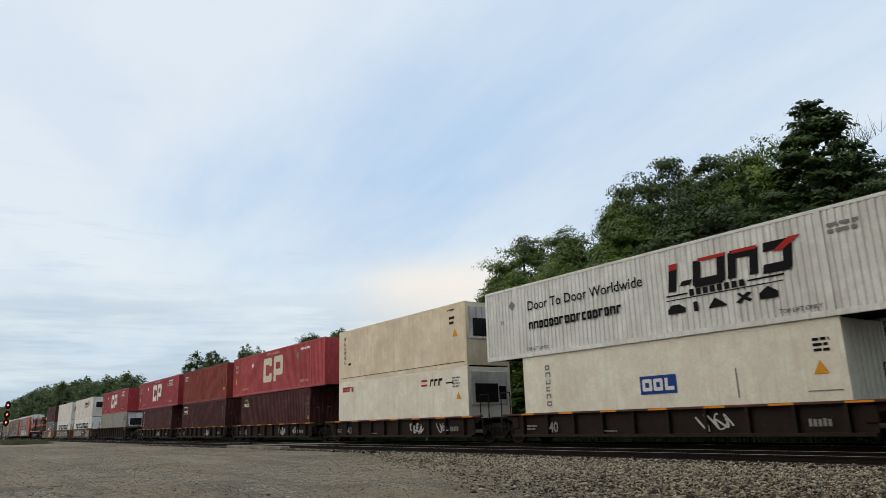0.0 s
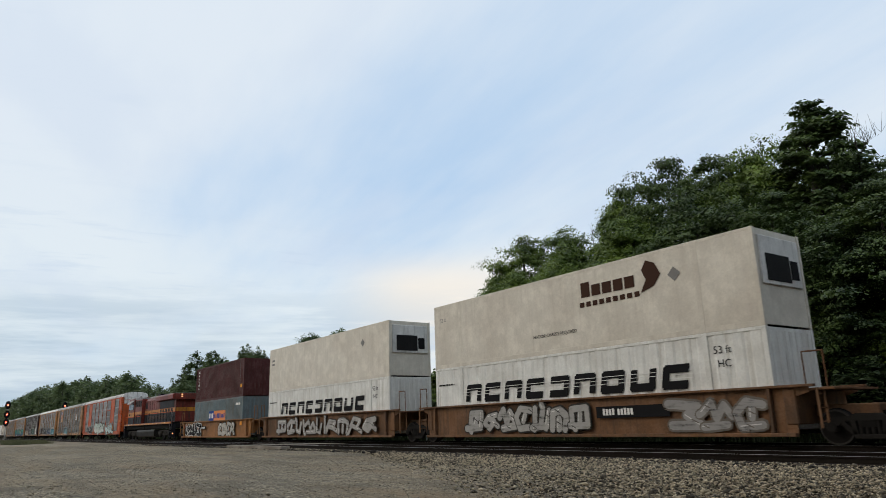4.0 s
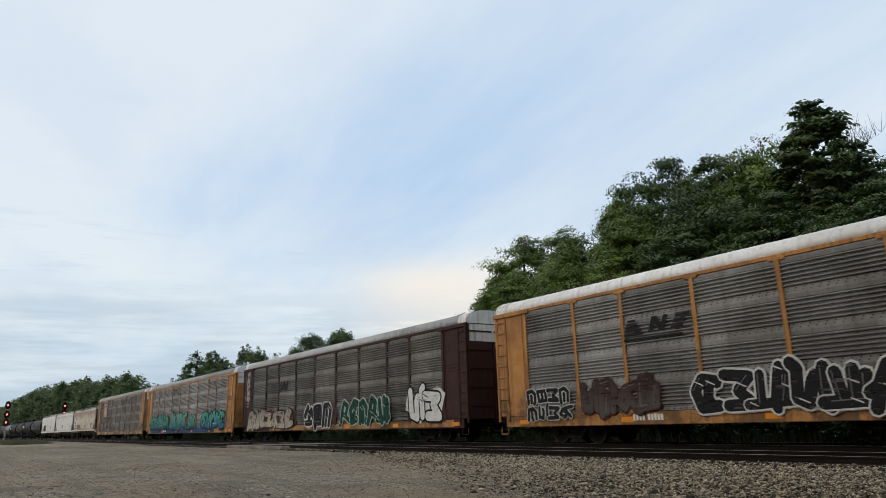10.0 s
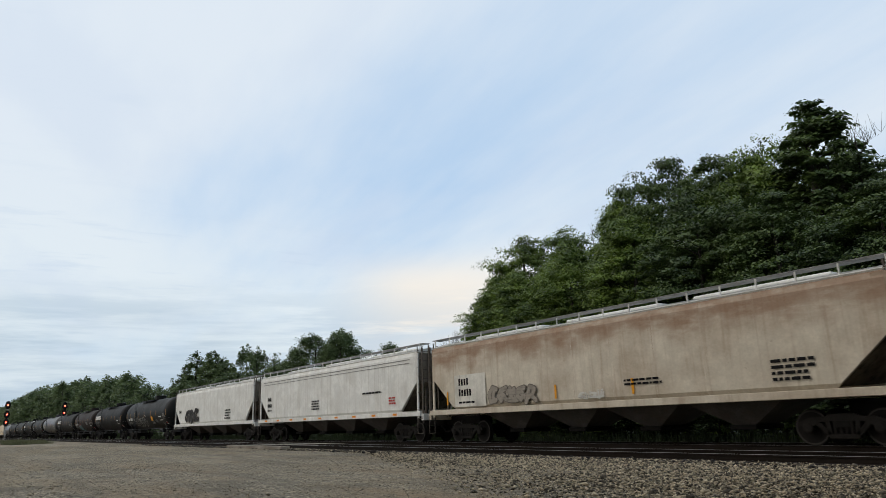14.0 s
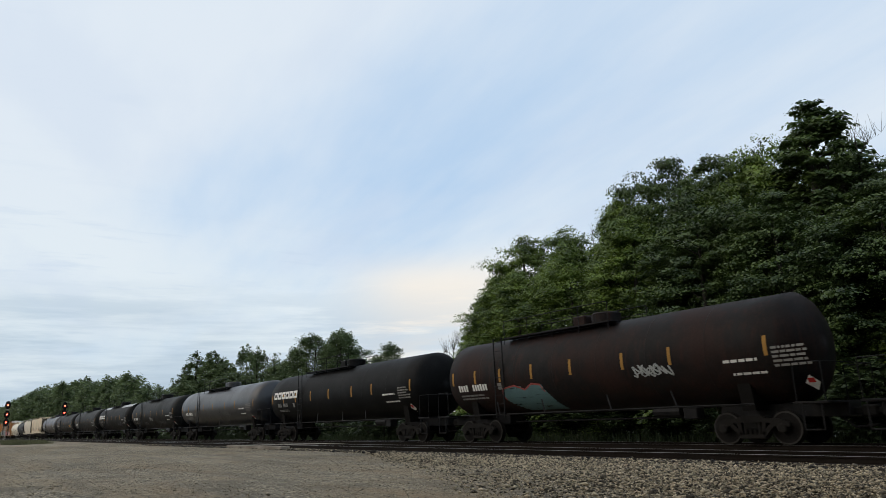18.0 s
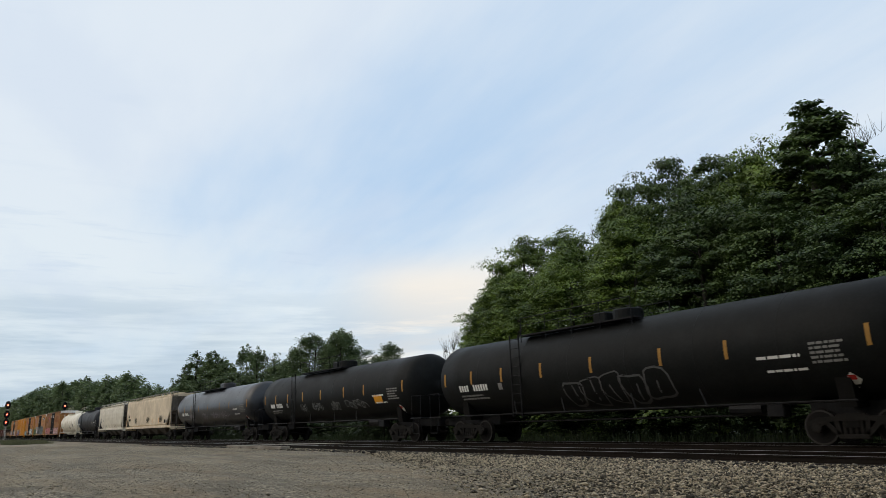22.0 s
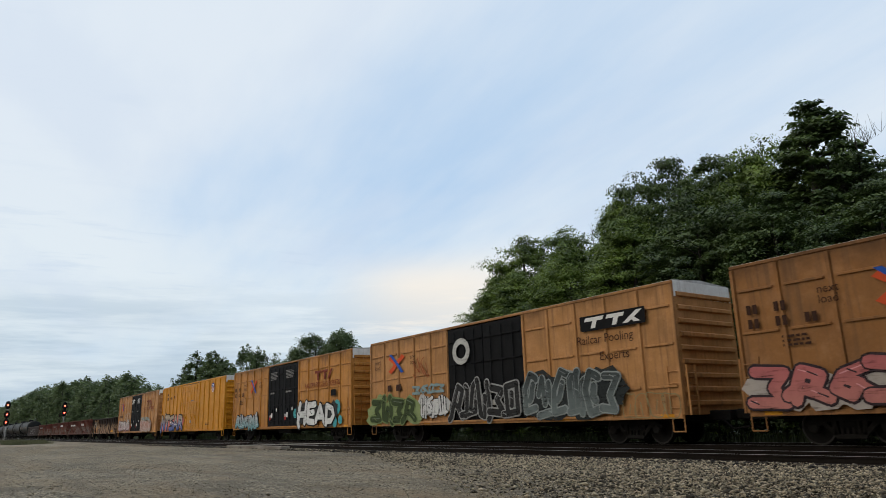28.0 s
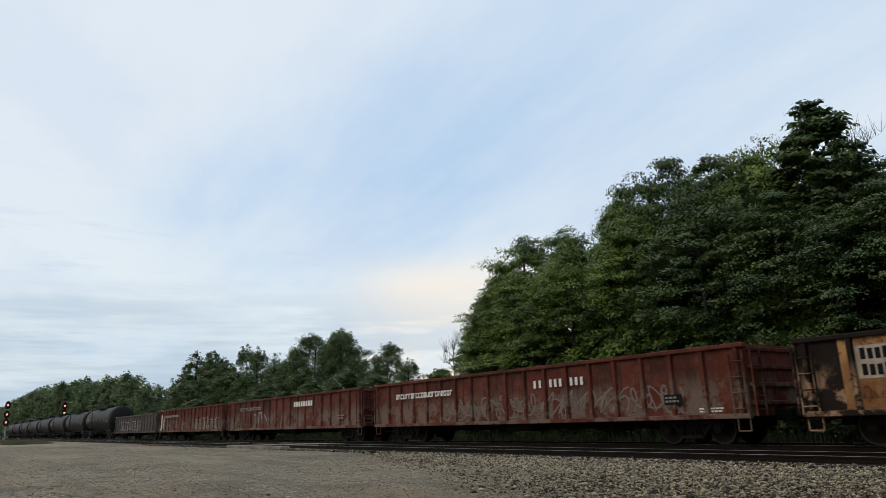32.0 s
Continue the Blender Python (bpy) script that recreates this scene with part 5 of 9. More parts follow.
    for e in (-1, 1):
        x0, x1 = sorted((e * (h - 0.62), e * (h - 0.02)))
        cap = cap_mat or (paint("white_end_cap", (0.70, 0.69, 0.66), 0.5, (0.25, 0.2, 0.16), 0.2, 0.5) if end_white else door_mat)
        part("roof_end_cap", Geo().prism([(y2 * 1.01, z2 + 0.02) for y2, z2 in arch], "x", x0, x1), cap, a)
        x0, x1 = sorted((e * (h - 0.03), e * (h - 0.12)))
        for ey in (-0.72, 0.72):
            d = part("end_door", Geo().box(x0, x1, ey - 0.70, ey + 0.70, bot - 0.05, eave, 0.03), door_mat, a)
            for k in range(5):
                z = bot + 0.5 + k * 0.8
                part("door_rib", Geo().box(*sorted((e * (h - 0.03), e * (h + 0.01))), ey - 0.66, ey + 0.66, z, z + 0.06), door_mat, d)
        if e > 0 and end_white:
            part("end_sign", Geo().box(h - 0.025, h - 0.015, -1.3, 1.3, eave - 0.75, eave), cap, a)
    part("underframe", Geo().box(-h + 0.3, h - 0.3, -0.4, 0.4, 0.62, 0.98).box(-h + 0.2, h - 0.2, -1.38, 1.38, 0.95, 1.02), STEEL_DARK, a)
    for k in range(5):
        x = -8 + 4 * k
        part("cross_bearer", Geo().box(x - 0.08, x + 0.08, -1.4, 1.4, 0.66, 0.96), STEEL_DARK, a)
    for e in (-1, 1):
        truck(a, e * (h - 3.6))
        st = Geo()
        st.pipe([(e * (h - 0.5), -1.48, 0.64), (e * (h - 0.5), -1.5, 0.36), (e * (h - 0.1), -1.5, 0.36), (e * (h - 0.1), -1.48, 0.64)], 0.02)
        part("step", st, frame_mat, a)
    couplers(a, -h - 0.35, h + 0.35)
    return a


GALV = paint("weathered_galvanised_sheet", (0.27, 0.265, 0.26), 0.42, (0.12, 0.112, 0.102), 0.45, 0.35, 0.0, 0.1, vary=0.22, spec=0.5)
GALV_LIGHT = paint("clean_galvanised_sheet", (0.34, 0.35, 0.36), 0.45, (0.14, 0.135, 0.13), 0.35, 0.35, 0.0, 0.1, vary=0.2, spec=0.5)
GALV_BROWN = paint("dusty_galvanised_sheet", (0.165, 0.153, 0.137), 0.45, (0.07, 0.06, 0.051), 0.5, 0.45, 0.0, 0.1, vary=0.25, grime=0.7, dust=(0.05, 0.04, 0.033), spec=0.45)
# the darkness inside punched holes, put into a colour
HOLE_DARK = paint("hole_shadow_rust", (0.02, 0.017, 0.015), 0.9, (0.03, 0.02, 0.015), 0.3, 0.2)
ROOF_ALU = paint("pale_roof_sheet", (0.56, 0.55, 0.54), 0.45, (0.28, 0.25, 0.22), 0.35, 0.4, 0.2, 0.05)
ROOF_WHITE = paint("white_roof_sheet", (0.74, 0.73, 0.71), 0.5, (0.4, 0.37, 0.33), 0.25, 0.3, 0.0, 0.04)
ROOF_MID = paint("dull_roof_sheet", (0.40, 0.395, 0.385), 0.5, (0.2, 0.185, 0.165), 0.35, 0.4, 0.1, 0.05)
ROOF_GREY = paint("grey_roof_sheet", (0.30, 0.30, 0.30), 0.5, (0.18, 0.165, 0.15), 0.35, 0.4, 0.1, 0.05)
LOUVRES = {}
RACK_POSTS = (-11.9, -9.3, -7.1, -4.3, -1.55, 1.25, 4.0, 6.95, 9.1, 11.9)


def louvre_panel(width, z0, z1, material):
    key = (round(width, 3), material.name)
    if key not in LOUVRES:
        g = Geo()
        groups, line = 4, []
        hgt = (z1 - z0) / groups
        for q in range(groups):
            b = z0 + q * hgt
            line += [(0.02, b), (0.02, b + 0.16)]
            n = 6
            p = (hgt - 0.30) / n
            for k in range(n):
                c = b + 0.17 + k * p
                line += [(0.045, c), (-0.045, c + 0.24 * p), (-0.045, c + 0.46 * p), (0.045, c + 0.70 * p)]
            line += [(0.02, b + hgt - 0.15), (0.0, b + hgt - 0.03), (0.0, b + hgt)]
        g.sheet([(y, z) for y, z in line], "x", -width / 2, width / 2)
        LOUVRES[key] = g.mesh("louvre_panel", material)
    return LOUVRES[key]


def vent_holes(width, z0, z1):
    """Two rows of dark solid dots in each flat band of a louvred panel, coloured like shaded holes."""
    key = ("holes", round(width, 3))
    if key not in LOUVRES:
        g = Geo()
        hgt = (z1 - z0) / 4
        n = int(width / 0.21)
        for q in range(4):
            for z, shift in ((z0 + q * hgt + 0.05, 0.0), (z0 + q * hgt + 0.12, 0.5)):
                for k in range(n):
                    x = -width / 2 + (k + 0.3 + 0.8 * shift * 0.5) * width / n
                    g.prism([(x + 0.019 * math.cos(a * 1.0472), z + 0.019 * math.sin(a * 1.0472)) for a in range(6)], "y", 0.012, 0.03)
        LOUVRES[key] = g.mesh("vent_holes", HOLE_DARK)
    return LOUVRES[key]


# ---------------------------------------------------------------- covered hoppers
GRIMY_STEEL = paint("grimy_ladder_steel", (0.12, 0.105, 0.09), 0.7, (0.05, 0.04, 0.032), 0.5, 0.4)
# hopper end colour holds both grime and the shade between the cars
END_GRIME_SHADE = paint("grimy_shaded_end_sheet", (0.17, 0.145, 0.115), 0.7, (0.035, 0.028, 0.022), 0.7, 0.6)


def hopper(s, L, paint_mat, label, eave=4.2, round_side=False, bays=4, roof_mat=None, cutout=True):
    hp = thing("covered_hopper", label, "rail car", "covered hoppers")
    rides(hp, s + L / 2)
    h = L / 2
    sill = 1.42
    end = 1.55        # overhang of the roof beyond the slope sheets
    roof_mat = roof_mat or paint_mat
    if round_side:
        prof = [(-1.28, sill), (-1.44, sill + 0.45), (-1.54, sill + 1.35), (-1.55, eave - 1.0), (-1.5, eave - 0.35), (-1.36, eave)]
    else:
        prof = [(-1.40, sill), (-1.50, sill + 0.12), (-1.52, sill + 1.35), (-1.53, eave - 0.2), (-1.46, eave)]
    ring = prof + [(-y, z) for y, z in reversed(prof)]
    # body with slope-sheet ends: full length at the top, shorter at the sill
    g, n = Geo(), len(ring)
    for e in (-1, 1):
        vs = []
        for y, z in ring:
            u = min(1.0, max(0.0, (z - sill) / 1.35))
            vs.append((e * (h - 0.55 - end * (1 - u)), y, z))
        g.add(vs, [tuple(range(n)) if e < 0 else tuple(range(n - 1, -1, -1))])
    g.f += [(i, i + 1, n + i + 1, n + i) for i in range(n - 1)]
    part("body", g, paint_mat, hp)
    # side plates at the ends, with the triangular openings below the slope sheets
    for side in (-1, 1):
        y0, y1 = sorted((side * 1.47, side * 1.51))
        for e in (-1, 1):
            top = sill + 1.45
            if cutout:
                part("end_gusset", Geo().prism([(e * (h - 0.62), top), (e * (h - 0.55), eave - 0.05), (e * (h - 0.85), eave - 0.05), (e * (h - 1.0), top)], "y", y0, y1), paint_mat, hp)
                part("end_post", Geo().box(*sorted((e * (h - 0.45), e * (h - 0.58))), y0, y1 + 0.02, 1.1, eave - 0.05, 0.01), paint_mat, hp)
            part("side_sill", Geo().box(-h + 0.25, h - 0.25, *sorted((side * 1.40, side * 1.56)), sill - 0.22, sill, 0.012), paint_mat, hp) if e > 0 else None
            part("stub_sill", Geo().box(*sorted((e * (h - 0.1), e * (h - 2.4))), -0.35, 0.35, 0.75, 1.15, 0.02), STEEL_DARK, hp) if side > 0 else None
    rf = Geo()
    rf.prism([(-1.46, eave - 0.02), (-1.5, eave + 0.03), (-0.9, eave + 0.2), (0, eave + 0.27), (0.9, eave + 0.2), (1.5, eave + 0.03), (1.46, eave - 0.02)], "x", -h + 0.5, h - 0.5)
    part("roof", rf, roof_mat, hp)
    for side in (-1, 1):
        wk = part("running_board", Geo().box(-h + 0.3, h - 0.3, *sorted((side * 0.85, side * 1.35)), eave + 0.375, eave + 0.405, 0.006), GALV, hp, "grey grated roof walk")
        bracket = Geo().box(-0.018, 0.018, *sorted((side * 1.3, side * 1.34)), eave + 0.02, eave + 0.376).mesh("roof_bracket", roof_mat)
        for k in range(18):
            part("roof_bracket", bracket, None, wk, at=(-h + 0.5 + k * (L - 1.0) / 17, 0, 0))
    for k in range(3):
        x = (k - 1) * L * 0.28
        part("hatch", Geo().box(x - 2.2, x + 2.2, -0.33, 0.33, eave + 0.22, eave + 0.4, 0.04), roof_mat, hp)
    seams = Geo()
    for k in range(1, 9):
        x = -h + 2.2 + k * (L - 4.4) / 9
        seams.sheet([(y - 0.006 if y < 0 else y, z) for y, z in prof], "x", x - 0.012, x + 0.012)
    tagged(part("seam", seams, paint_mat, hp), kind="stuff")
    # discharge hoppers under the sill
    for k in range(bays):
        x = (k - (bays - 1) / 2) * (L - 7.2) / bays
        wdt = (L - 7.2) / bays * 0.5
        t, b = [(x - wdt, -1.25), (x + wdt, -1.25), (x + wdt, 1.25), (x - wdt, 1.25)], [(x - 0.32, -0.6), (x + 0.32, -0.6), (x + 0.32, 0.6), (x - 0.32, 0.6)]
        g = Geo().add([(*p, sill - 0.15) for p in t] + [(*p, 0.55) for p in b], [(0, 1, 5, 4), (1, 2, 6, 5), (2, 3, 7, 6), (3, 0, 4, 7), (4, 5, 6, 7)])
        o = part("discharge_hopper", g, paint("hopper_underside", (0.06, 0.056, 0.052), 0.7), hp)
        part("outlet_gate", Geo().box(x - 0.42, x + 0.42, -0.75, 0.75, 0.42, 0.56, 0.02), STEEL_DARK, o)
    for e in (-1, 1):
        ladder(hp, -1.50, *sorted((e * (h - 0.12), e * (h - 0.52))), 0.9, eave + 0.25, GRIMY_STEEL, 9, r=0.013)
        ladder(hp, e * (h - 0.15), -1.45, -1.0, 1.0, eave + 0.2, GRIMY_STEEL, 8, "y", 0.013)
        part("slope_brace", Geo().box(*sorted((e * (h - 0.7), e * (h - 0.82))), -0.9, -0.8, 1.1, 3.0).box(*sorted((e * (h - 0.7), e * (h - 0.82))), 0.8, 0.9, 1.1, 3.0), GRIMY_STEEL, hp)
        part("end_sill", Geo().box(*sorted((e * (h - 0.05), e * (h - 0.25))), -1.5, 1.5, 1.0, 1.3, 0.02), paint_mat, hp)
        part("step", Geo().pipe([(e * (h - 0.55), -1.5, 1.2), (e * (h - 0.55), -1.5, 0.42), (e * (h - 0.12), -1.5, 0.42), (e * (h - 0.12), -1.5, 1.2)], 0.015), GRIMY_STEEL, hp)
        part("crossover_platform", Geo().box(*sorted((e * (h - 0.05), e * (h - 0.55))), -0.95, 0.95, 1.3, 1.34), STEEL_DARK, hp)
        xa, xb = e * (h - 0.55 - end + 0.012), e * (h - 0.538)
        slope = Geo().add([(xa, -1.34, sill + 0.03), (xa, 1.34, sill + 0.03), (xb, 1.46, sill + 1.35), (xb, -1.46, sill + 1.35)], [(0, 1, 2, 3)])
        slope.add([(xb, -1.46, sill + 1.36), (xb, 1.46, sill + 1.36), (xb, 1.36, eave - 0.05), (xb, -1.36, eave - 0.05)], [(0, 1, 2, 3)])
        part("slope_sheet", slope, END_GRIME_SHADE, hp, "sloping end sheet darkened with grime and painted shade")
        truck(hp, e * (h - 2.3))
    couplers(hp, -h - 0.1, h + 0.1)
    return hp


# ---------------------------------------------------------------- tank cars
TANK_Z, TANK_R = 2.70, 1.55
TANK_STRIP = plain("dull_yellow_strip", (0.33, 0.18, 0.05), 0.6)
STRIP_PLACES = (0.017, 0.12, 0.227, 0.352, 0.489, 0.648, 0.773, 0.983)


def tank_face(z):
    d = TANK_R ** 2 - (z - TANK_Z) ** 2
    return -math.sqrt(max(0.02, d))


def tank_car(s, pitch, shell_mat, label, r=TANK_R, rails=True, dash=TANK_STRIP, dashes=8, patch=None, ladder_x=-4.1, gear=None, tall_rail=False):
    """A tank car: its shell's rear weld stands at s, and the next car follows after the pitch."""
    L = pitch - 3.0
    t = thing("tank_car", label, "rail car", "tank cars")
    rides(t, s + L / 2)
    h = L / 2
    gear = gear or BLACK
    prof = [(-h - 0.62, 0.0), (-h - 0.6, 0.3), (-h - 0.53, 0.7), (-h - 0.38, 1.1), (-h - 0.2, 1.38), (-h, r)]
    k = 14
    prof += [(-h + L * i / k, r) for i in range(1, k)] + [(-a, b) for a, b in reversed(prof)]
    part("tank", Geo().lathe(prof, "x", (0, 0, TANK_Z), 40), shell_mat, t, smooth=True)
    band = Geo().lathe([(-0.03, r - 0.01), (-0.02, r + 0.002), (0.02, r + 0.002), (0.03, r - 0.01)], "x", (0, 0, TANK_Z), 40).mesh("weld_band", shell_mat, True)
    for i in range(1, 7):
        part("weld_band", band, None, t, at=(-h + i * L / 7, 0, 0))
    # jacket over the middle, manway and fittings housing
    part("manway", Geo().lathe([(-0.15, 0.55), (0.35, 0.55), (0.4, 0.5), (0.42, 0.0)], "z", (0.4, 0, TANK_Z + r), 20), shell_mat, t)
    part("fittings_box", Geo().box(-1.0, -0.35, -0.35, 0.35, TANK_Z + r - 0.1, TANK_Z + r + 0.42, 0.05), shell_mat, t)
    pl = Geo().box(-4.3, 1.5, -1.05, -0.55, TANK_Z + r - 0.1, TANK_Z + r - 0.05).box(-4.3, 1.5, 0.55, 1.05, TANK_Z + r - 0.1, TANK_Z + r - 0.05)
    part("platform", pl, gear, t, "grated walkway beside the manway")
    top = TANK_Z + r + (1.0 if tall_rail else 0.62)
    for y in (-1.08, 1.08):
        g = Geo()
        g.pipe([(-4.2, y, TANK_Z + r - 0.35), (-4.2, y, top), (1.4, y, top), (1.4, y, TANK_Z + r - 0.35)], 0.016)
        for x in (-2.8, -1.4, 0.0):
            g.rod((x, y, TANK_Z + r - 0.35), (x, y, top), 0.015)
        g.rod((-4.2, y, top - 0.3), (1.4, y, top - 0.3), 0.012)
        part("platform_railing", g, gear, t, "thin steel safety railing")
    ladder(t, -1.60, ladder_x - 0.25, ladder_x + 0.25, 1.0, TANK_Z + r - 0.1, gear, 9, r=0.013)
    # running rail along the side, bolsters and stub sills
    part("side_rail", Geo().pipe([(-h + 0.8, -1.52, 1.12), (h - 0.8, -1.52, 1.12)], 0.028).pipe([(-h + 0.8, 1.52, 1.12), (h - 0.8, 1.52, 1.12)], 0.028), gear, t)
    for e in (-1, 1):
        part("saddle", Geo().prism([(-1.2, 1.8), (-0.9, 1.45), (0.9, 1.45), (1.2, 1.8), (1.05, 0.95), (-1.05, 0.95)], "x", *sorted((e * (h - 1.05), e * (h - 1.45)))), gear if gear is not BLACK else STEEL_DARK, t)
        part("stub_sill", Geo().box(*sorted((e * (h + 1.15), e * (h - 2.6))), -0.38, 0.38, 0.72, 1.12, 0.03), gear, t)
        part("end_platform", Geo().box(*sorted((e * (h + 0.25), e * (h + 1.15))), -1.45, 1.45, 1.08, 1.14, 0.01), gear, t)
        g = Geo()
        for y in (-1.42, 1.42):
            g.pipe([(e * (h + 1.1), y, 1.1), (e * (h + 1.1), y, 2.15), (e * (h + 0.35), y, 2.15), (e * (h + 0.35), y, 1.1)], 0.015)
        g.rod((e * (h + 1.1), -1.42, 2.15), (e * (h + 1.1), 1.42, 2.15), 0.015)
        part("end_railing", g, gear, t)
        part("step", Geo().pipe([(e * (h + 0.5), -1.45, 1.1), (e * (h + 0.5), -1.47, 0.42), (e * (h + 1.0), -1.47, 0.42), (e * (h + 1.0), -1.45, 1.1)], 0.022), gear, t)
        truck(t, e * (h - 1.25))
    part("brake_gear", Geo().lathe([(-0.5, 0.18), (0.5, 0.18)], "x", (h - 4.2, -0.75, 1.0), 10).box(h - 3.5, h - 3.0, -1.0, -0.6, 0.75, 1.1, 0.03).rod((-h + 3, -0.4, 0.82), (h - 3, -0.4, 0.82), 0.03), gear, t)
    couplers(t, -h - 1.25, h + 1.25)
    for e in (-1, 1):
        for q in (1.6, 4.2):
            part("sill_strut", Geo().rod((e * q, -1.52, 1.12), (e * q - 0.3, -1.36, 1.62), 0.025), gear, t)
    if dash:
        rects = [(-h + u * L - 0.058, -h + u * L + 0.058, 2.40, 2.95) for u in STRIP_PLACES[:dashes]]
        for rect in rects:
            marks("reflector", t, [rect], tank_face, dash, "upright orange-yellow reflective strip")
    return t


# ---------------------------------------------------------------- box cars
LATCH_STEEL = paint("pale_latch_steel", (0.42, 0.41, 0.39), 0.5, (0.2, 0.16, 0.12), 0.4, 0.3)


def boxcar(s, material, label, L=19.0, door_mat=None, door_x=(-2.55, 2.45), end_top=True, ribs_h=True, roof_mat=None, posts=14):
    b = thing("boxcar", label, "rail car", "boxcars")
    rides(b, s + L / 2)
    h, bot, top, y = L / 2, 0.78, 5.02, 1.55
    d0, d1 = door_x
    for side in (-1, 1):
        y0, y1 = sorted((side * y, side * (y - 0.05)))
        for x0, x1 in ((-h, d0), (d1, h)):
            wall = part("side_wall", Geo().box(x0, x1, y0, y1, bot + 0.1, top - 0.08, 0.006), material, b)
            n = max(2, round((x1 - x0) / (L / posts)))
            for k in range(n + 1):
                x = min(max(x0 + k * (x1 - x0) / n, x0 + 0.06), x1 - 0.06)
                c, d = sorted((side * (y - 0.002), side * (y + 0.065)))
                part("side_post", Geo().prism([(x - 0.07, c if side > 0 else d), (x + 0.07, c if side > 0 else d), (x + 0.045, d if side > 0 else c), (x - 0.045, d if side > 0 else c)], "z", bot + 0.12, top - 0.12), material, wall)
            if ribs_h:
                for z in (1.75, 3.05, 4.25):
                    for k in range(n):
                        a = x0 + (k + 0.12) * (x1 - x0) / n
                        c = x0 + (k + 0.88) * (x1 - x0) / n
                        part("cross_rib", Geo().box(a, c, *sorted((side * y, side * (y + 0.05))), z - 0.035, z + 0.035, 0.008), material, wall)
        dm = door_mat or material
        for k in range(2):
            x0, x1 = d0 + k * (d1 - d0) / 2, d0 + (k + 1) * (d1 - d0) / 2
            door = part("plug_door", Geo().box(x0 + 0.02, x1 - 0.02, *sorted((side * (y + 0.02), side * (y - 0.05))), bot + 0.15, top - 0.15, 0.012), dm, b)
            for z in (bot + 0.5, bot + 1.5, bot + 2.5, bot + 3.5):
                part("door_rib", Geo().box(x0 + 0.1, x1 - 0.1, *sorted((side * (y + 0.02), side * (y + 0.075))), z, z + 0.06, 0.006), dm, door)
            for f in (0.3, 0.62):
                x = x0 + (x1 - x0) * f
                part("lock_box", Geo().box(x - 0.12, x + 0.12, *sorted((side * (y + 0.02), side * (y + 0.085))), 1.75 + 0.2 * f, 2.0 + 0.2 * f, 0.01), dm, door)
            part("door_latch", Geo().box(x0 + 0.5, x0 + 0.75, *sorted((side * (y + 0.02), side * (y + 0.09))), 1.5, 1.72, 0.01), LATCH_STEEL, door, "pale steel latch plate")
            for f in (0.22, 0.5, 0.78):
                x = x0 + (x1 - x0) * f
                part("lock_rod", Geo().rod((x, side * (y + 0.06), bot + 0.2), (x, side * (y + 0.06), top - 0.3), 0.02), dm, door)
        part("top_chord", Geo().box(-h, h, *sorted((side * (y + 0.03), side * (y - 0.08))), top - 0.10, top, 0.015), material, b)
        part("side_sill", Geo().box(-h + 0.1, h - 0.1, *sorted((side * (y + 0.035), side * (y - 0.08))), bot, bot + 0.14, 0.012), material, b)
        part("door_track", Geo().box(d0 - 3.0, d1 + 3.0, *sorted((side * (y + 0.03), side * (y + 0.10))), bot + 0.09, bot + 0.17, 0.01), material, b)
    for e in (-1, 1):
        x0, x1 = sorted((e * h, e * (h - 0.06)))
        end = part("end_wall", Geo().box(x0, x1, -y + 0.02, y - 0.02, bot + 0.1, top - 0.02, 0.01), material, b)
        for k in range(9):
            z = bot + 0.45 + k * 0.42
            part("end_rib", Geo().prism([(e * (h - 0.01), z - 0.1), (e * (h + 0.07), z - 0.05), (e * (h + 0.07), z + 0.05), (e * (h - 0.01), z + 0.1)][::e], "y", -y + 0.12, y - 0.12), material, end)
        if end_top:
            part("end_sign", Geo().box(*sorted((e * (h - 0.01), e * (h + 0.012))), -y + 0.03, y - 0.03, top - 0.52, top + 0.0), WHITE_END, end, "white painted band along the top of the end")
        ladder(b, -y - 0.05, *sorted((e * (h - 0.1), e * (h - 0.5))), bot + 0.15, bot + 1.6, material, 4)
        ladder(b, e * (h + 0.12), -y + 0.1, -y + 0.5, bot + 0.1, bot + 1.6, material, 4, "y")
        part("step", Geo().pipe([(e * (h - 0.08), -y, bot + 0.1), (e * (h - 0.08), -y, 0.4), (e * (h - 0.5), -y, 0.4), (e * (h - 0.5), -y, bot + 0.1)], 0.022), material, b)
        part("stub_sill", Geo().box(*sorted((e * (h + 0.7), e * (h - 2.6))), -0.35, 0.35, 0.70, 1.0, 0.02), STEEL_DARK, b)
        truck(b, e * (h - 2.4))
    rf = Geo().prism([(-1.5, top - 0.02), (-1.5, top + 0.02), (0, top + 0.12), (1.5, top + 0.02), (1.5, top - 0.02)], "x", -h + 0.02, h - 0.02)
    part("roof", rf, roof_mat or ROOF_ALU, b)
    part("underframe", Geo().box(-h + 0.3, h - 0.3, -0.3, 0.3, 0.62, 0.88).box(-h + 0.1, h - 0.1, -1.5, 1.5, bot + 0.02, bot + 0.1).box(-1.4, 0.6, -1.2, -0.5, 0.5, 0.8, 0.04), STEEL_DARK, b)
    couplers(b, -h - 0.75, h + 0.75)
    return b


WHITE_END = paint("white_end_band", (0.74, 0.73, 0.70), 0.5, (0.3, 0.25, 0.2), 0.2, 0.3)


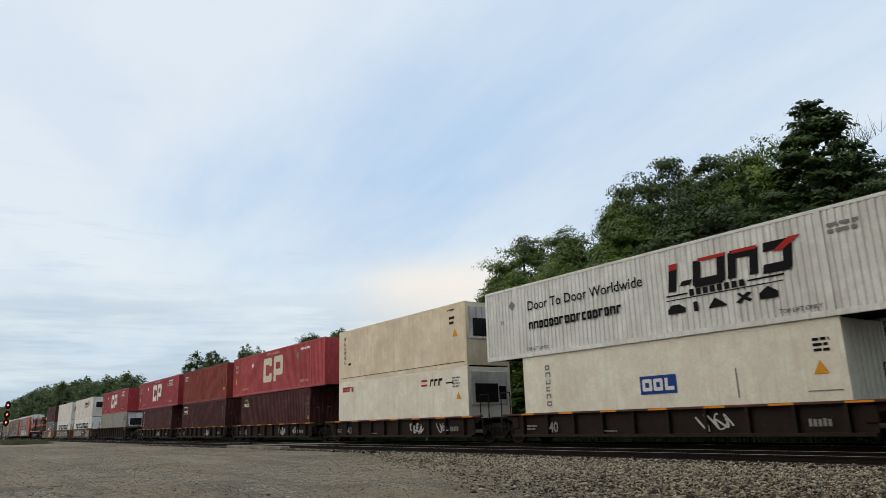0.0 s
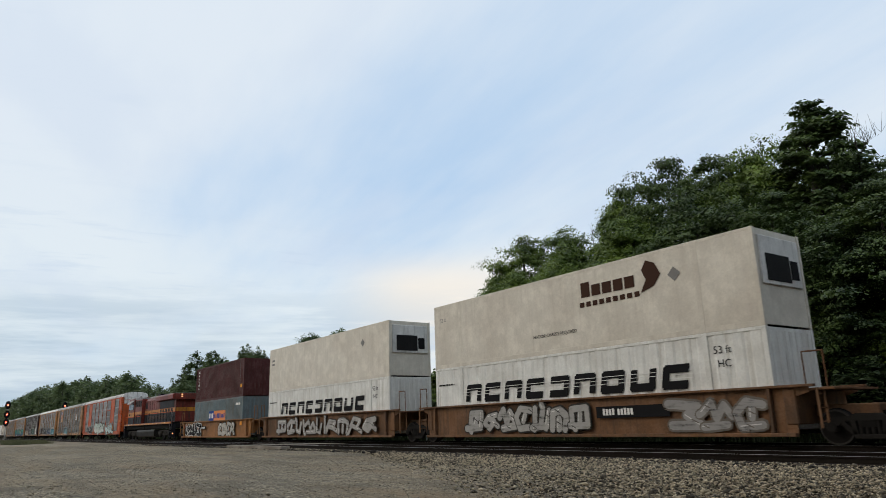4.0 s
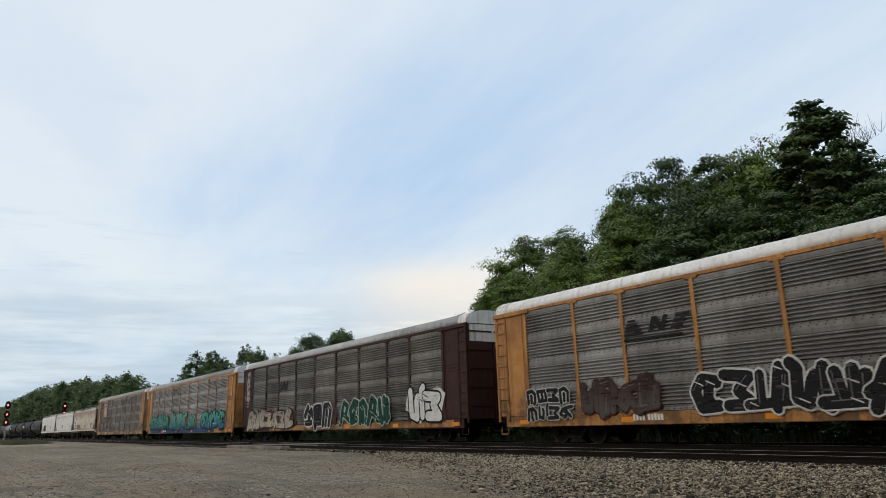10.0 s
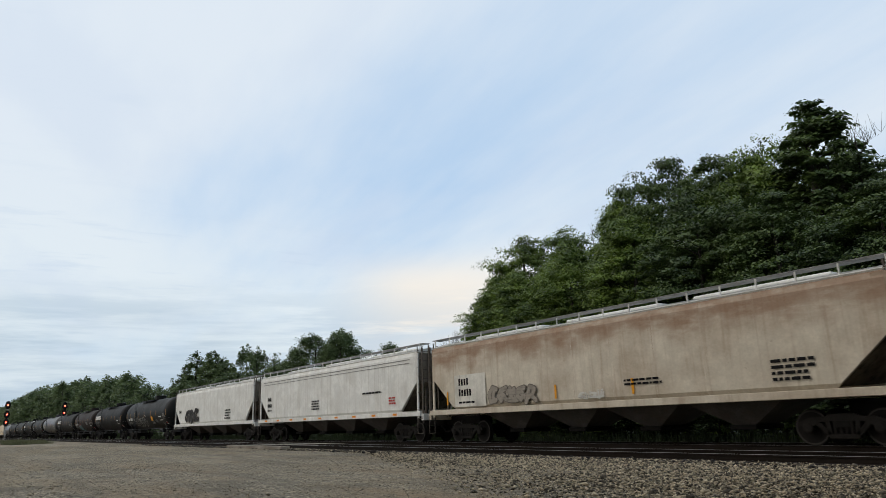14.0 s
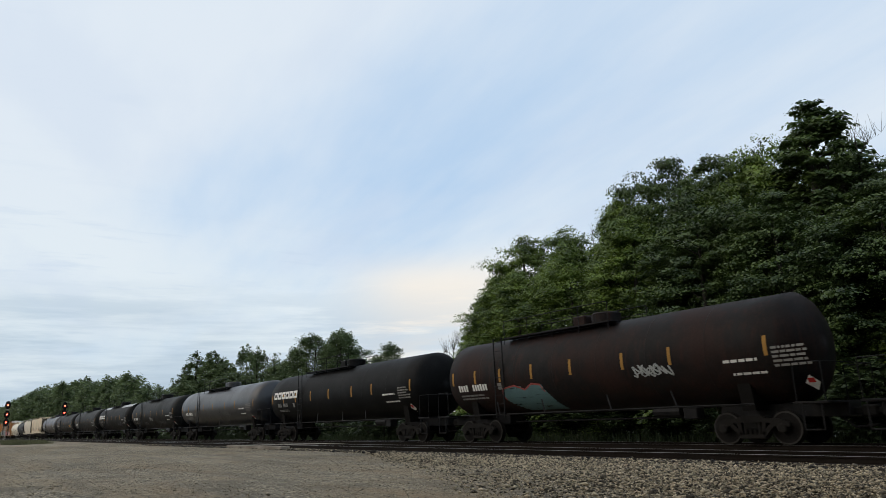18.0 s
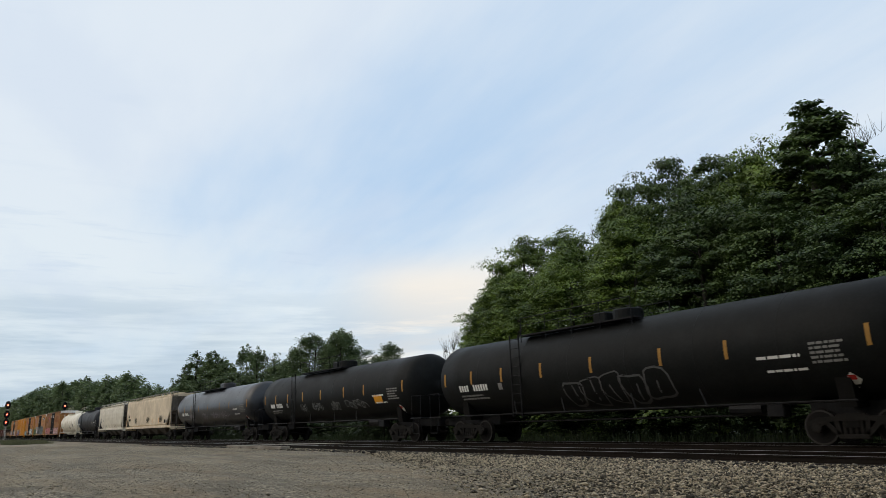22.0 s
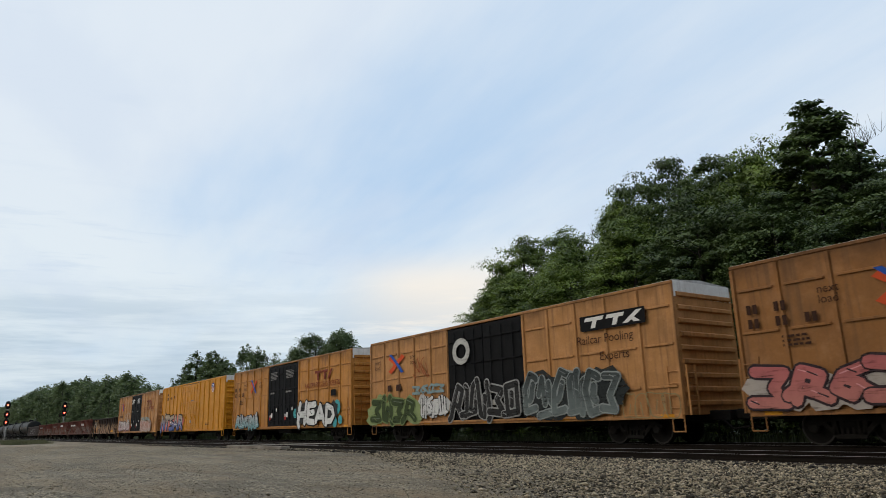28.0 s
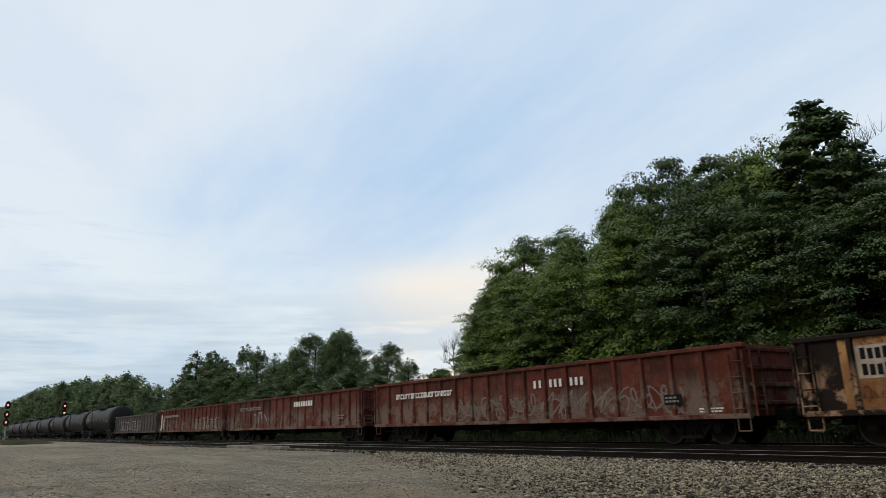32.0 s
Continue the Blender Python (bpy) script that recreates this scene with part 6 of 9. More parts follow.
# ---------------------------------------------------------------- gondolas
def gondola(s, L, material, label, rib_count=19, top=2.84, rib_mat=None):
    g0 = thing("gondola_car", label, "rail car", "gondolas")
    rides(g0, s + L / 2)
    h, bot, y = L / 2, 0.80, 1.50
    for side in (-1, 1):
        wall = part("side_wall", Geo().box(-h, h, *sorted((side * y, side * (y - 0.04))), bot, top - 0.08, 0.006), material, g0)
        for k in range(rib_count):
            x = -h + 0.25 + k * (L - 0.5) / (rib_count - 1)
            o = [(x - 0.10, side * (y - 0.002)), (x - 0.055, side * (y + 0.09)), (x + 0.055, side * (y + 0.09)), (x + 0.10, side * (y - 0.002))]
            part("side_rib", Geo().prism(o if side < 0 else o[::-1], "z", bot + 0.05, top - 0.08), rib_mat or material, wall)
        part("top_chord", Geo().box(-h - 0.02, h + 0.02, *sorted((side * (y - 0.06), side * (y + 0.11))), top - 0.13, top, 0.02), material, g0)
        part("side_sill", Geo().box(-h, h, *sorted((side * (y - 0.06), side * (y + 0.10))), bot - 0.06, bot + 0.08, 0.015), material, g0)
    for e in (-1, 1):
        end = part("end_wall", Geo().box(*sorted((e * h, e * (h - 0.05))), -y, y, bot, top - 0.05, 0.01), material, g0)
        for k in range(4):
            z = bot + 0.3 + k * 0.5
            part("end_rib", Geo().box(*sorted((e * h, e * (h + 0.08))), -y + 0.05, y - 0.05, z, z + 0.12, 0.02), material, end)
        ladder(g0, e * (h + 0.14), -y + 0.05, -y + 0.5, bot, top - 0.2, material, 5, "y")
        ladder(g0, -y - 0.14, *sorted((e * (h - 0.05), e * (h - 0.45))), bot, top - 0.3, material, 4)
        part("step", Geo().pipe([(e * (h - 0.08), -y, bot), (e * (h - 0.08), -y, 0.4), (e * (h - 0.45), -y, 0.4), (e * (h - 0.45), -y, bot)], 0.022), material, g0)
        part("stub_sill", Geo().box(*sorted((e * (h + 0.5), e * (h - 2.6))), -0.35, 0.35, 0.66, 0.98, 0.02), STEEL_DARK, g0)
        truck(g0, e * (h - 2.3))
    part("floor", Geo().box(-h + 0.02, h - 0.02, -y + 0.02, y - 0.02, bot + 0.02, bot + 0.1), material, g0)
    part("underframe", Geo().box(-h + 0.3, h - 0.3, -0.25, 0.25, 0.5, 0.8).box(-0.6, 0.9, -1.1, -0.5, 0.45, 0.75, 0.04), STEEL_DARK, g0)
    couplers(g0, -h - 0.6, h + 0.6)
    return g0


# ---------------------------------------------------------------- paint and writing on the train
RED_MARK = plain("red_lettering", (0.42, 0.03, 0.025), 0.55)
BLUE_MARK = plain("blue_lettering", (0.02, 0.06, 0.26), 0.55)
ORANGE_SIGN = plain("orange_sign", (0.72, 0.26, 0.10), 0.6)
BROWN_MARK = plain("brown_lettering", (0.05, 0.024, 0.016), 0.6)
CREAM_MARK = plain("cream_lettering", (0.66, 0.60, 0.46), 0.6)


def glyph_row(name, parent, x, z, h, count, y, material, label="", slant=0.0, wide=0.72, stroke=0.2, seed=0):
    """A row of open and closed loops in place of a brand name, as tall as its letters."""
    rng, out = random.Random(seed + count), []
    for k in range(count):
        w = h * wide * rng.uniform(0.85, 1.1)
        out += block_ring(x, x + w, z, z + h, h * stroke, rng.choice((None, "r", "b", "t", "rb", None)), slant)
        x += w + h * 0.16
    return polys(name, parent, out, y, material, label)


def upright(parent, x, z0, z1, w, y, count, material):
    """Small loops one above another, standing in for upright writing."""
    h = (z1 - z0) / count
    rng, out = random.Random(count * 7 + int(x * 10)), []
    for k in range(count):
        z = z0 + k * h
        out += block_ring(x, x + w * rng.uniform(0.7, 0.9), z + h * 0.16, z + h * 0.84, min(w, h) * 0.2, rng.choice((None, "r", "b", "t", "rt")))
    polys("upright_lettering", parent, out, y, material)


def diamond(parent, x, z, r, y, material):
    polys("placard", parent, [[(x - r, z), (x, z - r), (x + r, z), (x, z + r)]], y, material)


def triangle(parent, x, z, r, y):
    polys("warning_sign", parent, [[(x - r, z - r * 0.8), (x + r, z - r * 0.8), (x, z + r)]], y, YELLOW_MARK, "yellow warning triangle")


def shield(parent, x0, x1, z0, z1, y, back=None):
    """Red and white striped shield with a blue head."""
    if back:
        marks("sign_board", parent, [(-9.24, -7.16, z0 - 0.3, 4.98)], y, back, lift=0.01)
    m, w = (x0 + x1) / 2, (x1 - x0) / 2
    polys("shield", parent, [[(x0, z1 - 0.5 * w), (x0, z0 + 0.8 * w), (m - 0.5 * w, z0 + 0.2 * w), (m, z0), (m + 0.5 * w, z0 + 0.2 * w), (x1, z0 + 0.8 * w), (x1, z1 - 0.5 * w)]], y, WHITE_MARK, "shield sign", 0.045)
    polys("shield_stripe", parent, [[(x0 + (k + 0.15) * w / 3, z0 + (0.35 if 1 <= k <= 4 else 0.8) * w), (x0 + (k + 0.65) * w / 3, z0 + (0.35 if 1 <= k <= 4 else 0.8) * w), (x0 + (k + 0.65) * w / 3, z1 - 0.9 * w), (x0 + (k + 0.15) * w / 3, z1 - 0.9 * w)] for k in range(6)], y, RED_MARK, "", 0.048)
    polys("shield_head", parent, [[(x0 - 0.06 * w, z1 - 0.95 * w), (x1 + 0.06 * w, z1 - 0.95 * w), (x1 + 0.02 * w, z1 - 0.15 * w), (m, z1), (x0 - 0.02 * w, z1 - 0.15 * w)]], y, BLUE_MARK, "blue head of the shield", 0.051)
    marks("shield_lettering", parent, [(x0 + 0.15 * w, x1 - 0.15 * w, z1 - 0.5 * w, z1 - 0.32 * w), (x0 + 0.15 * w, x1 - 0.15 * w, z1 - 0.8 * w, z1 - 0.62 * w)], y, WHITE_MARK, lift=0.054)


def cross_mark(parent, x0, x1, z0, z1, y):
    """Two crossing tracks, one red, one blue."""
    w, h, t = x1 - x0, z1 - z0, (x1 - x0) * 0.16
    polys("red_band", parent, [[(x0, z0 + h * 0.14), (x0 + t, z0), (x1, z1 - h * 0.2), (x1 - t, z1 - h * 0.05)], [(x0, z0 + h * 0.78), (x0 + t, z0 + h * 0.92), (x0 + w * 0.55, z0 + h * 0.5), (x0 + w * 0.4, z0 + h * 0.4)]], y, RED_ORANGE, "", 0.02)
    polys("blue_band", parent, [[(x0 + w * 0.05, z1), (x0 + w * 0.05 + t, z1), (x0 + w * 0.62, z0 + h * 0.5), (x0 + w * 0.45, z0 + h * 0.5)], [(x0 + w * 0.45, z0 + h * 0.5), (x0 + w * 0.62, z0 + h * 0.5), (x1 - t * 0.3, z0 + h * 0.02), (x1 - t * 1.4, z0)]], y, BLUE_BAND, "", 0.024)


RED_ORANGE = plain("red_orange_paint", (0.62, 0.09, 0.03), 0.55)
BLUE_BAND = plain("blue_paint", (0.03, 0.10, 0.42), 0.55)
BOX_Y = -1.605


def mark_containers():
    c = ROLL["shipping_container"]
    n, w = -1.224, -1.299
    # smooth white box with the blue panel
    o = c[0]
    marks("logo_panel", o, [(-0.45, 0.95, 1.2, 1.78)], n, BLUE_MARK, "blue logo panel")
    polys("logo_shape", o, block_ring(-0.36, 0.02, 1.3, 1.68, 0.11) + block_ring(0.08, 0.44, 1.3, 1.68, 0.11) + [[(0.52, 1.3), (0.86, 1.3), (0.86, 1.42), (0.64, 1.42), (0.64, 1.68), (0.52, 1.68)]], n, WHITE_MARK, "", 0.009)
    upright(o, -4.85, 0.95, 2.55, 0.3, n, 6, DULL_MARK)
    triangle(o, 5.42, 1.62, 0.2, n)
    stencil(o, 5.3, 5.85, 2.0, 2.42, n, 3, DARK_MARK, 1)
    marks("hatch_edge", o, [(2.98, 3.02, 0.95, 1.8), (5.0, 5.9, 1.02, 1.05)], n, DULL_MARK)
    # long white ribbed box
    o = c[1]
    lettering("Door To Door Worldwide", o, -5.45, 1.82, 0.52, w, DARK_MARK, "dark lettering", 0.98, 0.004)
    glyph_row("web_line", o, -5.4, 1.05, 0.3, 17, w, DARK_MARK, "", 0.0, 0.8, 0.26)
    sl = 0.12
    for k, (a, b2) in enumerate(((1.2, 1.5), (1.62, 2.0), (2.1, 3.2), (3.3, 4.25), (4.35, 5.25))):
        z0, z1 = (1.55, 1.7) if k == 1 else (1.42, 2.3)
        g = [[(a, z0), (b2, z0), (b2 + sl, z1), (a + sl, z1)]] if k < 2 else block_ring(a, b2, z0, z1, 0.26, "t" if k == 2 else ("b" if k == 3 else "l"), sl)
        polys("logo_letter_shape", o, g, w, DARK_MARK)
    polys("logo_red_cap", o, [[(1.3, 2.1), (1.58, 2.1), (1.62, 2.3), (1.34, 2.3)], [(2.35, 2.2), (3.3, 2.2), (3.33, 2.3), (2.38, 2.3)], [(3.5, 2.2), (4.3, 2.2), (4.33, 2.3), (3.53, 2.3)], [(4.75, 2.0), (5.05, 2.0), (5.6, 2.32), (5.25, 2.32)]], w, RED_MARK, "red upper edge of the logo", 0.012)
    marks("logo_underline", o, [(1.1, 1.9, 1.27, 1.32), (3.9, 5.0, 1.3, 1.35), (1.1, 4.95, 1.14, 1.17)] + [(1.95 + k * 0.24, 2.12 + k * 0.24, 1.2, 1.4) for k in range(8)], w, DARK_MARK)
    polys("pictogram", o, [[(1.1, 0.72), (1.75, 0.72), (1.75, 0.88), (1.55, 1.0), (1.25, 1.0), (1.1, 0.85)], [(2.05, 0.7), (2.2, 0.7), (2.2, 1.0), (2.05, 1.0)], [(2.55, 0.72), (3.2, 0.72), (3.05, 0.85), (2.8, 1.02), (2.65, 0.85)], [(3.45, 0.75), (3.6, 0.72), (4.0, 0.98), (3.85, 1.02)], [(3.5, 1.0), (3.6, 1.02), (3.98, 0.78), (3.88, 0.72)], [(4.2, 0.72), (4.75, 0.72), (4.75, 0.9), (4.48, 1.08), (4.2, 0.9)]], w, DARK_MARK, "small black transport pictograms")
    diamond(o, -6.35, 2.15, 0.2, w, DULL_MARK)
    lettering("53", o, -7.1, 1.45, 0.22, w, DARK_MARK)
    lettering("TOP LIFT ONLY", o, -5.6, 0.25, 0.17, w, DARK_MARK)
    lettering("TOP LIFT ONLY", o, 4.7, 0.25, 0.17, w, DARK_MARK)
    stencil(o, 6.3, 7.2, 2.1, 2.45, w, 2, DULL_MARK, 3)
    # seaco pair
    o = c[2]
    glyph_row("red_logo", o, -5.6, 2.33, 0.27, 5, n, RED_MARK, "small red logo", 0.0, 0.8, 0.26)
    glyph_row("black_logo", o, 3.15, 2.15, 0.34, 3, n, DARK_MARK, "black block logo", 0.2, 0.95, 0.3)
    marks("logo_line", o, [(4.45, 5.05, 2.22, 2.28)], n, DARK_MARK)
    marks("flag_bar", o, [(2.45, 2.95, 2.4, 2.5), (2.45, 2.95, 2.2, 2.28)], n, RED_MARK)
    stencil(o, 4.95, 5.6, 2.0, 2.5, n, 4, DULL_MARK, 4)
    triangle(o, 5.4, 1.65, 0.17, n)
    o = c[3]
    upright(o, -5.42, 0.95, 2.55, 0.26, n, 6, BROWN_MARK)
    stencil(o, 4.75, 5.4, 2.55, 2.68, n, 1, BROWN_MARK, 5)
    stencil(o, 4.85, 5.3, 1.9, 2.35, n, 2, BROWN_MARK, 6)
    triangle(o, 5.28, 1.55, 0.2, n)
    marks("plate", o, [(-4.95, -4.65, 0.9, 1.02)], n, DARK_MARK)
    marks("floor_line", o, [(-5.9, 5.9, 0.2, 0.225)], n, BROWN_MARK)
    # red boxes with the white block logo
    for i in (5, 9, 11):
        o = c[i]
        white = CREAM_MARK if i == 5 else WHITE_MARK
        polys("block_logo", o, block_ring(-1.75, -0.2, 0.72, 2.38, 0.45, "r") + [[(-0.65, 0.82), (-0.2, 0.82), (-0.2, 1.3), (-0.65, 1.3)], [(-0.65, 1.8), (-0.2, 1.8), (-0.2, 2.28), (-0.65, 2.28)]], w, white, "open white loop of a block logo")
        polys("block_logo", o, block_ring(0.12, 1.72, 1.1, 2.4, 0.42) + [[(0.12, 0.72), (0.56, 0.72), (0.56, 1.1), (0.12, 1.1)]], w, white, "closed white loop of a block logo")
        lettering("HI-CUBE CHASSIS REQUIRED", o, -1.25, 2.6, 0.18, w, CREAM_MARK)
        diamond(o, -3.9, 2.1, 0.22, w, WHITE_MARK)
        diamond(o, 4.15, 2.12, 0.26, w, DULL_MARK)
        lettering("53 ft", o, -7.6, 2.12, 0.36, w, CREAM_MARK)
        lettering("HC", o, -7.45, 1.72, 0.36, w, CREAM_MARK)
        lettering("TOP LIFT ONLY", o, -6.0, 0.4, 0.19, w, CREAM_MARK)
        lettering("TOP LIFT ONLY", o, 4.5, 0.4, 0.19, w, CREAM_MARK)
        marks("yellow_plate", o, [(-7.45, -7.15, 0.9, 1.3)], w, YELLOW_MARK)
        stencil(o, 4.6, 6.1, 2.35, 2.6, w, 1, WHITE_MARK, 7)
        if i > 5:
            stencil(o, 4.6, 6.3, 1.95, 2.3, w, 2, WHITE_MARK, 8)
    # dark lower boxes
    o = c[4]
    glyph_row("logo_shape", o, -5.5, 2.06, 0.2, 6, n, WHITE_MARK, "small white logo")
    g, lim = Geo(), [0.006]
    stroke_quads(g, [(-5.05 + 0.42 * math.cos(a), 2.2 + 0.36 * math.sin(a)) for a in np.linspace(0.3, 2.4, 9)], 0.06, on_face(n), lim)
    part("logo_swoosh", g, plain("lime_green", (0.25, 0.5, 0.03)), o, "lime green arc over the logo")
    for x in (5.5, 5.78):
        upright(o, x, 1.0, 2.4, 0.12, n, 9, DULL_MARK)
    triangle(o, 5.85, 1.1, 0.14, n)
    o = c[6]
    marks("sign_board", o, [(-5.55, -4.3, 1.95, 2.6)], n, WHITE_MARK)
    marks("sign_face", o, [(-5.5, -4.35, 2.0, 2.55)], n, DARK_MARK, lift=0.008)
    polys("sign_rays", o, [[(-5.3 + k * 0.05, 2.44 + k * 0.025), (-4.4, 2.36 + k * 0.06), (-4.4, 2.39 + k * 0.06)] for k in range(3)], n, YELLOW_MARK, "", 0.012)
    marks("sign_lettering", o, [(-5.35 + k * 0.2, -5.2 + k * 0.2, 2.08, 2.26) for k in range(5)], n, WHITE_MARK, lift=0.012)
    upright(o, 5.4, 1.0, 2.4, 0.12, n, 9, DULL_MARK)
    o = c[7]
    glyph_row("block_logo", o, -5.65, 2.0, 0.46, 3, n, WHITE_MARK, "small white logo", 0.0, 0.62, 0.24)
    upright(o, 5.3, 1.0, 2.4, 0.12, n, 9, DULL_MARK)
    marks("yellow_plate", o, [(5.35, 5.7, 0.7, 0.95)], n, YELLOW_MARK)
    o = c[8]
    upright(o, -5.3, 1.05, 2.62, 0.3, n, 6, WHITE_MARK)
    upright(o, 5.42, 1.0, 2.5, 0.14, n, 9, DULL_MARK)
    # grey, white and reefer boxes
    o = c[10]
    lettering("53 ft", o, -7.35, 2.05, 0.3, w, DARK_MARK)
    lettering("HC", o, -7.25, 1.7, 0.3, w, DARK_MARK)
    diamond(o, 4.1, 1.75, 0.26, w, DULL_MARK)
    stencil(o, 6.7, 7.6, 1.9, 2.4, w, 3, DARK_MARK, 9)
    marks("hazard_stripe", o, [(7.7, 7.82, 0.5 + k * 0.18, 0.6 + k * 0.18) for k in range(6)], w, DARK_MARK)
    for i in (12, 14):
        o = c[i]
        polys("slanted_logo", o, [q for k in range(9) for q in block_ring(-5.85 + k * 1.28, -5.85 + k * 1.28 + 1.02, 1.3, 2.06, 0.26, ("b", "r", "b", "r", "l", "b", None, "t", "r")[k], 0.2)], w, DARK_MARK, "row of slanted black block shapes")
        polys("speed_line", o, [[(-6.1, 1.62 + k * 0.12), (5.6, 1.62 + k * 0.12), (5.6, 1.64 + k * 0.12), (-6.1, 1.64 + k * 0.12)] for k in range(3)], w, WHITE_MARK, "", 0.014)
        lettering("53 ft", o, 6.35, 2.25, 0.32, w, DARK_MARK)
        lettering("HC", o, 6.45, 1.85, 0.32, w, DARK_MARK)
        stencil(o, -7.8, -6.5, 2.08, 2.2, w, 1, DARK_MARK, 10)
    o = c[13]
    marks("brown_logo", o, [(1.3 + k * 0.5, 1.72 + k * 0.5, 1.85, 2.25 + (0.14 if k == 0 else 0)) for k in range(5)] + [(1.2 + k * 0.31, 1.42 + k * 0.31, 1.5, 1.68) for k in range(9)], w, BROWN_MARK, "brown logo bars")
    polys("brown_crest", o, [[(3.95, 1.6), (4.5, 1.75), (4.8, 2.1), (4.6, 2.5), (4.25, 2.65), (4.05, 2.35), (4.2, 2.0)]], w, BROWN_MARK)
    lettering("HI-CUBE CHASSIS REQUIRED", o, -1.35, 0.66, 0.18, w, DARK_MARK)
    diamond(o, 5.3, 2.0, 0.24, w, DULL_MARK)
    lettering("53 ft", o, -7.6, 2.1, 0.26, w, DULL_MARK)
    diamond(c[15], 5.3, 2.0, 0.22, w, DULL_MARK)
    stencil(c[15], -7.6, -7.1, 1.7, 2.2, w, 2, DULL_MARK, 11)
    o = c[16]
    marks("blue_sign", o, [(-1.98, -0.66, 1.22, 2.0)], n, BLUE_MARK, "blue half of a company sign")
    marks("orange_sign", o, [(-0.66, 2.22, 1.22, 2.0)], n, ORANGE_SIGN, "orange half of a company sign")
    marks("sign_lettering", o, [(-1.85, -1.55, 1.42, 1.82), (-1.45, -1.25, 1.42, 1.8), (-1.15, -0.8, 1.42, 1.82)], n, WHITE_MARK, lift=0.009)
    marks("sign_lettering", o, [(-0.5 + k * 0.33, -0.28 + k * 0.33, 1.42, 1.78 if k in (0, 2, 3, 4, 7) else 1.68) for k in range(8)], n, BLUE_MARK, lift=0.009)
    stencil(o, 4.6, 5.6, 2.2, 2.52, n, 1, WHITE_MARK, 12)
    marks("patch", o, [(-4.6, -4.2, 1.0, 1.4)], n, DULL_MARK)
    o = c[17]
    upright(o, -5.35, 1.05, 2.7, 0.32, n, 6, WHITE_MARK)
    upright(o, 5.3, 1.2, 2.6, 0.16, n, 9, DULL_MARK)
    marks("yellow_plate", o, [(5.45, 5.8, 0.7, 0.95)], n, YELLOW_MARK)


def mark_wells():
    y = -1.446
    for k, o in enumerate(ROLL["well_car"][:5]):
        lettering("40", o, -4.6, 0.42, 0.52, y, DULL_MARK, "faded white number", 0.9, 0.01)
        stencil(o, -5.8, -5.2, 0.48, 0.7, y, 2, DULL_MARK, 20 + k)
        stencil(o, -2.0, -1.3, 0.40, 0.47, y, 1, DULL_MARK, 21 + k)
        digits(o, 5.0, 0.5, 0.2, y, 5, DULL_MARK)
        scrawl(o, 1.7, 2.9, 0.4, 0.9, y, 30 + k, (0.5, 0.5, 0.48), 0.06, 4)
        if k in (2, 1):
            scrawl(o, 4.0, 4.8, 0.45, 0.85, y, 40 + k, (0.42, 0.44, 0.46), 0.05, 3)
        marks("reflector", o, [(-6.0 + q * 2.0, -5.3 + q * 2.0, 1.055, 1.11) for q in range(7)], -1.523, ORANGE_MARK, "orange reflective strips")
    o = ROLL["well_car"][5]
    marks("yellow_placard", o, [(7.9, 8.3, 1.1, 1.4)], -1.446, YELLOW_MARK)
    white, black, grey = (0.62, 0.62, 0.6), (0.012, 0.012, 0.013), (0.36, 0.35, 0.33)
    a, b, c = ROLL["well_car"][6:9]
    graffiti(a, -5.5, 1.4, 0.38, 1.42, y, 51, grey, (0.05, 0.045, 0.04), 7)
    graffiti(a, 4.8, 7.8, 0.38, 1.4, y, 52, (0.3, 0.29, 0.28), (0.16, 0.14, 0.12), 3)
    marks("number_plate", a, [(1.7, 4.7, 0.86, 1.24)], y, DARK_MARK)
    digits(a, 2.0, 0.95, 0.22, y - 0.006, 9, WHITE_MARK, (3,))
    graffiti(b, -6.0, 7.0, 0.38, 1.4, y, 53, grey, (0.07, 0.055, 0.045), 9)
    graffiti(c, -7.7, -2.9, 0.32, 1.48, y, 54, black, white, 4)
    graffiti(c, 1.5, 5.5, 0.3, 1.5, y, 55, (0.45, 0.43, 0.38), black, 4)
    marks("number_plate", c, [(-3.0, -1.6, 0.9, 1.16)], y, DARK_MARK, lift=0.02)
    digits(c, -2.85, 0.95, 0.17, y - 0.02, 9, WHITE_MARK, (3,))
    marks("orange_placard", c, [(6.5, 6.95, 1.14, 1.4)], y, ORANGE_MARK)
    lettering("53", c, -8.3, 0.7, 0.5, y, DARK_MARK)
    scrawl(c, -8.0, -7.2, 1.0, 1.3, y, 56, (0.55, 0.12, 0.08), 0.08, 3)


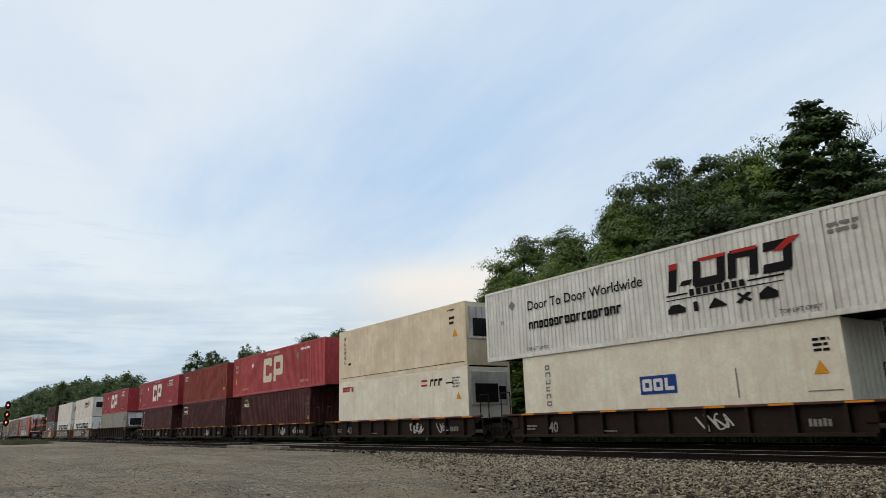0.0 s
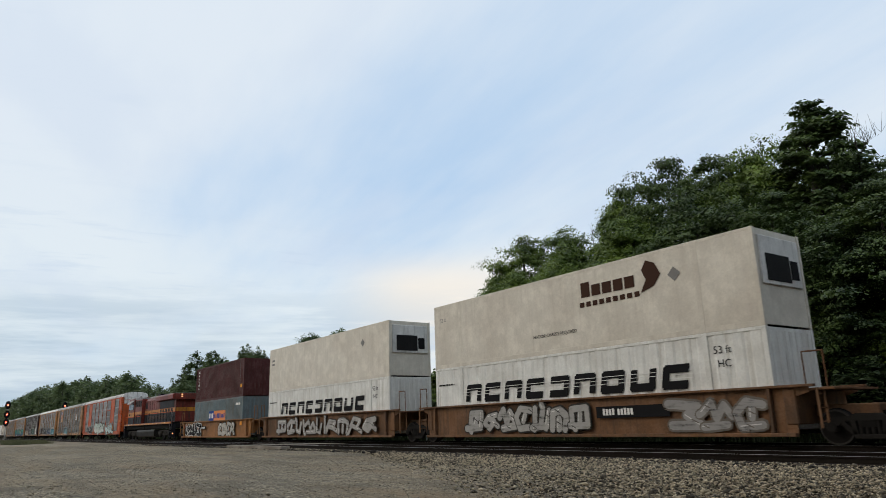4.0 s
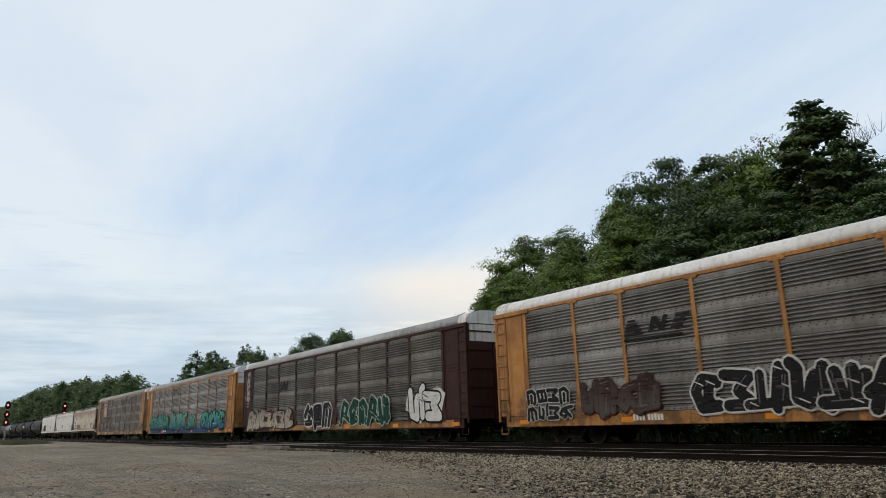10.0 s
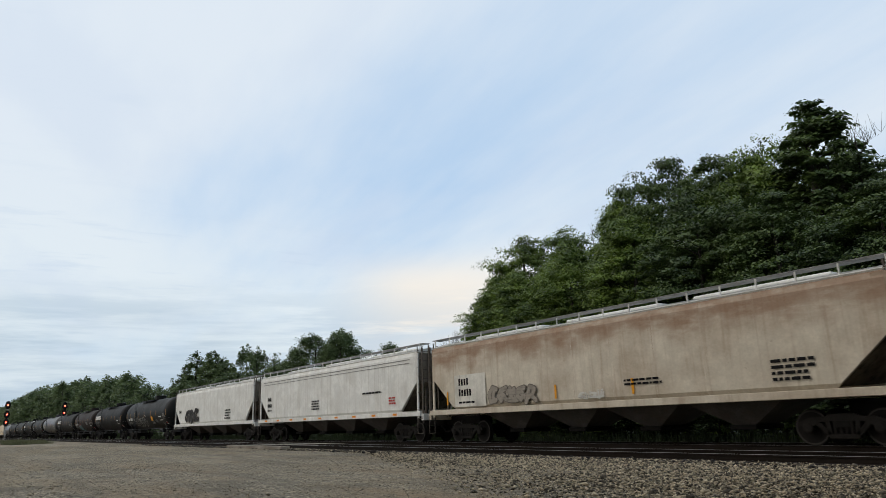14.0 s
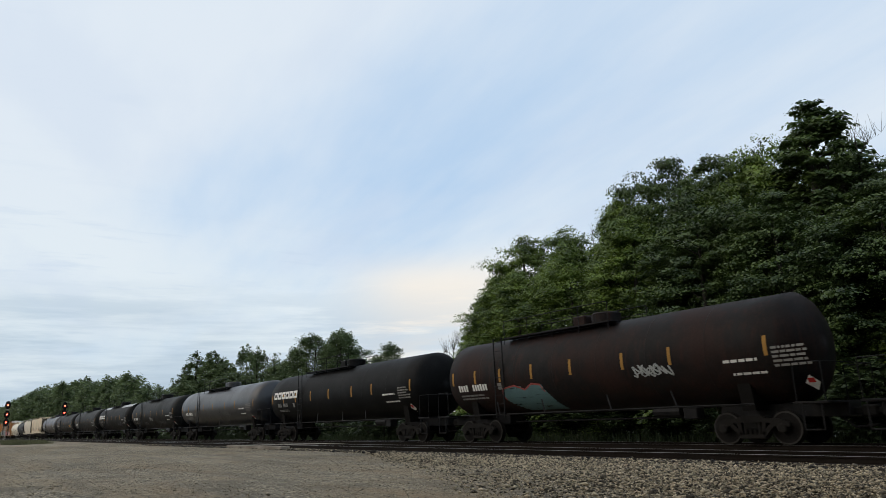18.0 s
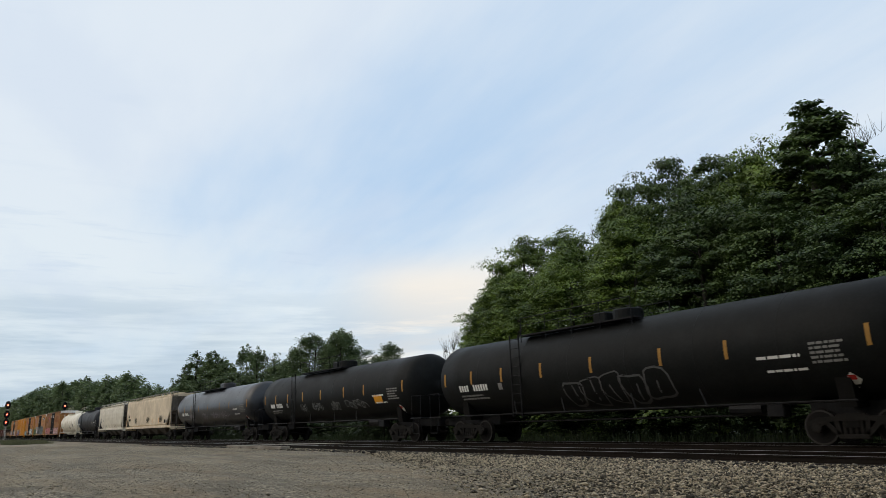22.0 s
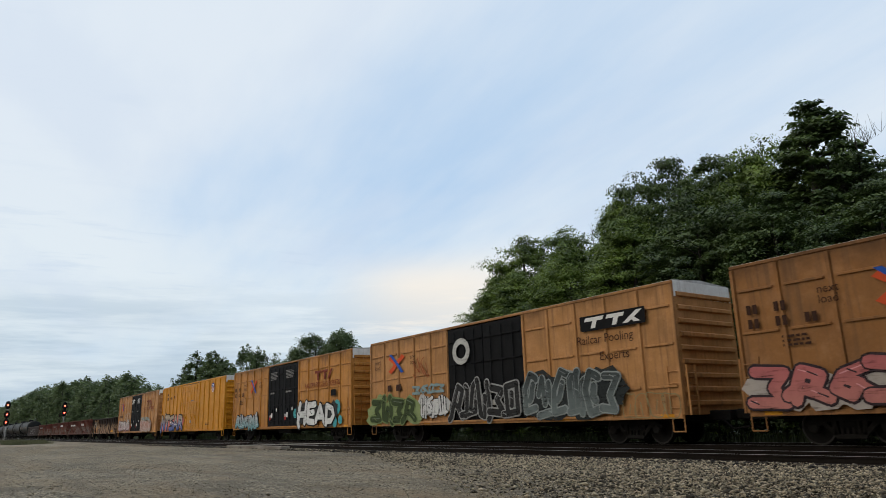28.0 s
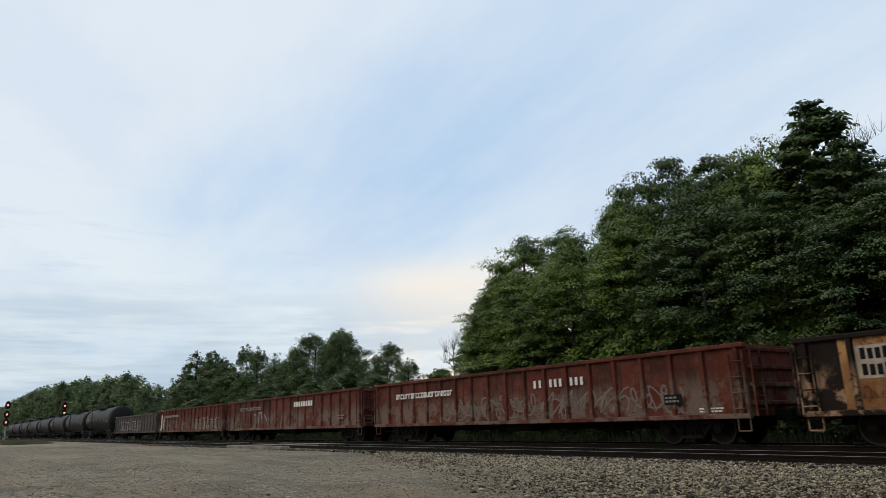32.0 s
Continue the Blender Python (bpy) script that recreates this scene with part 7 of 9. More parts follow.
def mark_racks():
    r = ROLL["autorack"]
    y = -1.545
    white, grey, black = (0.62, 0.62, 0.6), (0.40, 0.40, 0.39), (0.02, 0.02, 0.022)
    teal, blue, green = (0.16, 0.42, 0.42), (0.03, 0.07, 0.16), (0.04, 0.30, 0.22)
    o = r[0]
    graffiti(o, -9.7, -5.6, 0.8, 1.95, y, 61, (0.035, 0.032, 0.032), (0.55, 0.54, 0.5), 4)
    graffiti(o, -3.9, 3.5, 0.75, 2.3, y, 62, (0.42, 0.5, 0.46), (0.05, 0.045, 0.05), 6, (0.28, 0.27, 0.25), second=(0.62, 0.66, 0.6))
    graffiti(o, 4.4, 9.6, 0.7, 2.1, y, 63, (0.38, 0.52, 0.52), (0.05, 0.05, 0.06), 4, (0.36, 0.13, 0.05), second=(0.5, 0.62, 0.6), word="HAOL")
    marks("red_dash", o, [(4.6, 6.9, 3.66, 3.74)], y, RED_ORANGE)
    stencil(o, 12.2, 13.2, 2.9, 3.6, -1.512, 5, BROWN_MARK, 64)
    marks("yellow_plate", o, [(12.5, 13.2, 2.1, 2.3)], -1.512, YELLOW_MARK)
    digits(o, 5.5, 0.72, 0.18, -1.502, 9, WHITE_MARK, (3,))
    o = r[1]
    shield(o, -8.7, -7.7, 3.25, 4.75, y, RACK_PLATE)
    graffiti(o, -4.4, -0.5, 0.8, 2.1, y, 65, black, (0.45, 0.52, 0.54), 3, second=(0.16, 0.32, 0.36))
    scrawl(o, 1.4, 3.9, 1.1, 1.9, y, 66, grey, 0.06, 5)
    graffiti(o, 6.6, 11.4, 0.9, 2.2, y, 67, None, (0.5, 0.5, 0.48), 4)
    graffiti(o, 7.2, 8.8, 2.9, 3.9, y, 68, white, None, 3)
    digits(o, -7.5, 0.72, 0.2, -1.502, 9, WHITE_MARK, (3,))
    o = r[2]
    graffiti(o, -12.0, -9.7, 1.42, 2.05, y, 69, black, (0.5, 0.5, 0.48), 4)
    graffiti(o, -12.0, -9.7, 0.82, 1.4, y, 269, black, (0.5, 0.5, 0.48), 4)
    graffiti(o, -9.2, -5.9, 0.95, 2.2, y, 270, (0.045, 0.036, 0.034), (0.075, 0.03, 0.026), 4, second=(0.09, 0.08, 0.076))
    graffiti(o, -4.7, 1.4, 0.85, 2.15, y, 70, black, (0.6, 0.6, 0.58), 6)
    graffiti(o, 1.5, 6.5, 0.85, 2.1, y, 71, black, (0.5, 0.52, 0.52), 5, second=(0.02, 0.06, 0.16))
    graffiti(o, 7.1, 11.8, 0.8, 1.9, y, 72, (0.1, 0.33, 0.4), (0.03, 0.04, 0.09), 4, (0.03, 0.05, 0.12), second=(0.3, 0.5, 0.55))
    scrawl(o, 7.2, 11.9, 1.93, 2.22, y, 73, white, 0.11, 9)
    # a railway's logo: slanted bands of a horse-head shape and two heavy blocks over a thin line
    bands = [[(-7.05 + 0.05 * k, 3.45 + 0.11 * k), (-6.25 - 0.07 * k, 3.45 + 0.11 * k), (-6.2 - 0.07 * k, 3.53 + 0.11 * k), (-7.02 + 0.05 * k, 3.53 + 0.11 * k)] for k in range(5)]
    bands += [[(-6.05, 3.5), (-5.85, 3.5), (-5.65, 3.98), (-5.85, 3.98)], [(-5.85, 3.98), (-5.65, 3.98), (-5.45, 3.5), (-5.62, 3.5)], [(-5.6, 3.5), (-5.42, 3.5), (-5.22, 3.98), (-5.4, 3.98)],
              [(-5.2, 3.5), (-4.72, 3.5), (-4.68, 3.63), (-5.15, 3.63)], [(-5.08, 3.68), (-4.62, 3.68), (-4.58, 3.80), (-5.04, 3.80)], [(-4.98, 3.85), (-4.45, 3.85), (-4.4, 3.98), (-4.94, 3.98)], [(-7.05, 3.28), (-4.75, 3.28), (-4.75, 3.36), (-7.05, 3.36)]]
    polys("black_logo", o, bands, y, spray((0.02, 0.021, 0.022)), "black railway logo of slanted bands", 0.012)
    digits(o, -7.0, 0.76, 0.2, -1.502, 9, WHITE_MARK, (3,))
    o = r[3]
    graffiti(o, -12.4, -4.7, 0.75, 2.1, y, 74, (0.26, 0.22, 0.2), (0.05, 0.03, 0.03), 7, (0.12, 0.045, 0.04), second=(0.42, 0.4, 0.31))
    graffiti(o, -2.8, 0.9, 0.75, 2.25, y, 75, black, (0.6, 0.6, 0.58), 3)
    graffiti(o, 2.0, 7.2, 0.8, 2.4, y, 76, (0.014, 0.055, 0.042), (0.42, 0.48, 0.43), 5)
    graffiti(o, 9.0, 11.7, 0.85, 2.5, y, 77, (0.66, 0.66, 0.64), black, 2, (0.62, 0.62, 0.6))
    scrawl(o, -7.0, -5.3, 3.2, 3.8, y, 78, (0.03, 0.03, 0.03), 0.1, 5)
    for k in range(5):
        scrawl(o, -13.25, -12.35, 2.75 + 0.42 * k, 3.2 + 0.42 * k, -1.515, 400 + k, (0.55, 0.54, 0.52), 0.045, 4)
    stencil(o, -13.2, -12.4, 2.3, 2.7, -1.515, 2, DULL_MARK, 405)
    digits(o, -7.9, 0.74, 0.2, -1.502, 10, WHITE_MARK, (3,))
    marks("yellow_edge", o, [(-8.5, 12.6, 0.68, 0.98)], -1.503, paint("worn_yellow_sill", (0.40, 0.2, 0.07), 0.6, (0.06, 0.04, 0.03), 0.7, 0.6, 0.0, 0.05, 0.4), lift=0.002)
    o = r[4]
    marks("graffiti_base", o, [(-12.2, 9.0, 0.66, 1.02)], -1.503, spray(blue))
    graffiti(o, -12.1, -4.8, 0.95, 2.4, y, 79, (0.08, 0.3, 0.22), black, 6, (0.1, 0.07, 0.07), second=(0.02, 0.09, 0.14))
    graffiti(o, -4.2, 1.0, 0.9, 2.5, y, 80, (0.12, 0.36, 0.27), black, 4, (0.3, 0.1, 0.05), second=(0.02, 0.1, 0.16))
    graffiti(o, 1.8, 3.9, 0.9, 2.3, y, 81, (0.12, 0.36, 0.27), black, 2, second=(0.02, 0.1, 0.16))
    graffiti(o, 5.4, 11.6, 0.9, 2.4, y, 82, (0.07, 0.34, 0.23), black, 4, (0.03, 0.1, 0.16), second=(0.03, 0.1, 0.22))
    digits(o, -6.9, 0.76, 0.2, -1.508, 9, WHITE_MARK, (3,))
    o = r[5]
    shield(o, -8.75, -7.65, 3.2, 4.8, y, RACK_PLATE)
    graffiti(o, -7.6, -4.8, 1.1, 2.0, y, 83, None, (0.28, 0.27, 0.25), 3)
    graffiti(o, 1.5, 4.0, 1.1, 2.05, y, 84, None, (0.42, 0.41, 0.39), 4)
    scrawl(o, 4.2, 7.2, 1.1, 1.6, y, 85, (0.24, 0.235, 0.22), 0.05, 5)
    digits(o, -7.7, 0.72, 0.22, -1.502, 9, WHITE_MARK, (3,))
    for o in r[1:]:
        for q in range(6):
            marks("reflector", o, [(-12.5 + q * 5.0, -12.0 + q * 5.0, 0.72, 0.88)], -1.502, ORANGE_MARK, lift=0.006)
        stencil(o, 12.2, 13.3, 3.0, 3.4, -1.512, 3, BROWN_MARK, 86)


def mark_hoppers():
    h = ROLL["covered_hopper"]
    y = -1.545
    o = h[0]
    marks("pale_panel", o, [(-8.0, -5.85, 1.5, 2.85)], y, paint("pale_patch", (0.6, 0.58, 0.52)), "pale repainted panel")
    digits(o, -7.7, 2.4, 0.3, y - 0.005, 4, DARK_MARK)
    digits(o, -7.7, 1.95, 0.3, y - 0.005, 5, DARK_MARK)
    stencil(o, -7.7, -6.2, 1.6, 1.75, y - 0.005, 1, DARK_MARK, 90)
    graffiti(o, -5.7, -2.8, 1.5, 2.25, y, 91, (0.3, 0.27, 0.23), (0.16, 0.14, 0.12), 5)
    graffiti(o, -0.7, 0.5, 1.5, 1.8, y, 92, (0.6, 0.59, 0.55), None, 4)
    marks("reflector", o, [(-1.85, -1.75, 1.6, 2.1), (1.7, 1.8, 1.6, 2.1), (-8.6, -8.5, 1.6, 2.2)], y, YELLOW_MARK)
    stencil(o, 1.4, 3.2, 1.85, 2.1, y, 2, DARK_MARK, 93)
    stencil(o, 6.5, 7.8, 1.65, 2.3, y, 4, DARK_MARK, 94)
    o = h[1]
    digits(o, -8.6, 2.6, 0.24, y, 4, DARK_MARK)
    digits(o, -8.6, 2.2, 0.24, y, 5, DARK_MARK)
    stencil(o, -8.6, -7.6, 1.9, 2.05, y, 1, DARK_MARK, 95)
    stencil(o, -1.6, -0.5, 1.8, 2.4, y, 4, DARK_MARK, 96)
    stencil(o, 4.7, 6.9, 2.4, 2.56, y, 1, DARK_MARK, 97)
    stencil(o, 7.4, 8.2, 1.8, 2.2, y, 3, RED_MARK, 98)
    marks("reflector", o, [(-9 + k * 2.1, -8.6 + k * 2.1, 1.27, 1.37) for k in range(9)], -1.565, ORANGE_MARK)
    marks("eave_line", o, [(-9.4, 9.4, 3.86, 3.9), (-9.4, 9.4, 3.7, 3.73)], y, DULL_MARK)
    o = h[2]
    graffiti(o, -6.8, -2.9, 1.55, 2.7, y, 99, (0.03, 0.03, 0.03), (0.1, 0.09, 0.08), 3)
    stencil(o, 4.1, 5.6, 1.6, 2.4, y, 4, DARK_MARK, 100)
    digits(o, -8.8, 2.4, 0.24, y, 5, DARK_MARK)
    o = h[3]
    digits(o, -8.5, 2.45, 0.3, y, 4, DARK_MARK)
    digits(o, -8.5, 2.05, 0.3, y, 6, DARK_MARK)
    for x0, x1, s in ((-5.3, -4.2, 101), (0.2, 1.7, 102), (5.5, 6.9, 103)):
        scrawl(o, x0, x1, 1.75, 2.4, y, s, (0.05, 0.055, 0.04), 0.055, 5)
    marks("reflector", o, [(2.8, 2.9, 1.6, 2.15), (5.4, 5.5, 1.6, 2.2), (-9.3, -9.2, 1.7, 2.4)], y, YELLOW_MARK)
    marks("black_plate", o, [(7.5, 8.05, 1.65, 1.98)], y, DARK_MARK)
    stencil(o, 8.2, 9.2, 1.7, 1.95, y, 2, DULL_MARK, 104)
    o = h[4]
    digits(o, -6.4, 2.5, 0.28, -1.56, 4, DULL_MARK)
    digits(o, -6.4, 2.12, 0.28, -1.56, 6, DULL_MARK)
    marks("square_mark", o, [(-4.3, -4.05, 2.3, 2.55)], -1.56, DULL_MARK)
    stencil(o, -2.9, -2.3, 1.55, 1.8, -1.5, 2, DARK_MARK, 105)
    stencil(o, 3.0, 3.6, 1.55, 1.8, -1.5, 2, DARK_MARK, 106)


def tank_tag(o, x0, x1, z0, z1, seed, colour=(0.26, 0.26, 0.25), width=0.03, turns=5):
    scrawl(o, x0, x1, z0, z1, tank_face, seed, colour, width, turns)


def mark_tanks():
    t = ROLL["tank_car"]
    f = tank_face
    pale = (0.38, 0.38, 0.36)

    def standard(o, seed, num=True, dx=0.0):
        if num:
            digits(o, -7.9 + dx, 2.12, 0.27, f, 4, WHITE_MARK)
            digits(o, -6.95 + dx, 2.12, 0.27, f, 6, WHITE_MARK)
            stencil(o, -7.9 + dx, -5.9 + dx, 1.75, 2.0, f, 2, DULL_MARK, seed)
        stencil(o, 7.4, 8.5, 2.05, 2.65, f, 5, DULL_MARK, seed + 1)
        stencil(o, 5.9, 7.2, 2.25, 2.4, f, 1, WHITE_MARK, seed + 2)
        stencil(o, 6.1, 7.4, 1.9, 2.02, f, 1, WHITE_MARK, seed + 3)
        diamond(o, 8.2, 1.62, 0.2, f, WHITE_MARK)
        marks("placard_bar", o, [(8.1, 8.3, 1.62, 1.74)], f, RED_MARK, lift=0.012)
        marks("square_mark", o, [(-5.3 + dx, -5.05 + dx, 2.1, 2.36)], f, DULL_MARK)
    for i in (0, 2, 4, 5, 7, 8, 9, 10):
        standard(t[i], 200 + 10 * i, True, 1.0 if i == 2 else 0.0)
    for i in (1, 3, 6):
        for k in range(6):
            quads = block_ring(-8.25 + 0.625 * k, -7.70 + 0.625 * k, 2.66, 3.12, 0.14)
            marks("block_logo", t[i], [(q[0][0], q[1][0], q[0][1], q[2][1]) for q in quads], f, WHITE_MARK, "white block shape of a logo", 0.012)
        digits(t[i], -7.7, 2.15, 0.24, f, 4, DULL_MARK)
        digits(t[i], -6.85, 2.15, 0.24, f, 5, DULL_MARK)
        stencil(t[i], -7.6, -6.0, 1.85, 2.0, f, 2, DULL_MARK, 300 + i)
        standard(t[i], 310 + 10 * i, False)
    o = t[0]
    graffiti(o, -4.7, 0.8, 1.4, 2.5, f, 111, (0.03, 0.03, 0.03), pale, 5)
    marks("yellow_plate", o, [(2.65, 3.35, 1.95, 2.4)], f, YELLOW_MARK)
    tank_tag(o, 2.6, 3.9, 1.6, 2.0, 112)
    tank_tag(o, 4.1, 5.4, 1.75, 2.1, 113)
    tank_tag(o, 6.6, 7.8, 1.4, 1.7, 114)
    o = t[2]
    # a pale blue sprayed heart shape with a red rim
    blob, rim, lim, top = Geo(), Geo(), [0.008], []
    for k in range(13):
        z, u = 1.28 + 0.07 * k, k / 12
        xa, xb = -3.35 - 0.75 * math.sin(min(u * 1.5, 1.0) * 1.57) + 0.5 * max(0, u - 0.75), -1.3 - 0.5 * u
        for x0, x1 in (((xa, -2.95), (-2.55, xb)) if k > 10 else ((xa, xb),)):
            stroke_quads(blob, [(x0, z), ((x0 + x1) / 2, z + 0.01), (x1, z)], 0.082, on_face(f), lim)
        top.append((xa - 0.03, z))
    stroke_quads(rim, top[6:] + [(-3.3, 2.2), (-2.75, 2.02), (-2.3, 2.22), (-1.85, 2.16), (-1.72, 1.9)], 0.06, on_face(f), lim)
    for name, g, colour in (("graffiti_fill", blob, (0.115, 0.20, 0.21)), ("graffiti_edge", rim, (0.34, 0.085, 0.075))):
        tagged(part(name, g, spray(colour), o), kind="stuff")
    tank_tag(o, 2.5, 4.2, 2.1, 2.5, 116, (0.4, 0.42, 0.42), 0.06, 6)
    tank_tag(t[4], 1.9, 3.8, 1.8, 2.25, 117)
    tank_tag(t[5], -0.8, 0.6, 1.95, 2.3, 118, (0.45, 0.45, 0.44))
    tank_tag(t[5], -3.8, -1.8, 1.55, 1.9, 119, (0.14, 0.14, 0.14), 0.05)
    tank_tag(t[5], 2.8, 5.4, 1.4, 1.9, 120, (0.12, 0.12, 0.12), 0.06, 6)
    o = t[6]
    tank_tag(o, -3.9, -2.6, 1.75, 2.7, 121, (0.12, 0.12, 0.12), 0.06, 4)
    tank_tag(o, 2.6, 5.5, 1.6, 2.1, 122, (0.12, 0.12, 0.13), 0.05, 6)
    o = t[7]
    graffiti(o, -1.7, 2.8, 1.3, 2.4, f, 123, None, (0.1, 0.1, 0.1), 4)
    o = t[8]
    for k, (a, b) in enumerate(((-3.3, -2.3), (-1.6, 0.0), (0.9, 2.1), (2.6, 5.2))):
        tank_tag(o, a, b, 1.75, 2.25, 124 + k, (0.22, 0.22, 0.215))
    marks("yellow_plate", o, [(6.0, 6.8, 1.95, 2.35)], f, YELLOW_MARK)
    o = t[9]
    for k, (a, b) in enumerate(((-5.7, -4.4), (-2.0, -0.6), (0.4, 2.5), (2.7, 4.8))):
        tank_tag(o, a, b, 1.75, 2.25, 130 + k, (0.36, 0.33, 0.36))
    o = t[10]
    marks("white_plate", o, [(4.6, 5.3, 2.1, 2.5)], f, DULL_MARK)
    o = t[11]
    stencil(o, -6.7, -4.3, 1.85, 2.05, f, 1, DULL_MARK, 140)
    tank_tag(o, 0.8, 2.4, 1.6, 2.2, 141, (0.25, 0.22, 0.18), 0.04)
    marks("square_mark", o, [(4.6, 5.6, 2.0, 2.45)], f, DULL_MARK)
    # pale roof patches on the seventh tank, rust-free primer laid over the shell
    for x0, x1 in ((-8.4, -4.2), (2.5, 9.0)):
        g = Geo()
        line = [(-(TANK_R + 0.006) * math.sin(a), TANK_Z + (TANK_R + 0.006) * math.cos(a)) for a in np.linspace(0.72, -0.72, 9)]
        g.sheet(line[::-1], "x", x0, x1)
        part("roof_patch", g, paint("pale_primer", (0.46, 0.47, 0.49)), t[6], "pale grey patch over the tank top")
    for o in t[12:]:
        marks("block_logo", o, [(-7.6, -6.8, 2.5, 2.9)], f, DULL_MARK)
        stencil(o, 6.0, 8.0, 2.2, 2.6, f, 2, DULL_MARK, 150)


def mark_boxcars():
    b = ROLL["boxcar"]
    y = BOX_Y
    white, black = (0.68, 0.68, 0.66), (0.02, 0.02, 0.022)

    def words(o, xs, zs, x_logo, wide, number):
        cross_mark(o, x_logo, x_logo + wide, 3.3, 4.25, y)
        lettering("next", o, x_logo - 1.35, 3.85, 0.31, y - 0.018, BROWN_MARK)
        lettering("load", o, x_logo - 1.35, 3.58, 0.31, y - 0.018, BROWN_MARK)
        lettering("any", o, x_logo + wide + 0.5, 3.9, 0.31, y - 0.018, BROWN_MARK)
        lettering("road", o, x_logo + wide + 0.5, 3.63, 0.31, y - 0.018, BROWN_MARK)
        if number:
            for z in (3.55, 3.15):
                marks("stencil", o, [(a + d, a + d + 0.13, z, z + 0.26) for a in ((-9.1, -8.3) if z > 3.3 else (-9.1, -8.3, -7.5)) for d in (0.0, 0.19)], y - 0.018, BROWN_MARK)
            stencil(o, -8.2, -7.4, 2.55, 2.9, y, 3, BROWN_MARK, 161)

    def experts(o, x0=3.5, x1=8.4):
        polys("brown_logo", o, [[(x0 + 1.4, 3.95), (x0 + 2.3, 3.95), (x0 + 2.3, 4.1), (x0 + 1.4, 4.1)], [(x0 + 1.72, 3.55), (x0 + 1.95, 3.55), (x0 + 1.95, 3.95), (x0 + 1.72, 3.95)], [(x0 + 2.4, 3.95), (x0 + 3.1, 3.95), (x0 + 3.1, 4.1), (x0 + 2.4, 4.1)], [(x0 + 2.62, 3.55), (x0 + 2.85, 3.55), (x0 + 2.85, 3.95), (x0 + 2.62, 3.95)], [(x0 + 3.1, 3.55), (x0 + 3.3, 3.55), (x0 + 3.75, 4.1), (x0 + 3.5, 4.1)]], y, BROWN_RED, "brown-red block logo", 0.02)
        lettering("RAILCAR POOLING EXPERTS", o, x0, 3.15, 0.42, y - 0.016, BROWN_RED, "brown-red lettering", 0.86, 0.004)

    def door_marks(o, seed, ink=None):
        for x0 in (-2.2, 0.35):
            stencil(o, x0 + 0.3, x0 + 1.6, 3.95, 4.5, y - 0.06, 6, ink or WHITE_MARK, seed)
            stencil(o, x0 + 0.3, x0 + 1.2, 3.0, 3.2, y - 0.06, 1, DULL_MARK, seed + 1)
            marks("latch_plate", o, [(x0 + 0.5, x0 + 0.7, 1.5, 1.8), (x0 + 1.3, x0 + 1.45, 1.9, 2.1)], y - 0.06, WHITE_MARK)
            marks("latch_plate", o, [(x0 + 0.2, x0 + 0.4, 1.35, 1.55)], y - 0.06, RED_MARK)
    o = b[0]
    words(o, 0, 0, -5.75, 1.35, True)
    experts(o)
    door_marks(o, 162)
    pink, rose = (0.50, 0.15, 0.15), (0.52, 0.28, 0.27)
    graffiti(o, -9.2, -1.9, 0.9, 2.2, y - 0.05, 163, pink, (0.05, 0.035, 0.04), 7, (0.45, 0.4, 0.36), second=(0.5, 0.2, 0.17))
    graffiti(o, 3.0, 9.0, 0.85, 2.1, y - 0.05, 164, rose, (0.08, 0.06, 0.07), 5, (0.55, 0.42, 0.26), second=(0.56, 0.36, 0.34))
    o = b[1]
    words(o, 0, 0, -7.6, 1.5, False)
    lettering("Railcar Pooling", o, 5.35, 3.38, 0.42, y - 0.016, BROWN_MARK)
    lettering("Experts", o, 6.35, 2.78, 0.42, y - 0.016, BROWN_MARK)
    marks("logo_panel", o, [(5.6, 8.45, 3.82, 4.35)], y, DARK_MARK, "black logo panel", 0.055)
    polys("logo_shape", o, [[(5.8, 4.15), (6.65, 4.15), (6.72, 4.28), (5.87, 4.28)], [(6.1, 3.9), (6.3, 3.9), (6.4, 4.15), (6.2, 4.15)], [(6.8, 4.15), (7.55, 4.15), (7.62, 4.28), (6.87, 4.28)], [(7.05, 3.9), (7.25, 3.9), (7.35, 4.15), (7.15, 4.15)], [(7.5, 3.9), (7.75, 3.9), (8.35, 4.28), (8.1, 4.28)], [(8.0, 3.9), (8.25, 3.9), (7.95, 4.1), (7.8, 4.05)]], y, WHITE_MARK, "", 0.062)
    graffiti(o, -9.3, -5.1, 0.85, 2.3, y - 0.05, 165, (0.05, 0.07, 0.03), (0.2, 0.26, 0.1), 4, (0.26, 0.32, 0.14))
    graffiti(o, -4.7, -2.7, 1.1, 2.1, y - 0.05, 166, (0.62, 0.62, 0.6), black, 4, (0.5, 0.5, 0.48))
    graffiti(o, 2.4, 7.1, 0.85, 2.65, y - 0.05, 167, (0.05, 0.06, 0.06), (0.3, 0.33, 0.32), 6, (0.03, 0.035, 0.035), second=(0.16, 0.19, 0.185))
    graffiti(o, 7.2, 9.2, 0.8, 1.7, y - 0.05, 168, None, (0.3, 0.24, 0.12), 3)
    for cx, cz, r, wd in ((-1.45, 3.85, 0.5, 0.26),):
        g, lim = Geo(), [0.006]
        stroke_quads(g, [(cx + r * math.cos(a * 0.524), cz + r * 0.9 * math.sin(a * 0.524)) for a in range(13)], wd, on_face(y - 0.06), lim)
        part('graffiti_fill', g, spray((0.5, 0.5, 0.47)), o)
    graffiti(o, -2.2, 2.2, 0.9, 2.6, y - 0.06, 170, (0.03, 0.03, 0.03), (0.34, 0.34, 0.33), 5)
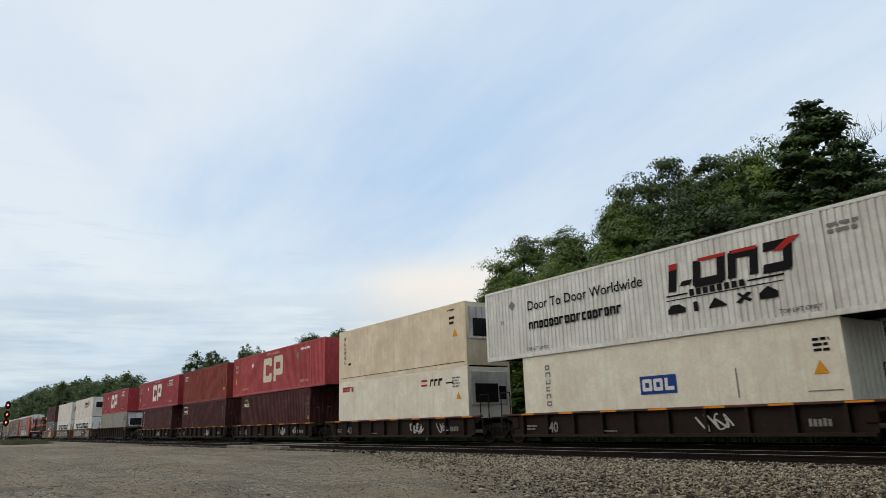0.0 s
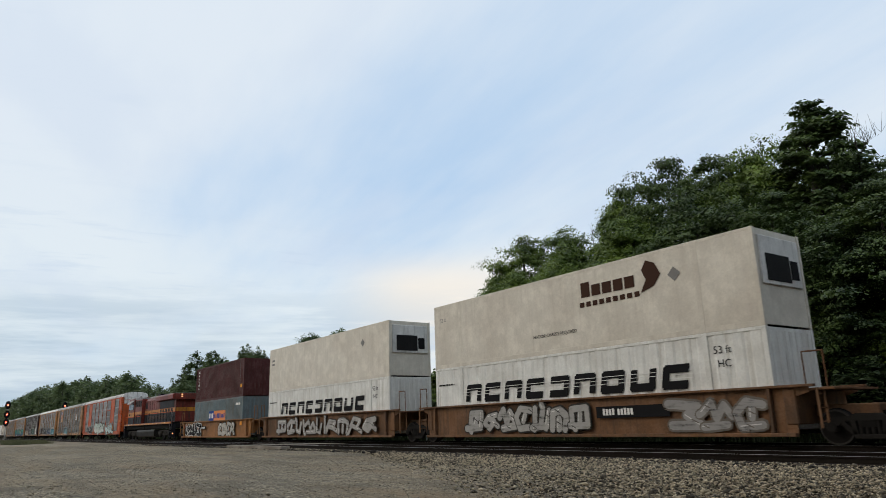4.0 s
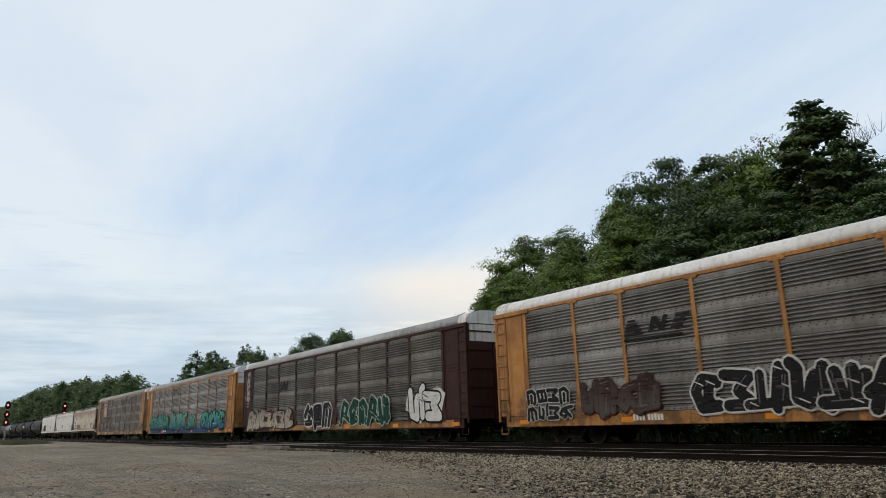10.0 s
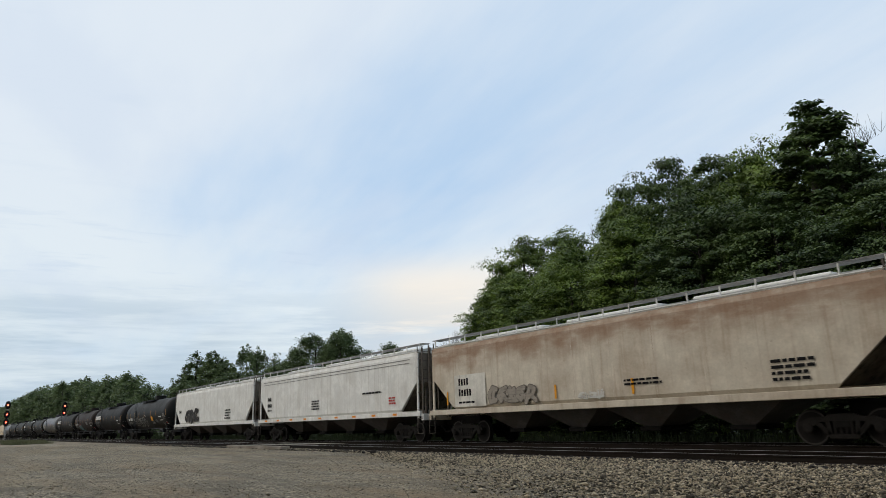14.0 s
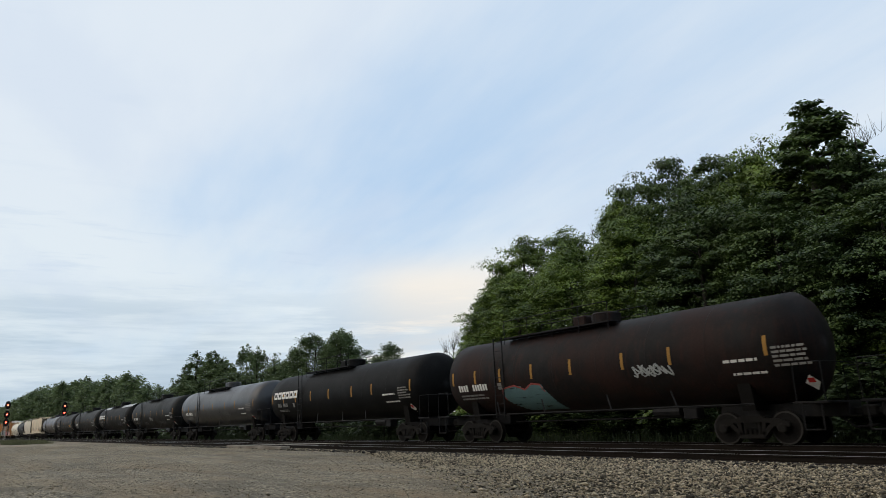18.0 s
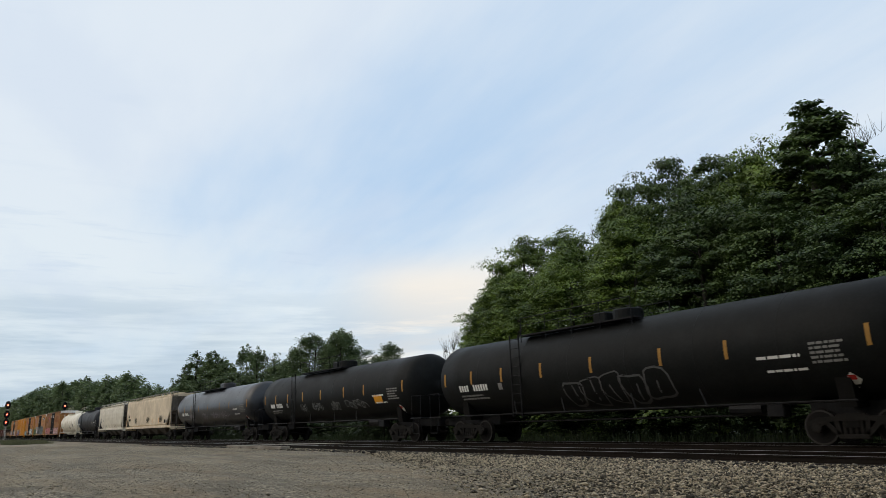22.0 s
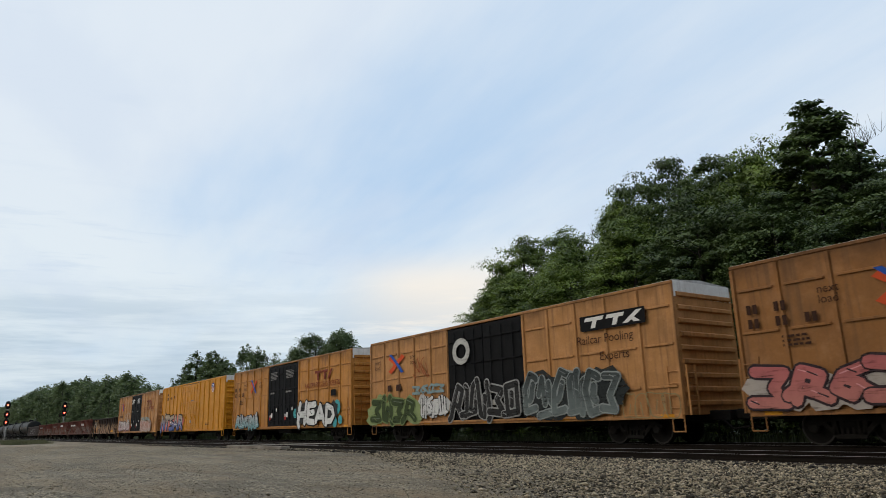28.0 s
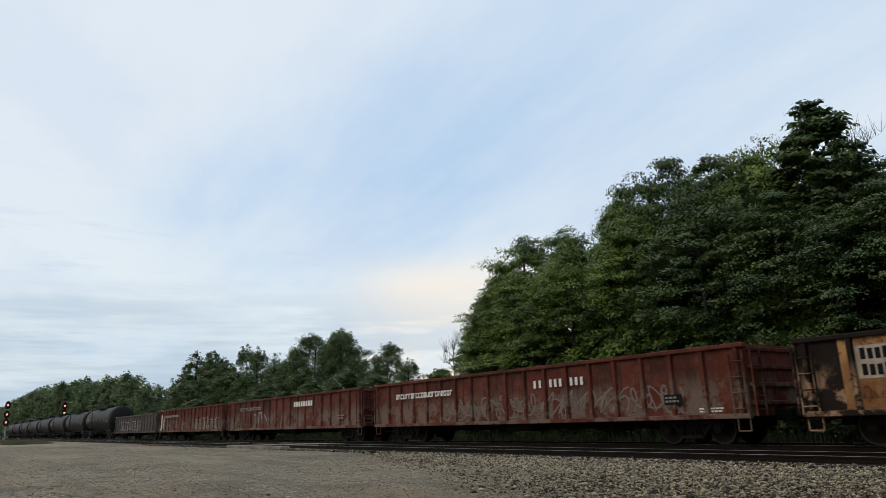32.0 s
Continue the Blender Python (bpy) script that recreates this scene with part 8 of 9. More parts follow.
    graffiti(o, -5.4, -2.8, 2.15, 2.65, y - 0.04, 169, (0.24, 0.33, 0.33), None, 4)
    scrawl(o, -5.4, -4.0, 2.9, 3.9, y - 0.05, 171, (0.34, 0.10, 0.04), 0.05, 3)
    marks("stencil", o, [(-7.7, -7.35, 2.45, 2.75), (-6.9, -6.45, 2.45, 2.75)], y - 0.018, BROWN_MARK)
    o = b[2]
    words(o, 0, 0, -5.85, 1.2, True)
    experts(o)
    door_marks(o, 172, DULL_MARK)
    graffiti(o, -8.6, -4.1, 0.8, 1.9, y - 0.05, 173, (0.42, 0.42, 0.42), black, 5, second=(0.16, 0.34, 0.36))
    graffiti(o, 2.6, 7.7, 0.85, 2.3, y - 0.05, 174, white, black, 4, (0.05, 0.05, 0.05), word="HEAD")
    for x, z, r in ((2.2, 1.7, 0.3), (7.9, 1.9, 0.42), (8.3, 1.2, 0.25), (7.6, 1.1, 0.3)):
        polys("teal_spot", o, [[(x + r * math.cos(a * 0.5236), z + r * math.sin(a * 0.5236)) for a in range(12)]], y, spray((0.08, 0.36, 0.38)), "", 0.05)
    marks("black_plate", o, [(7.1, 7.75, 2.55, 2.9)], y, DARK_MARK, lift=0.05)
    o = b[3]
    shield(o, 6.25, 6.95, 3.85, 4.6, y)
    graffiti(o, -9.2, -1.7, 0.8, 2.35, y - 0.05, 175, (0.42, 0.33, 0.22), black, 5, (0.62, 0.2, 0.16), second=(0.03, 0.09, 0.36), word="NTSAR")
    marks("stencil", o, [(-7.5, -7.3, 3.75, 4.0), (-7.2, -7.0, 3.75, 4.0), (-6.35, -6.15, 3.8, 4.05), (-6.05, -5.85, 3.8, 4.05), (-5.1, -4.9, 3.85, 4.1), (-7.5, -7.35, 4.15, 4.4), (-7.25, -7.05, 4.15, 4.4)], y - 0.03, DARK_MARK)
    stencil(o, 4.9, 5.9, 1.25, 1.45, y, 2, BROWN_MARK, 176)
    stencil(o, 0.5, 1.3, 3.3, 3.5, y - 0.02, 1, DULL_MARK, 177)
    o = b[4]
    words(o, 0, 0, -7.6, 1.25, False)
    experts(o)
    door_marks(o, 178)
    graffiti(o, -8.6, -2.7, 0.95, 2.2, y - 0.05, 179, (0.52, 0.47, 0.44), (0.07, 0.055, 0.055), 6, (0.46, 0.22, 0.2), second=(0.44, 0.30, 0.30))
    graffiti(o, -5.4, -2.75, 2.2, 3.0, y - 0.05, 279, None, (0.55, 0.5, 0.44), 4)
    graffiti(o, 2.7, 7.4, 0.85, 2.1, y - 0.05, 180, (0.5, 0.24, 0.18), (0.62, 0.56, 0.5), 6, second=(0.42, 0.3, 0.26))
    graffiti(o, 2.8, 6.5, 2.0, 2.4, y - 0.04, 181, (0.24, 0.36, 0.36), None, 5)
    marks("stencil", o, [(-8.5, -8.1, 2.55, 2.8), (-7.6, -7.0, 2.55, 2.8)], y - 0.018, BROWN_MARK)
    for o in b:
        for q in range(5):
            marks("reflector", o, [(-9 + q * 4.4, -8.5 + q * 4.4, 0.82, 0.92)], -1.586, YELLOW_MARK)


BROWN_RED = plain("brown_red_lettering", (0.20, 0.045, 0.025), 0.6)


def mark_gondolas():
    g = ROLL["gondola_car"]
    y = -1.595
    tan = paint("rusty_yellow_panel", (0.48, 0.27, 0.11), 0.7, (0.17, 0.065, 0.028), 0.6, 0.5, 0.0, 0.1, 0.75)
    o = g[0]
    part("painted_panel", Geo().box(-7.1, -4.3, -1.512, -1.502, 0.9, 2.62), tan, o, "rusty yellow painted panel")
    marks("pale_patch", o, [(-6.75, -5.15, 1.62, 2.42)], -1.516, paint("pale_scratched_patch", (0.5, 0.46, 0.38), 0.7, (0.2, 0.1, 0.05), 0.4, 0.4, 0.0, 0.1, 0.4))
    digits(o, -6.6, 2.08, 0.28, -1.522, 4, DARK_MARK)
    digits(o, -6.6, 1.69, 0.28, -1.522, 6, DARK_MARK)
    marks("reflector", o, [(-4.35, -4.2, 0.95, 1.7)], -1.596, YELLOW_MARK)
    marks("yellow_plate", o, [(5.3, 6.6, 0.95, 1.15)], y, YELLOW_MARK)
    graffiti(o, 2.0, 7.8, 0.95, 1.9, -1.503, 191, None, (0.26, 0.17, 0.11), 7)
    o = g[1]
    glyph_row("faded_lettering", o, -8.2, 2.02, 0.24, 21, y, WHITE_MARK, "row of white letter shapes", 0.0, 0.8, 0.24)
    marks("number_stencil", o, [*[(a, a + 0.13, 2.02, 2.3) for a in (1.7, 1.98, 2.55, 2.8, 3.05, 3.6, 3.85, 4.1)]], y, WHITE_MARK)
    for k in range(6):
        scrawl(o, -4.6 + k * 2.1, -2.3 + k * 2.1, 0.92, 1.85, -1.504, 192 + 20 * k, (0.2, 0.165, 0.145), 0.07, 4)
    marks("black_plate", o, [(7.55, 8.2, 1.2, 1.5)], y, DARK_MARK)
    stencil(o, 7.6, 8.15, 1.24, 1.46, y - 0.005, 2, DULL_MARK, 193)
    stencil(o, 8.7, 9.5, 0.92, 1.08, -1.504, 2, WHITE_MARK, 194)
    o = g[2]
    glyph_row("faded_lettering", o, -7.9, 2.1, 0.22, 21, y, DULL_MARK, "", 0.0, 0.8, 0.24)
    marks("number_stencil", o, [(1.9 + k * 0.35, 2.15 + k * 0.35, 2.1, 2.4) for k in range(8)], y, WHITE_MARK)
    stencil(o, 7.9, 8.7, 1.2, 1.5, y, 2, DULL_MARK, 195)
    scrawl(o, -5.0, -3.0, 1.2, 2.0, -1.504, 197, (0.4, 0.4, 0.38), 0.06, 3)
    o = g[3]
    graffiti(o, -9.3, -8.2, 0.9, 2.6, -1.504, 198, (0.6, 0.58, 0.55), None, 1)
    graffiti(o, 2.0, 8.5, 0.95, 1.9, -1.504, 199, None, (0.34, 0.31, 0.29), 7)
    marks("faded_lettering", o, [(-7.5 + k * 0.35, -7.25 + k * 0.35, 2.1, 2.3) for k in range(14)], y, DULL_MARK)
    graffiti(g[4], -8.0, 3.0, 1.0, 2.2, -1.504, 189, None, (0.45, 0.44, 0.42), 9)


def mark_train():
    mark_containers()
    mark_wells()
    mark_racks()
    mark_hoppers()
    mark_tanks()
    mark_boxcars()
    mark_gondolas()


RACK_PLATE = paint("tan_sign_plate", (0.48, 0.28, 0.15), 0.55, (0.2, 0.13, 0.08), 0.3, 0.3)


# ---------------------------------------------------------------- locomotive
def locomotive(s):
    L = 22.2
    red = paint("loco_red", (0.17, 0.028, 0.019), 0.42, (0.045, 0.026, 0.02), 0.5, 0.6, 0.0, 0.05, 0.1, 0.0)
    yellow = paint("loco_yellow", (0.50, 0.19, 0.02), 0.42, (0.12, 0.06, 0.025), 0.45, 0.5)
    black = paint("loco_black", (0.009, 0.009, 0.012), 0.5, (0.05, 0.04, 0.035), 0.25, 0.25)
    grille = paint("loco_grille", (0.045, 0.02, 0.018), 0.6)
    dark = STEEL_DARK
    lo = thing("diesel_locomotive", "red, yellow and black diesel freight locomotive, dusty, running cab last", "locomotive")
    rides(lo, s)                      # x runs from the nose coupler at 0 to the radiator end at L
    deck = 1.74
    part("frame", Geo().box(0.5, L - 0.5, -1.3, 1.3, 1.12, deck - 0.12, 0.04), dark, lo)
    for side in (-1, 1):
        y0, y1 = sorted((side * 1.34, side * 1.54))
        part("walkway_edge", Geo().box(0.9, L - 0.6, y0, y1, deck - 0.2, deck, 0.02), red, lo)
        part("walkway_stripe", Geo().box(0.9, L - 0.6, *sorted((side * 1.541, side * 1.548)), deck - 0.17, deck - 0.03), yellow, lo)
    part("walkway", Geo().box(0.7, L - 0.5, -1.5, 1.5, deck - 0.12, deck - 0.02), dark, lo)
    # nose
    nose = [(0.95, deck), (0.95, 2.5), (1.2, 3.15), (2.35, 3.42), (2.35, deck)]
    n = part("nose", Geo().prism(nose, "y", -1.05, 1.05), red, lo)
    part("nose_stripe", Geo().box(0.94, 2.3, -1.062, -1.05, 2.55, 3.05), yellow, n)
    part("nose_panel", Geo().box(0.94, 2.3, -1.062, -1.05, 1.75, 2.5), black, n)
    part("nose_door", Geo().box(0.9, 0.95, -0.45, 0.25, 1.75, 3.0, 0.02), red, n)
    part("anticlimber", Geo().box(0.35, 0.95, -1.45, 1.45, 1.25, deck, 0.05), red, lo)
    part("snow_plough", Geo().prism([(0.1, 0.2), (0.45, 0.2), (0.7, 1.15), (0.5, 1.15)], "y", -1.4, 1.4), black, lo)
    # cab
    cab = [(2.35, deck), (2.25, 3.42), (2.55, 4.38), (2.75, 4.55), (5.2, 4.62), (5.25, deck)]
    c = part("cab", Geo().prism(cab, "y", -1.46, 1.46), red, lo)
    part("cab_roof", Geo().prism([(-1.48, 4.45), (-1.3, 4.66), (0, 4.74), (1.3, 4.66), (1.48, 4.45)], "x", 2.55, 5.3), paint("loco_roof", (0.38, 0.36, 0.34), 0.6), c)
    part("cab_stripe", Geo().box(2.36, 5.25, -1.472, -1.46, 2.55, 3.05), yellow, c)
    part("cab_lower_panel", Geo().box(2.36, 5.25, -1.472, -1.46, 1.7, 2.5), black, c)
    pale = paint("loco_roof", (0.38, 0.36, 0.34), 0.6)
    for x0, x1, trim in ((2.62, 2.98, black), (3.2, 3.62, pale), (3.74, 4.22, pale), (4.34, 4.8, black)):
        f = part("window_frame", Geo().box(x0 - 0.05, x1 + 0.05, -1.485, -1.46, 3.32, 4.0, 0.01), trim, c)
        part("window_pane", Geo().box(x0, x1, -1.492, -1.486, 3.37, 3.95), GLASS, f)
    for y in (-0.72, 0.72):
        f = part("windscreen_frame", Geo().prism([(2.20, 3.52), (2.45, 4.32), (2.49, 4.32), (2.24, 3.52)], "y", y - 0.6, y + 0.6), black, c)
        part("windscreen", Geo().prism([(2.19, 3.58), (2.42, 4.27), (2.44, 4.27), (2.21, 3.58)], "y", y - 0.54, y + 0.54), GLASS, f)
    part("number_board", Geo().box(2.42, 2.6, -1.0, -0.45, 4.36, 4.58, 0.02), black, c)
    digits(lo, 2.75, 2.66, 0.28, -1.473, 4, DARK_MARK)
    part("emblem", Geo().prism([(1.75 + 0.3 * math.cos(a * 0.524), 2.18 + 0.34 * math.sin(a * 0.524)) for a in range(12)], "y", -1.075, -1.063), RED_ORANGE, n, "round red emblem on the nose")
    part("air_horn", Geo().lathe([(-0.25, 0.05), (0.1, 0.05), (0.25, 0.12)], "x", (3.6, -0.5, 4.85), 8), paint("loco_roof", (0.3, 0.27, 0.25)), c)
    part("sun_visor", Geo().prism([(-1.47, 4.36), (-1.86, 4.02), (-1.87, 4.0), (-1.84, 4.0), (-1.46, 4.32)], "x", 3.1, 4.85), pale, c, "pale grey slanted awning")
    # equipment cabinet behind the cab and the long hood
    part("equipment_cabinet", Geo().box(5.25, 8.6, -1.38, 1.38, deck, 4.42, 0.05), red, lo)
    hood = [(-1.02, deck), (-1.02, 4.15), (-0.75, 4.42), (0.75, 4.42), (1.02, 4.15), (1.02, deck)]
    part("long_hood", Geo().prism(hood, "x", 8.6, L - 1.1), red, lo)
    for x0, x1, y in ((5.25, 8.6, -1.39), (8.6, L - 1.15, -1.03)):
        part("hood_stripe", Geo().box(x0, x1, y - 0.008, y, 2.72, 3.08), yellow, lo, "wide yellow band")
        part("hood_pinstripe", Geo().box(x0, x1, y - 0.010, y - 0.001, 2.685, 2.725), RED_ORANGE, lo, "thin red line")
        part("hood_lower_band", Geo().box(x0, x1, y - 0.008, y, deck + 0.02, 2.70), black, lo, "black lower band with faded lettering")
    for k in range(12):
        x0 = 8.8 + k * 1.0
        d = part("hood_door", Geo().box(x0, x0 + 0.92, -1.052, -1.038, 1.85, 2.62, 0.006), black, lo)
        part("door_latch", Geo().box(x0 + 0.78, x0 + 0.84, -1.07, -1.05, 2.15, 2.3), dark, d)
    part("dark_louvre", Geo().box(9.0, 9.75, -1.05, -1.03, 3.3, 4.0, 0.01), black, lo)
    for k in range(1, 6):
        x0 = 9.0 + k * 0.95
        part("upper_door", Geo().box(x0, x0 + 0.85, -1.04, -1.02, 3.14, 4.05, 0.006), red, lo)
    for k in range(11):
        part("reflector", Geo().box(3.2 + k * 1.6, 3.42 + k * 1.6, -1.556, -1.549, deck - 0.14 + 0.05 * (k % 3 == 1), deck - 0.07 + 0.05 * (k % 3 == 1)), WHITE_MARK, lo, "small white reflector")
    # faded railway lettering on the black band
    marks("faded_inscription", lo, [(10.9 + k * 0.36, 10.9 + k * 0.36 + 0.24, 2.12, 2.45) for k in range(6)] + [(13.35 + k * 0.36, 13.35 + k * 0.36 + 0.24, 2.12, 2.45) for k in range(4)] + [(15.1 + k * 0.36, 15.1 + k * 0.36 + 0.24, 2.12, 2.45) for k in range(8)], -1.054, paint("faded_gold", (0.085, 0.04, 0.024)), "row of faded gold bars")
    # dynamic brake grilles, exhaust and radiator wings
    for k in range(3):
        x0 = 5.6 + k * 0.95
        g = Geo()
        for q in range(5):
            g.box(x0 + 0.04, x0 + 0.8, -1.43, -1.385, 3.68 + q * 0.12, 3.74 + q * 0.12)
        part("intake_grille", g, black, lo)
        part("intake_frame", Geo().box(x0, x0 + 0.84, -1.40, -1.382, 3.6, 4.28, 0.01), grille, lo)
    part("roof_hatch", Geo().box(9.2, 13.2, -0.7, 0.7, 4.42, 4.58, 0.05), paint("loco_roof", (0.3, 0.27, 0.25)), lo)
    part("exhaust_stack", Geo().box(11.0, 12.2, -0.35, 0.35, 4.58, 4.82, 0.05), black, lo)
    wing = [(-1.02, 3.84), (-1.5, 3.92), (-1.5, 4.28), (-1.32, 4.42), (1.32, 4.42), (1.5, 4.28), (1.5, 3.92), (1.02, 3.84)]
    part("radiator_wing", Geo().prism(wing, "x", 14.9, L - 0.55), red, lo, "flared radiator housing overhanging the hood")
    part("radiator_screen", Geo().box(15.2, L - 1.6, -1.05, -1.03, 3.12, 3.84, 0.01), black, lo, "black radiator intake under the overhang")
    part("wing_roof", Geo().box(15.0, L - 0.8, -1.3, 1.3, 4.42, 4.46, 0.01), paint("loco_roof", (0.38, 0.36, 0.34)), lo, "pale roof panels")
    for k in range(5):
        part("vent_opening", Geo().box(15.2 + k * 1.05, 15.85 + k * 1.05, -1.045, -1.028, 2.74, 3.05, 0.01), black, lo)
    part("hood_end", Geo().box(L - 1.15, L - 1.05, -1.0, 1.0, deck, 4.1, 0.03), red, lo)
    part("hood_end_stripe", Geo().box(L - 1.05, L - 1.035, -1.0, 1.0, 2.72, 3.08), yellow, lo)
    for z in (4.10, 4.30):
        part("headlight", Geo().lathe([(0.0, 0.075), (0.05, 0.075), (0.06, 0.0)], "x", (L - 0.55, -0.62, z), 14), HEAD_LAMP, lo, "lit warm marker lamp")
    # fuel tank, trucks
    part("fuel_tank", Geo().prism([(-1.35, 1.05), (-1.48, 0.85), (-1.42, 0.42), (-1.2, 0.26), (1.2, 0.26), (1.42, 0.42), (1.48, 0.85), (1.35, 1.05)], "x", 7.2, 15.0), paint("fuel_tank_black", (0.02, 0.02, 0.019), 0.5, (0.05, 0.042, 0.034), 0.4, 0.3), lo)
    part("air_reservoir", Geo().lathe([(-1.2, 0.0), (-1.15, 0.2), (1.15, 0.2), (1.2, 0.0)], "x", (9.2, -1.2, 1.2), 12), dark, lo)
    for cx in (4.3, 18.4):
        t = part("truck", Geo().box(-2.5, 2.5, -0.9, 0.9, 0.62, 0.95, 0.04), dark, lo, "three-axle truck", at=(cx, 0, 0))
        for y in (-1.12, 1.12):
            f = Geo().prism([(-2.6, 0.70), (-2.3, 0.92), (-0.6, 0.98), (0.6, 0.98), (2.3, 0.92), (2.6, 0.70), (2.4, 0.55), (1.2, 0.62), (0.9, 0.48), (-0.9, 0.48), (-1.2, 0.62), (-2.4, 0.55)], "y", y - 0.09, y + 0.09)
            for k in (-1, 0, 1):
                f.box(k * 1.85 - 0.26, k * 1.85 + 0.26, y - 0.13, y + 0.13, 0.34, 0.74, 0.05)
                f.lathe([(-0.15, 0.12), (0.15, 0.12)], "y", (k * 1.85, y, 0.52), 12)
            f.rod((-1.4, y - 0.16, 0.45), (-0.5, y - 0.16, 0.85), 0.06).rod((0.5, y - 0.16, 0.85), (1.4, y - 0.16, 0.45), 0.06)
            part("side_frame", f, paint("truck_frame_grey", (0.03, 0.027, 0.024), 0.8, (0.06, 0.05, 0.04), 0.5, 0.4), t)
        for k in (-1, 0, 1):
            for s2 in (-1, 1):
                w = part("wheel", WHEEL, None, t, at=(k * 1.85, s2 * 0.755, 0.5))
                w.scale = (1.1, 1, 1.1)
                if s2 > 0:
                    w.rotation_euler[2] = math.pi
            part("rim", RIM, None, t, at=(k * 1.85, -0.757, 0.5))
    # handrails, steps
    for side in (-1, 1):
        g = Geo()
        for k in range(14):
            x = 5.6 + k * 1.18
            g.rod((x, side * 1.48, deck), (x, side * 1.48, deck + 1.02), 0.018)
        g.rod((5.6, side * 1.48, deck + 1.02), (5.6 + 13 * 1.18, side * 1.48, deck + 1.02), 0.02)
        part("handrail", g, black, lo)
        for x in (0.75, L - 0.75):
            part("step_well", Geo().box(x - 0.35, x + 0.35, *sorted((side * 1.5, side * 1.1)), 0.35, 0.39).box(x - 0.35, x + 0.35, *sorted((side * 1.5, side * 1.1)), 0.78, 0.82).box(x - 0.35, x + 0.35, *sorted((side * 1.5, side * 1.1)), 1.2, 1.24).box(x - 0.38, x - 0.34, *sorted((side * 1.5, side * 1.1)), 0.3, 1.5).box(x + 0.34, x + 0.38, *sorted((side * 1.5, side * 1.1)), 0.3, 1.5), black, lo)
            part("end_handrail", Geo().pipe([(x - 0.3, side * 1.45, 0.8), (x - 0.3, side * 1.45, deck + 1.05), (x + 0.3, side * 1.45, deck + 1.05), (x + 0.3, side * 1.45, 0.8)], 0.02), black, lo)
    for x in (L - 1.05, L - 0.5):
        part("white_grab_iron", Geo().pipe([(x, -1.5, 0.95), (x, -1.5, deck + 0.2), (x + 0.18, -1.42, deck + 0.95)], 0.013), DULL_MARK, lo, "white grab iron beside the steps")
    part("step_lamp", Geo().lathe([(0.0, 0.06), (0.03, 0.06), (0.04, 0.0)], "x", (L - 0.36, -1.35, 0.62), 10), HEAD_LAMP, lo, "lit step lamp")
    for k in range(7):
        part("hood_seam", Geo().box(9.95 + k * 1.0, 9.975 + k * 1.0, -1.046, -1.035, 3.1, 4.1), black, lo)
    # black strip that puts the shade below the wing into colour
    part("soot_panel", Geo().box(15.0, L - 1.2, -1.04, -1.03, 3.84, 4.1), black, lo, "black strip of painted shade under the radiator wing")
    part("cab_pinstripe", Geo().box(0.95, 8.6, -1.484, -1.474, 2.505, 2.55), RED_ORANGE, lo, "thin red line along the yellow band")
    c = part("coupler", COUPLER, None, lo, at=(0.2, 0, 0))
    c.rotation_euler[2] = math.pi
    part("coupler", COUPLER, None, lo, at=(L - 0.2, 0, 0))
    return lo


HEAD_LAMP = glow("marker_lamp", (1.0, 0.45, 0.18), 0.9)


# ---------------------------------------------------------------- colours of the train
CREAM = paint("cream_container", (0.72, 0.62, 0.46), 0.5, (0.36, 0.27, 0.17), 0.22, 0.16, 0.0, 0.04)
WHITE_BOX = paint("white_container", (0.78, 0.73, 0.61), 0.5, (0.42, 0.33, 0.22), 0.15, 0.12, 0.0, 0.04)
WHITE_COOL = paint("white_ribbed_container", (0.70, 0.70, 0.665), 0.5, (0.40, 0.37, 0.31), 0.2, 0.3, 0.0, 0.05)
RED_FADED = paint("faded_red_container", (0.42, 0.066, 0.072), 0.5, (0.2, 0.045, 0.04), 0.3, 0.3, 0.0, 0.04)
RED_BOX = paint("red_container", (0.335, 0.036, 0.043), 0.45, (0.15, 0.03, 0.025), 0.3, 0.3, 0.0, 0.04)
RUST_BOX = paint("brick_red_container", (0.235, 0.041, 0.030), 0.55, (0.11, 0.024, 0.017), 0.35, 0.35, 0.0, 0.05)
BROWN_BOX = paint("dark_brown_container", (0.066, 0.0185, 0.0175), 0.6, (0.04, 0.014, 0.012), 0.35, 0.3, 0.0, 0.05)
MAROON_BOX = paint("maroon_container", (0.07, 0.0195, 0.018), 0.55, (0.045, 0.022, 0.018), 0.35, 0.35, 0.0, 0.05, 0.1)
GREY_BOX = paint("grey_green_container", (0.225, 0.228, 0.185), 0.5, (0.14, 0.125, 0.095), 0.3, 0.45, 0.0, 0.05)
BLUEGREY_BOX = paint("blue_grey_container", (0.125, 0.165, 0.175), 0.5, (0.13, 0.10, 0.075), 0.3, 0.45, 0.0, 0.05, 0.15)
WELL_BROWN = paint("brown_well_car", (0.023, 0.0155, 0.013), 0.65, (0.055, 0.04, 0.031), 0.4, 0.35, 0.0, 0.1, 0.1)
WELL_DARK = paint("weathered_well_car", (0.036, 0.028, 0.023), 0.7, (0.065, 0.045, 0.033), 0.5, 0.4, 0.0, 0.1, 0.1)
WELL_YELLOW = paint("yellow_well_car", (0.27, 0.12, 0.038), 0.6, (0.11, 0.065, 0.04), 0.4, 0.4, 0.0, 0.08, 0.1)
WELL_YELLOW_OLD = paint("worn_yellow_well_car", (0.17, 0.085, 0.04), 0.65, (0.075, 0.05, 0.035), 0.55, 0.5, 0.0, 0.08, 0.2)
